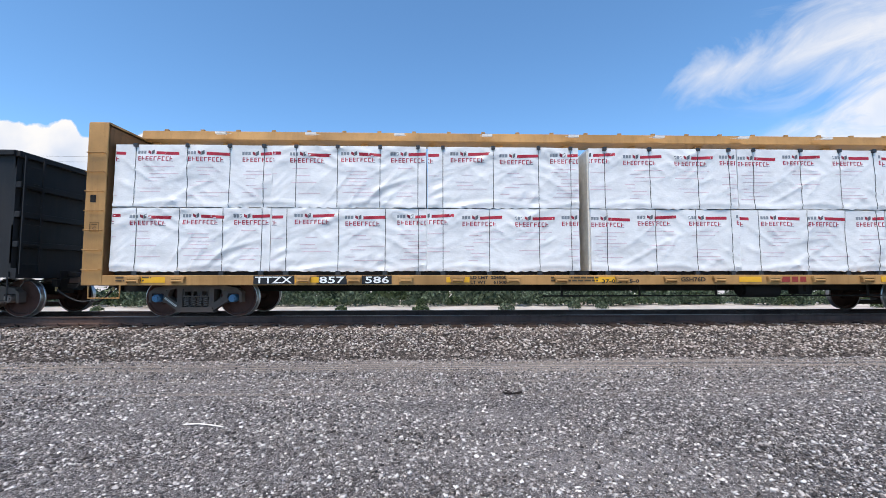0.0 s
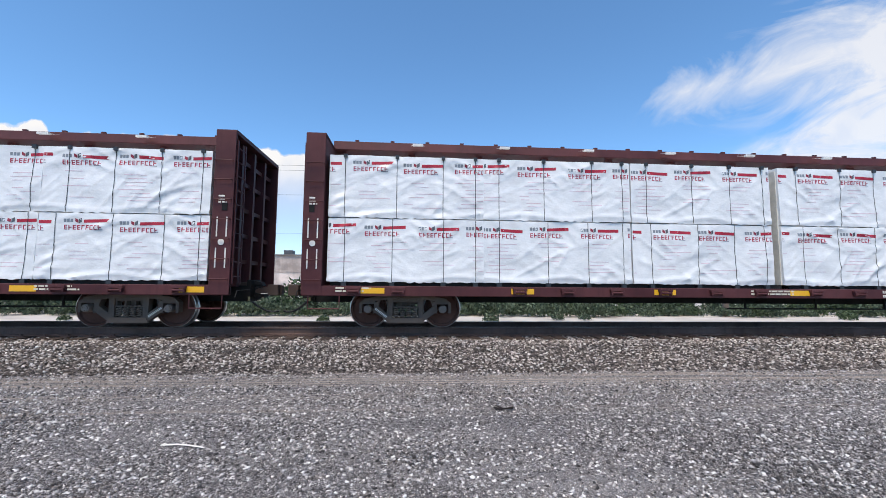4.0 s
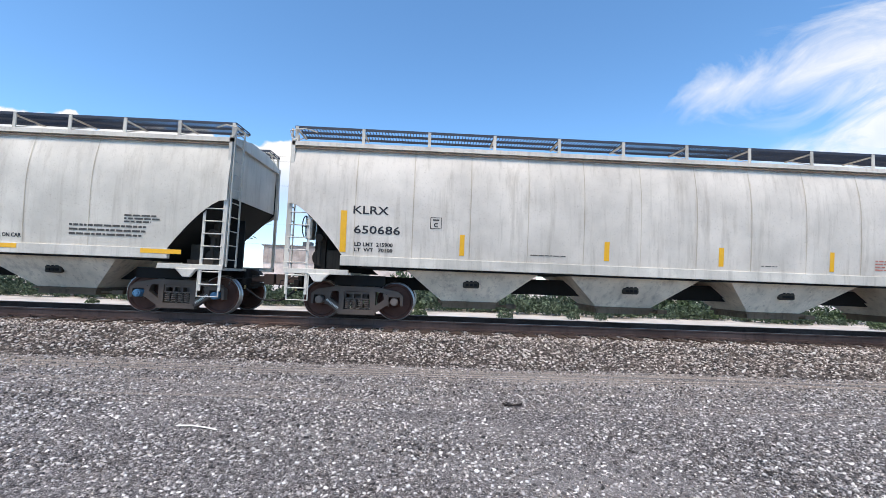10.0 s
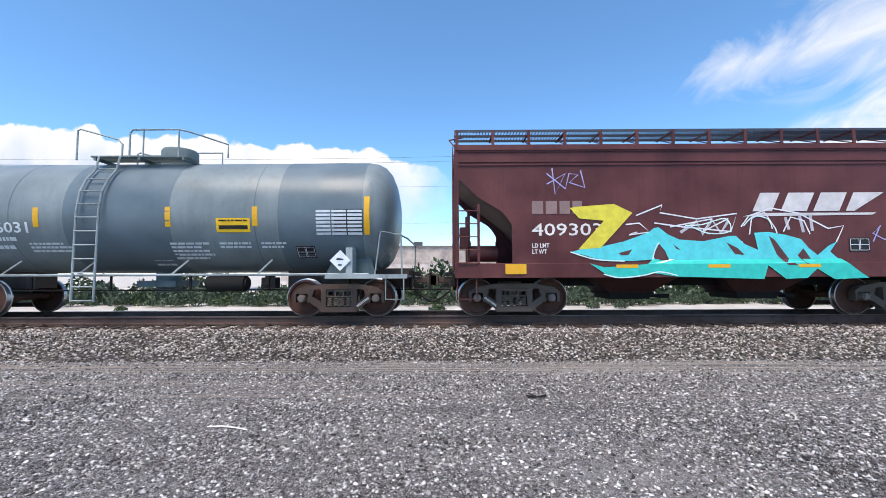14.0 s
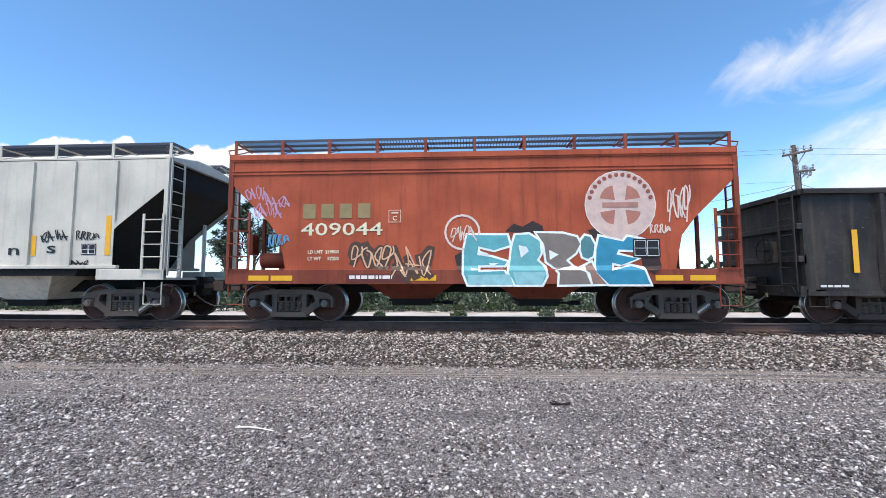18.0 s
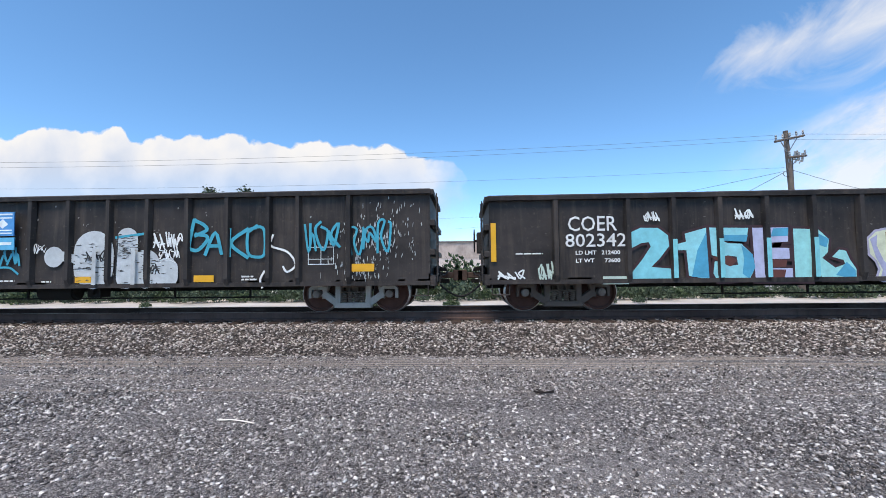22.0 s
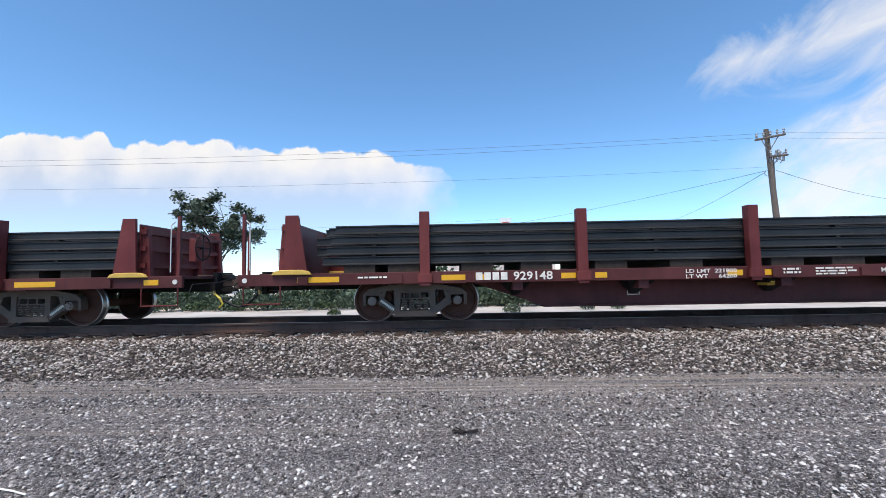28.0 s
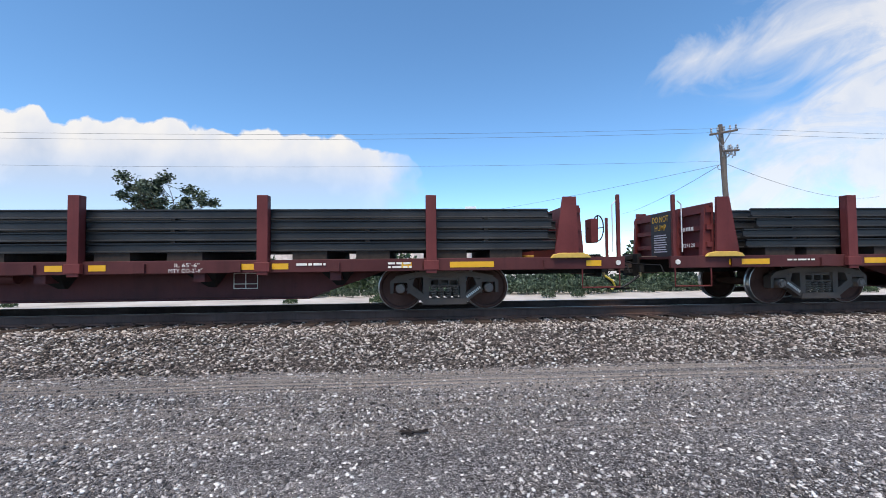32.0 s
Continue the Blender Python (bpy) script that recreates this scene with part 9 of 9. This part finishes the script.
d.poly(pill(1.85, 2.85, 0.62, 2.02)).poly(pill(2.92, 3.45, 0.62, 2.08)).poly(pill(3.3, 4.0, 0.62, 1.55)).poly(pill(3.9, 4.45, 0.62, 1.35)).disc(1.35, 1.4, 0.25, 16).poly([(1.2, 1.35), (1.9, 1.25), (1.9, 1.45), (1.3, 1.6)])
for x in (-1.55, -2.54):
    Decal(flat_side(1.562), 0.003).bar(x + 0.1, x + 0.2, 0.68, 1.08).done("painted_post", "c9c9d0", gon14)
for x in (2.57, 3.54):
    Decal(flat_side(1.562), 0.003).bar(x - 0.2, x - 0.1, 0.72, 1.6).done("painted_post", "b9bcbc", gon14)
d.done("white_piece", "bfc4c6", gon14, "worn white sprayed shapes")
Decal(G, 0.012).tag("ggd", 2.15, 1.3, 0.5, 0.3, 0.03, 91).tag("fefg", 3.6, 0.95, 0.4, 0.25, 0.025, 92).line([(1.85, 1.1), (2.85, 1.15)], 0.02).line([(2.9, 0.7), (2.95, 1.9)], 0.03).done("dark_line", "2c2e30", gon14)
Decal(G, 0.011).line([(-1.25, 0.7), (-1.3, 1.1), (-1.0, 1.3), (-1.05, 1.7), (-0.75, 1.7), (-0.7, 1.35), (-0.5, 1.1), (-0.55, 0.7), (-1.25, 0.7)], 0.025).done("cream_outline", "d5cfa8", gon14)
part("sign_board", Geo().box(-0.29, 0.27, -1.60, -1.575, 1.92, 2.5), plain("blue_sign", "4d93cf", 0.5), gon14, "small blue and white sign board")
part("sign_board", Geo().box(-0.31, 0.29, -1.60, -1.575, 1.58, 1.88), plain("sky_sign", "5db0d6", 0.5), gon14, "small sky blue sign board")
Decal(flat_side(1.601), 0.003).bar(-0.1, 0.38, 2.42, 2.46).bar(-0.1, 0.38, 2.34, 2.37).bar(-0.1, 0.38, 1.97, 2.0).bar(-0.1, 0.38, 2.04, 2.07).poly([(0.0, 2.2), (0.14, 2.33), (0.28, 2.2), (0.14, 2.1)]).bar(-0.1, 0.38, 1.7, 1.77).done("sign_print", "e3ecf0", gon14)
panel_lines(gon14, G, 7.6, 1.15, 0.6, 0.4, "cfd6da")
Decal(G, 0.01).small_print(-9.3, 1.12, 0.5, 3, 0.09, 5).small_print(-0.1, 0.85, 0.5, 1, 0.07, 6).small_print(6.0, 0.9, 0.4, 2, 0.07, 8).small_print(1.05, 0.82, 0.3, 1, 0.06, 9).done("small_print", "d4d4d0", gon14)

Decal.shift = 0.0
marks(gon15, G, [("COER", -8.32, 1.84, 2.19, 1.12), ("802342", -8.38, 1.48, 1.79, 1.38), ("LD LMT   212400", -8.15, 1.3, 1.39, 1.0), ("LT WT      73600", -8.15, 1.12, 1.21, 1.0)], "dcdcda", 0.01, "white stencilled lettering")
strips(gon15, G, [(-10.06, -9.94, 1.16, 2.05), (-7.0, -6.9, 0.75, 0.95)], 0.014)
strips(gon15, GP, [(2.085, 2.185, 1.15, 1.6), (5.12, 5.22, 1.11, 1.58), (7.145, 7.245, 1.09, 1.58), (8.79, 8.89, 1.0, 1.75)], 0.004)
BLUE_PIECE = [([(-690, 179), (-668, 189), (-629, 188), (-608, 171), (-606, 147), (-626, 121), (-647, 100), (-604, 96), (-604, 70), (-690, 69), (-689, 89), (-668, 115), (-647, 146), (-651, 156), (-668, 154), (-689, 143)], "7fc8d2"), ([(-571, 174), (-524, 187), (-521, 71), (-565, 79), (-569, 137), (-588, 137), (-588, 151), (-569, 156)], "8fd0d8"), ([(-517, 187), (-432, 185), (-438, 154), (-489, 157), (-477, 151), (-449, 150), (-425, 125), (-421, 96), (-435, 69), (-502, 66), (-512, 84), (-508, 111), (-491, 111), (-477, 100), (-458, 103), (-460, 121), (-480, 124), (-494, 119), (-514, 125)], "8ccdd6"), ([(-424, 185), (-346, 185), (-348, 153), (-388, 151), (-388, 140), (-346, 139), (-346, 115), (-388, 115), (-388, 95), (-341, 94), (-341, 66), (-421, 66)], "b5b9d6"), ([(-336, 182), (-283, 180), (-261, 158), (-264, 129), (-277, 116), (-250, 94), (-229, 102), (-232, 111), (-256, 118), (-240, 134), (-226, 131), (-218, 111), (-206, 91), (-207, 67), (-276, 68), (-290, 93), (-300, 106), (-301, 65), (-336, 66)], "96d3d2")]
for k, (p, color) in enumerate(BLUE_PIECE):
    fills(gon15, G, "dark_outline", "3a2226", 0.003 + 0.0003 * k, [p], "", 0.06)
for k, (p, color) in enumerate(BLUE_PIECE):
    fills(gon15, G, "spray_letter", color, 0.006 + 0.0003 * k, [p], "turquoise and blue sprayed letters")
fills(gon15, G, "blue_shade", "4c9dbd", 0.009, [[(-545, 136), (-524, 177), (-521, 74), (-559, 77)], [(-491, 170), (-434, 169), (-438, 154), (-489, 157)], [(-449, 147), (-425, 125), (-421, 96), (-435, 72), (-449, 83), (-444, 116)], [(-379, 183), (-346, 184), (-348, 166), (-385, 165)], [(-297, 178), (-261, 158), (-267, 139), (-286, 146)], [(-250, 78), (-226, 107), (-208, 88), (-208, 68)]])
fills(gon15, G, "rust_patch", "5e332b", 0.0105, [[(-514, 119), (-477, 124), (-458, 113), (-474, 99), (-494, 108)], [(-388, 114), (-352, 113), (-355, 97), (-388, 96)], [(-396, 92), (-355, 91), (-360, 70), (-402, 68)]])
CREAM_PIECE = [[(-177, 156), (-161, 172), (-141, 176), (-94, 175), (-78, 156), (-48, 166), (-21, 168), (-8, 162), (12, 164), (25, 166), (51, 173), (71, 178), (97, 175), (116, 158), (135, 171), (154, 168), (180, 167), (212, 158), (224, 145), (229, 171), (244, 180), (269, 177), (288, 182), (307, 171), (308, 149), (287, 134), (270, 127), (293, 130), (315, 123), (323, 98), (316, 76), (300, 67), (113, 67), (-56, 66), (-149, 66), (-162, 70), (-155, 90), (-162, 109), (-175, 123)]]
fills(gon15, G, "lilac_edge", "a8a4ba", 0.004, CREAM_PIECE, "", 0.05)
fills(gon15, G, "cream_letter", "cfd3b6", 0.006, CREAM_PIECE, "pale green and cream sprayed letters")
fills(gon15, G, "tan_patch", "d2bd97", 0.008, [[(-94, 167), (-78, 153), (-81, 138), (-101, 134)], [(-75, 127), (-22, 132), (-16, 99), (-69, 94)], [(135, 147), (186, 146), (185, 120), (140, 119)], [(139, 96), (152, 101), (157, 72), (141, 75)], [(256, 157), (275, 162), (278, 144), (263, 136)]])
fills(gon15, G, "lilac_shade", "a3a4c0", 0.0095, [[(-174, 156), (-158, 166), (-161, 142), (-148, 109), (-129, 82), (-136, 67), (-156, 70), (-151, 89), (-164, 116)], [(-74, 153), (-48, 163), (-21, 165), (-35, 152), (-61, 145)], [(-12, 152), (-5, 138), (11, 125), (-5, 106), (-19, 99)], [(37, 124), (54, 131), (60, 117), (54, 98), (44, 108)], [(231, 164), (244, 175), (254, 172), (237, 151)], [(248, 112), (274, 128), (286, 115), (260, 93)]])
fills(gon15, G, "rust_run", "84563c", 0.0115, [[(-141, 171), (-127, 171), (-129, 147), (-140, 144)], [(-95, 130), (-75, 132), (-71, 101), (-95, 99)], [(5, 112), (37, 114), (43, 75), (2, 73)], [(162, 162), (172, 162), (169, 108), (162, 108)], [(193, 100), (206, 102), (202, 69), (192, 69)], [(229, 99), (241, 98), (240, 70), (230, 68)], [(84, 144), (92, 146), (92, 129), (86, 128)]], "rust showing through the paint")
lines(gon15, G, "letter_line", "6a625e", 0.0135, [[(-81, 153), (-54, 158), (-15, 162), (-10, 138), (-22, 119), (-62, 124), (-82, 114)], [(-66, 114), (-56, 94), (-59, 68)], [(89, 149), (92, 129), (114, 116)], [(24, 111), (49, 91), (74, 69)], [(185, 133), (193, 107), (185, 82), (171, 69)], [(315, 120), (323, 94), (311, 73)], [(281, 143), (288, 162), (304, 163)]], 0.02)
Decal(G, 0.008).disc(3.48, 1.29, 0.17, 18, 1.5).done("white_dot", "d3d6cf", gon15)
for k in range(14):
    x = -5.96 + 1.012 * k
    if -6.5 < x < -2.5 or -1.8 < x < 3.1:
        Decal(flat_side(1.562), 0.003).bar(x - 0.05, x + 0.05, 0.75, 1.62).done("painted_post", "7cc6ce" if x < -2.2 else "cdd0b0", gon15)
Decal(G, 0.012).disc(1.0, 1.95, 0.06, 10).disc(0.65, 1.92, 0.05, 10).disc(2.6, 2.0, 0.06, 10).done("white_dot", "d3d6cf", gon15)
Decal.shift = 0.0
d = Decal(G, 0.01)
d.tag("cgceb", 6.3, 1.1, 0.7, 0.5, 0.032, 93).tag("dgeg", -6.6, 2.05, 0.35, 0.2, 0.025, 94).tag("ggdg", -4.6, 2.05, 0.4, 0.25, 0.03, 95).tag("bbba", 4.25, 0.7, 0.75, 0.4, 0.04, 96).tag("fcdf", 3.3, 0.75, 0.6, 0.2, 0.04, 97).tag("ggd", -9.9, 0.75, 0.6, 0.2, 0.035, 98).tag("fefg", 8.2, 1.25, 0.4, 0.15, 0.025, 99)
d.done("white_tag", "dfe2df", gon15, "white hand tags")
Decal(G, 0.01).tag("dgeg", -9.0, 0.75, 0.4, 0.4, 0.03, 101).bar(-7.55, -6.98, 0.62, 0.8).done("pale_tag", "b9c9bd", gon15)
panel_lines(gon15, G, 7.57, 1.14, 0.46, 0.36)
Decal(G, 0.01).small_print(-9.5, 1.35, 0.7, 1, 0.06, 5).small_print(8.3, 0.95, 0.3, 2, 0.1, 6).small_print(9.0, 2.25, 0.4, 2, 0.1, 7).done("small_print", "d4d4d0", gon15)

Decal.shift = 0.0
flakes(gon14, 1.487, "scuff", 260, 31, [(7.2, 10.2, 0.7, 2.6), (8.4, 10.2, 1.0, 2.7), (8.0, 9.4, 0.6, 1.5)], 0.018, 0.16, "a9adad", "pale scuffs and runs on black paint")
flakes(gon14, 1.4995, "wear", 170, 36, [(1.6, 2.7, 0.65, 1.9), (2.75, 4.3, 0.65, 1.8), (2.75, 3.3, 1.2, 2.0)], 0.09, 0.035, "45423f", "dark wear on the white piece")
flakes(gon14, 1.487, "scuff", 120, 32, [(-10.2, 7.0, 1.6, 2.7), (1.8, 4.4, 0.6, 2.4)], 0.03, 0.06, "7d7a76", "grey scuffs on black paint")
flakes(gon15, 1.487, "scuff", 130, 33, [(-10, 10, 1.7, 2.5), (3, 10, 0.7, 2.2)], 0.04, 0.04, "5f5a56", "grey scuffs on black paint")
flakes(gon13, 1.487, "scuff", 150, 34, [(-8.2, 8.2, 1.0, 2.8), (-6, -1.5, 0.8, 2.2), (3, 8, 0.8, 2.2)], 0.05, 0.035, "5c5855", "grey scuffs on black paint")
# tall gondola with a yellow end
GY = flat_side(1.50)
flakes(gon16, 1.463, "scuff", 150, 35, [(-4.4, 7.2, 1.1, 3.6), (-4.4, 0, 1.5, 3.4), (0, 5, 2.0, 3.6)], 0.075, 0.045, "443a35", "brown scuffs on worn paint")
w = 1.46
h = gon16["half"]
BELLY = 0.66
# the floor hangs in a trough between the trucks; the posts run down its slope
for e in (-1, 1):
    part("trough_side", Geo().loft([[(-4.62, e * 1.45, 0.98), (4.72, e * 1.45, 0.98), (4.72, e * 1.41, 0.98), (-4.62, e * 1.41, 0.98)], [(-4.62, e * 1.2, BELLY), (4.72, e * 1.2, BELLY), (4.72, e * 1.16, BELLY), (-4.62, e * 1.16, BELLY)]]), gon_brown, gon16)
    for k in range(9):
        x = -4.62 + 1.06 * k
        part("post_foot", Geo().loft([[(x - 0.07, e * 1.43, 0.95), (x + 0.07, e * 1.43, 0.95), (x + 0.06, e * 1.54, 0.95), (x - 0.06, e * 1.54, 0.95)], [(x - 0.06, e * 1.17, BELLY - 0.02), (x + 0.06, e * 1.17, BELLY - 0.02), (x + 0.05, e * 1.27, BELLY - 0.02), (x - 0.05, e * 1.27, BELLY - 0.02)]]), gon_brown, gon16)
part("trough_floor", Geo().box(-4.62, 4.72, -1.2, 1.2, BELLY, BELLY + 0.04), gon_brown, gon16)
for x in (-4.62, 4.7):
    part("trough_end", Geo().box(x, x + 0.02, -1.2, 1.2, BELLY + 0.04, 0.99), gon_brown, gon16)
part("yellow_panel", Geo().box(-h + 0.001, -4.55, -w - 0.03, -w - 0.005, 1.06, 3.72).box(-h - 0.02, -h - 0.005, -w, w, 1.06, 3.72), gon_yellow, gon16, "rusty yellow end panel")
for z in (1.95, 2.75):
    part("end_belt", Geo().box(-h - 0.12, -4.6, -w - 0.13, -w - 0.03, z - 0.08, z + 0.08), gon_yellow, gon16, "yellow belt round the end", bevel=0.015)
for x in (-6.31, -4.66):
    part("yellow_post", Geo().box(x - 0.09, x + 0.09, -w - 0.14, -w - 0.02, 1.05, 3.75), gon_yellow, gon16, bevel=0.012)
for z in (1.92, 2.8):
    part("end_belt", Geo().box(4.75, h + 0.1, -w - 0.12, -w - 0.01, z - 0.08, z + 0.08), gon_brown, gon16, bevel=0.015)
ground_patch(gon16, flat_side(1.49), -5.92, -4.9, 2.02, 2.7, "29292c", 0.006)
marks(gon16, flat_side(1.49), [("ROXX", -5.8, 2.41, 2.63, 0.8), ("8205", -5.8, 2.07, 2.29, 0.8)], "cfccc4", 0.012, "white lettering on a dark patch")
strips(gon16, GY, [(-3.03, -2.91, 1.13, 1.55), (-0.04, 0.08, 1.05, 1.53), (3.05, 3.17, 1.08, 1.54), (5.87, 5.99, 1.11, 1.77), (5.87, 5.99, 2.1, 2.4)], 0.012)
panel_lines(gon16, GY, 3.87, 1.21, 0.52, 0.33)
Decal(GY, 0.01).poly([(-1.15, 1.92), (-0.72, 1.9), (-0.7, 2.32), (-1.12, 2.34)]).done("blue_grey_patch", "222a31", gon16, "worn blue-grey patch")
Decal(GY, 0.012).poly([(-1.1, 2.0), (-0.75, 2.05), (-0.72, 2.3), (-1.0, 2.32)]).done("black_patch", "121416", gon16)
Decal(GY, 0.01).text("NEW 9-82", -4.33, 1.2, 0.1, 0.66, 0.002).small_print(-4.33, 1.56, 0.14, 1, 0.09, 3).small_print(5.0, 1.35, 0.5, 2, 0.14, 5).small_print(6.2, 1.2, 0.4, 1, 0.1, 6).bar(-1.0, -0.75, 1.05, 1.15).bar(1.0, 1.22, 1.12, 1.24).bar(5.3, 5.55, 1.18, 1.25).done("small_print", "d4d4d0", gon16)
Decal(GY, 0.01).small_print(4.05, 2.7, 0.2, 6, 0.08, 9).done("red_print", "a8524a", gon16)
# rust on the yellow panels
flakes(gon16, 1.493, "rust_flake", 230, 8, [(-6.15, -4.85, 2.92, 3.6)], 0.15, 0.06, "6e3a1e", "flaking rust on the upper panel")
flakes(gon16, 1.493, "rust_flake", 120, 9, [(-6.15, -4.85, 2.95, 3.55)], 0.09, 0.05, "2e1a12", "dark rust on the upper panel")
flakes(gon16, 1.493, "rust_flake", 230, 10, [(-7.3, -6.45, 1.1, 3.6), (-7.3, -6.45, 2.9, 3.7), (-6.15, -4.85, 1.1, 1.85), (-6.2, -4.85, 2.0, 2.7)], 0.065, 0.05, "4a2c1b", "dark specks of rust")
flakes(gon16, 1.592, "rust_flake", 40, 12, [(-7.2, -4.7, 2.72, 2.86), (-7.2, -4.7, 1.84, 1.98)], 0.07, 0.03, "53301d", "chipped edges of the belts")
flakes(gon16, 1.602, "rust_flake", 44, 13, [(-4.73, -4.6, 2.4, 3.7), (-4.73, -4.6, 1.1, 3.7), (-6.4, -6.26, 1.1, 3.7)], 0.03, 0.09, "4d2b1a", "rust along the posts")
flakes(gon16, 1.493, "rust_flake", 26, 11, [(-6.1, -4.9, 1.35, 1.75)], 0.12, 0.05, "3b3128", "worn stencil marks")

def end_lettering(car, text, x, y, z, size, width, color, name="lettering"):
    """Lettering on a face that looks along -x, from its far edge towards its near one."""
    v, f, w = letters(text, size, 0.002)
    part(name, Geo().add([(x, y - a * width / w, z + b) for a, b in v], f).mesh(name, spray(color), fix=False), None, car)


# warning board, company mark and number on the flat cars' ends
sign_black = plain("sign_black", "26262b", 0.6)
for f, (c, num, wts) in zip(FLAT_OBS, FLATS):
    x = -12.53 - 0.262
    for k in range(4):
        part("company_mark", Geo().box(x - 0.006, x, -0.72 - 0.09 * k, -0.66 - 0.09 * k, 1.56, 1.64), spray("ded8ce"), f)
    end_lettering(f, num, x - 0.006, -0.62, 1.21, 0.11, 0.42, "ded8ce")
    board = part("warning_board", Geo().box(x - 0.1, x - 0.07, -0.35, 0.42, 1.02, 2.05), sign_black, f, "black warning board with yellow words")
    end_lettering(f, "DO NOT", x - 0.104, 0.36, 1.83, 0.2, 0.66, "d8a52c")
    end_lettering(f, "HUMP", x - 0.104, 0.26, 1.63, 0.2, 0.46, "d8a52c")
    for k in range(8):
        part("small_print", Geo().box(x - 0.105, x - 0.101, -0.22 + 0.03 * (k % 3), 0.3 - 0.02 * (k % 2), 1.12 + 0.055 * k, 1.145 + 0.055 * k), spray("bdbdc2"), board)
    part("hose_end", Geo().tube([(13.68, -0.45, 0.62), (13.85, -0.5, 0.5), (13.91, -0.5, 0.38), (13.83, -0.5, 0.3)], 0.025, 6), plain("yellow_hose", "d9c24a", 0.5), f, "yellow hose coupling")
d = Decal(flat_side(1.535), 0.008)
d.tag("gbfh", -12.82, 1.62, 0.22, 0.16, 0.018, 3).tag("fgd", -12.84, 1.45, 0.24, 0.14, 0.018, 4).done("white_tag", "d8c8c8", FLAT_OBS[0], "white hand tag")
Decal(flat_side(1.5), 0.013).text("FOR RESTRICTED LOADING ONLY", 1.15, 0.9, 0.085, 1.05).text("SEE EQUIPMENT REGISTER", 1.22, 0.8, 0.085, 0.9).text("EMPTY LOAD", 8.25, 0.79, 0.09, 0.52).text("1\" ADJ BLOCK", 8.82, 0.79, 0.09, 0.5).done("lettering", "e0d6c8", FLAT_OBS[1])
# flat cars: company mark as plain blocks
for f in FLAT_OBS:
    d = Decal(flat_side(1.5), 0.012)
    for k in range(4):
        d.bar(-8.84 + k * 0.165, -8.71 + k * 0.165, 0.835, 0.985)
    d.done("company_mark", "e8e0d4", f)

def rolled(t):
    """Metres that the train has rolled at a time."""
    for (t0, a), (t1, b) in zip(RUN, RUN[1:]):
        if t <= t1:
            return a + (b - a) * (t - t0) / (t1 - t0)
    return RUN[-1][1]


def motions():
    """The train rolls past towards -x; its wheels turn while their car goes by."""
    for ob, x, y, z in TRAIN:
        turn = 180 if ob.get("turn") else 0
        walk(ob, [(t, pose(x - run, TRACK_Y + y, RAIL_TOP + z, 0, 0, turn)) for t, run in RUN])
    for wheel, car in WHEELS:
        at = Matrix.Translation(wheel.location)
        x = car["start"] + wheel.location.x
        near = [k * 0.05 for k in range(641) if abs(x - rolled(k * 0.05)) < 17]
        first = rolled(near[0]) if near else 0
        rows = [(0.0, at)] if not near or near[0] > 0 else []
        rows += [(t, at @ Matrix.Rotation(-(rolled(t) - first) / WHEEL_R, 4, "Y")) for t in near]
        if rows[-1][0] < 32:
            rows.append((32.0, rows[-1][1]))
        walk(wheel, rows)


motions()
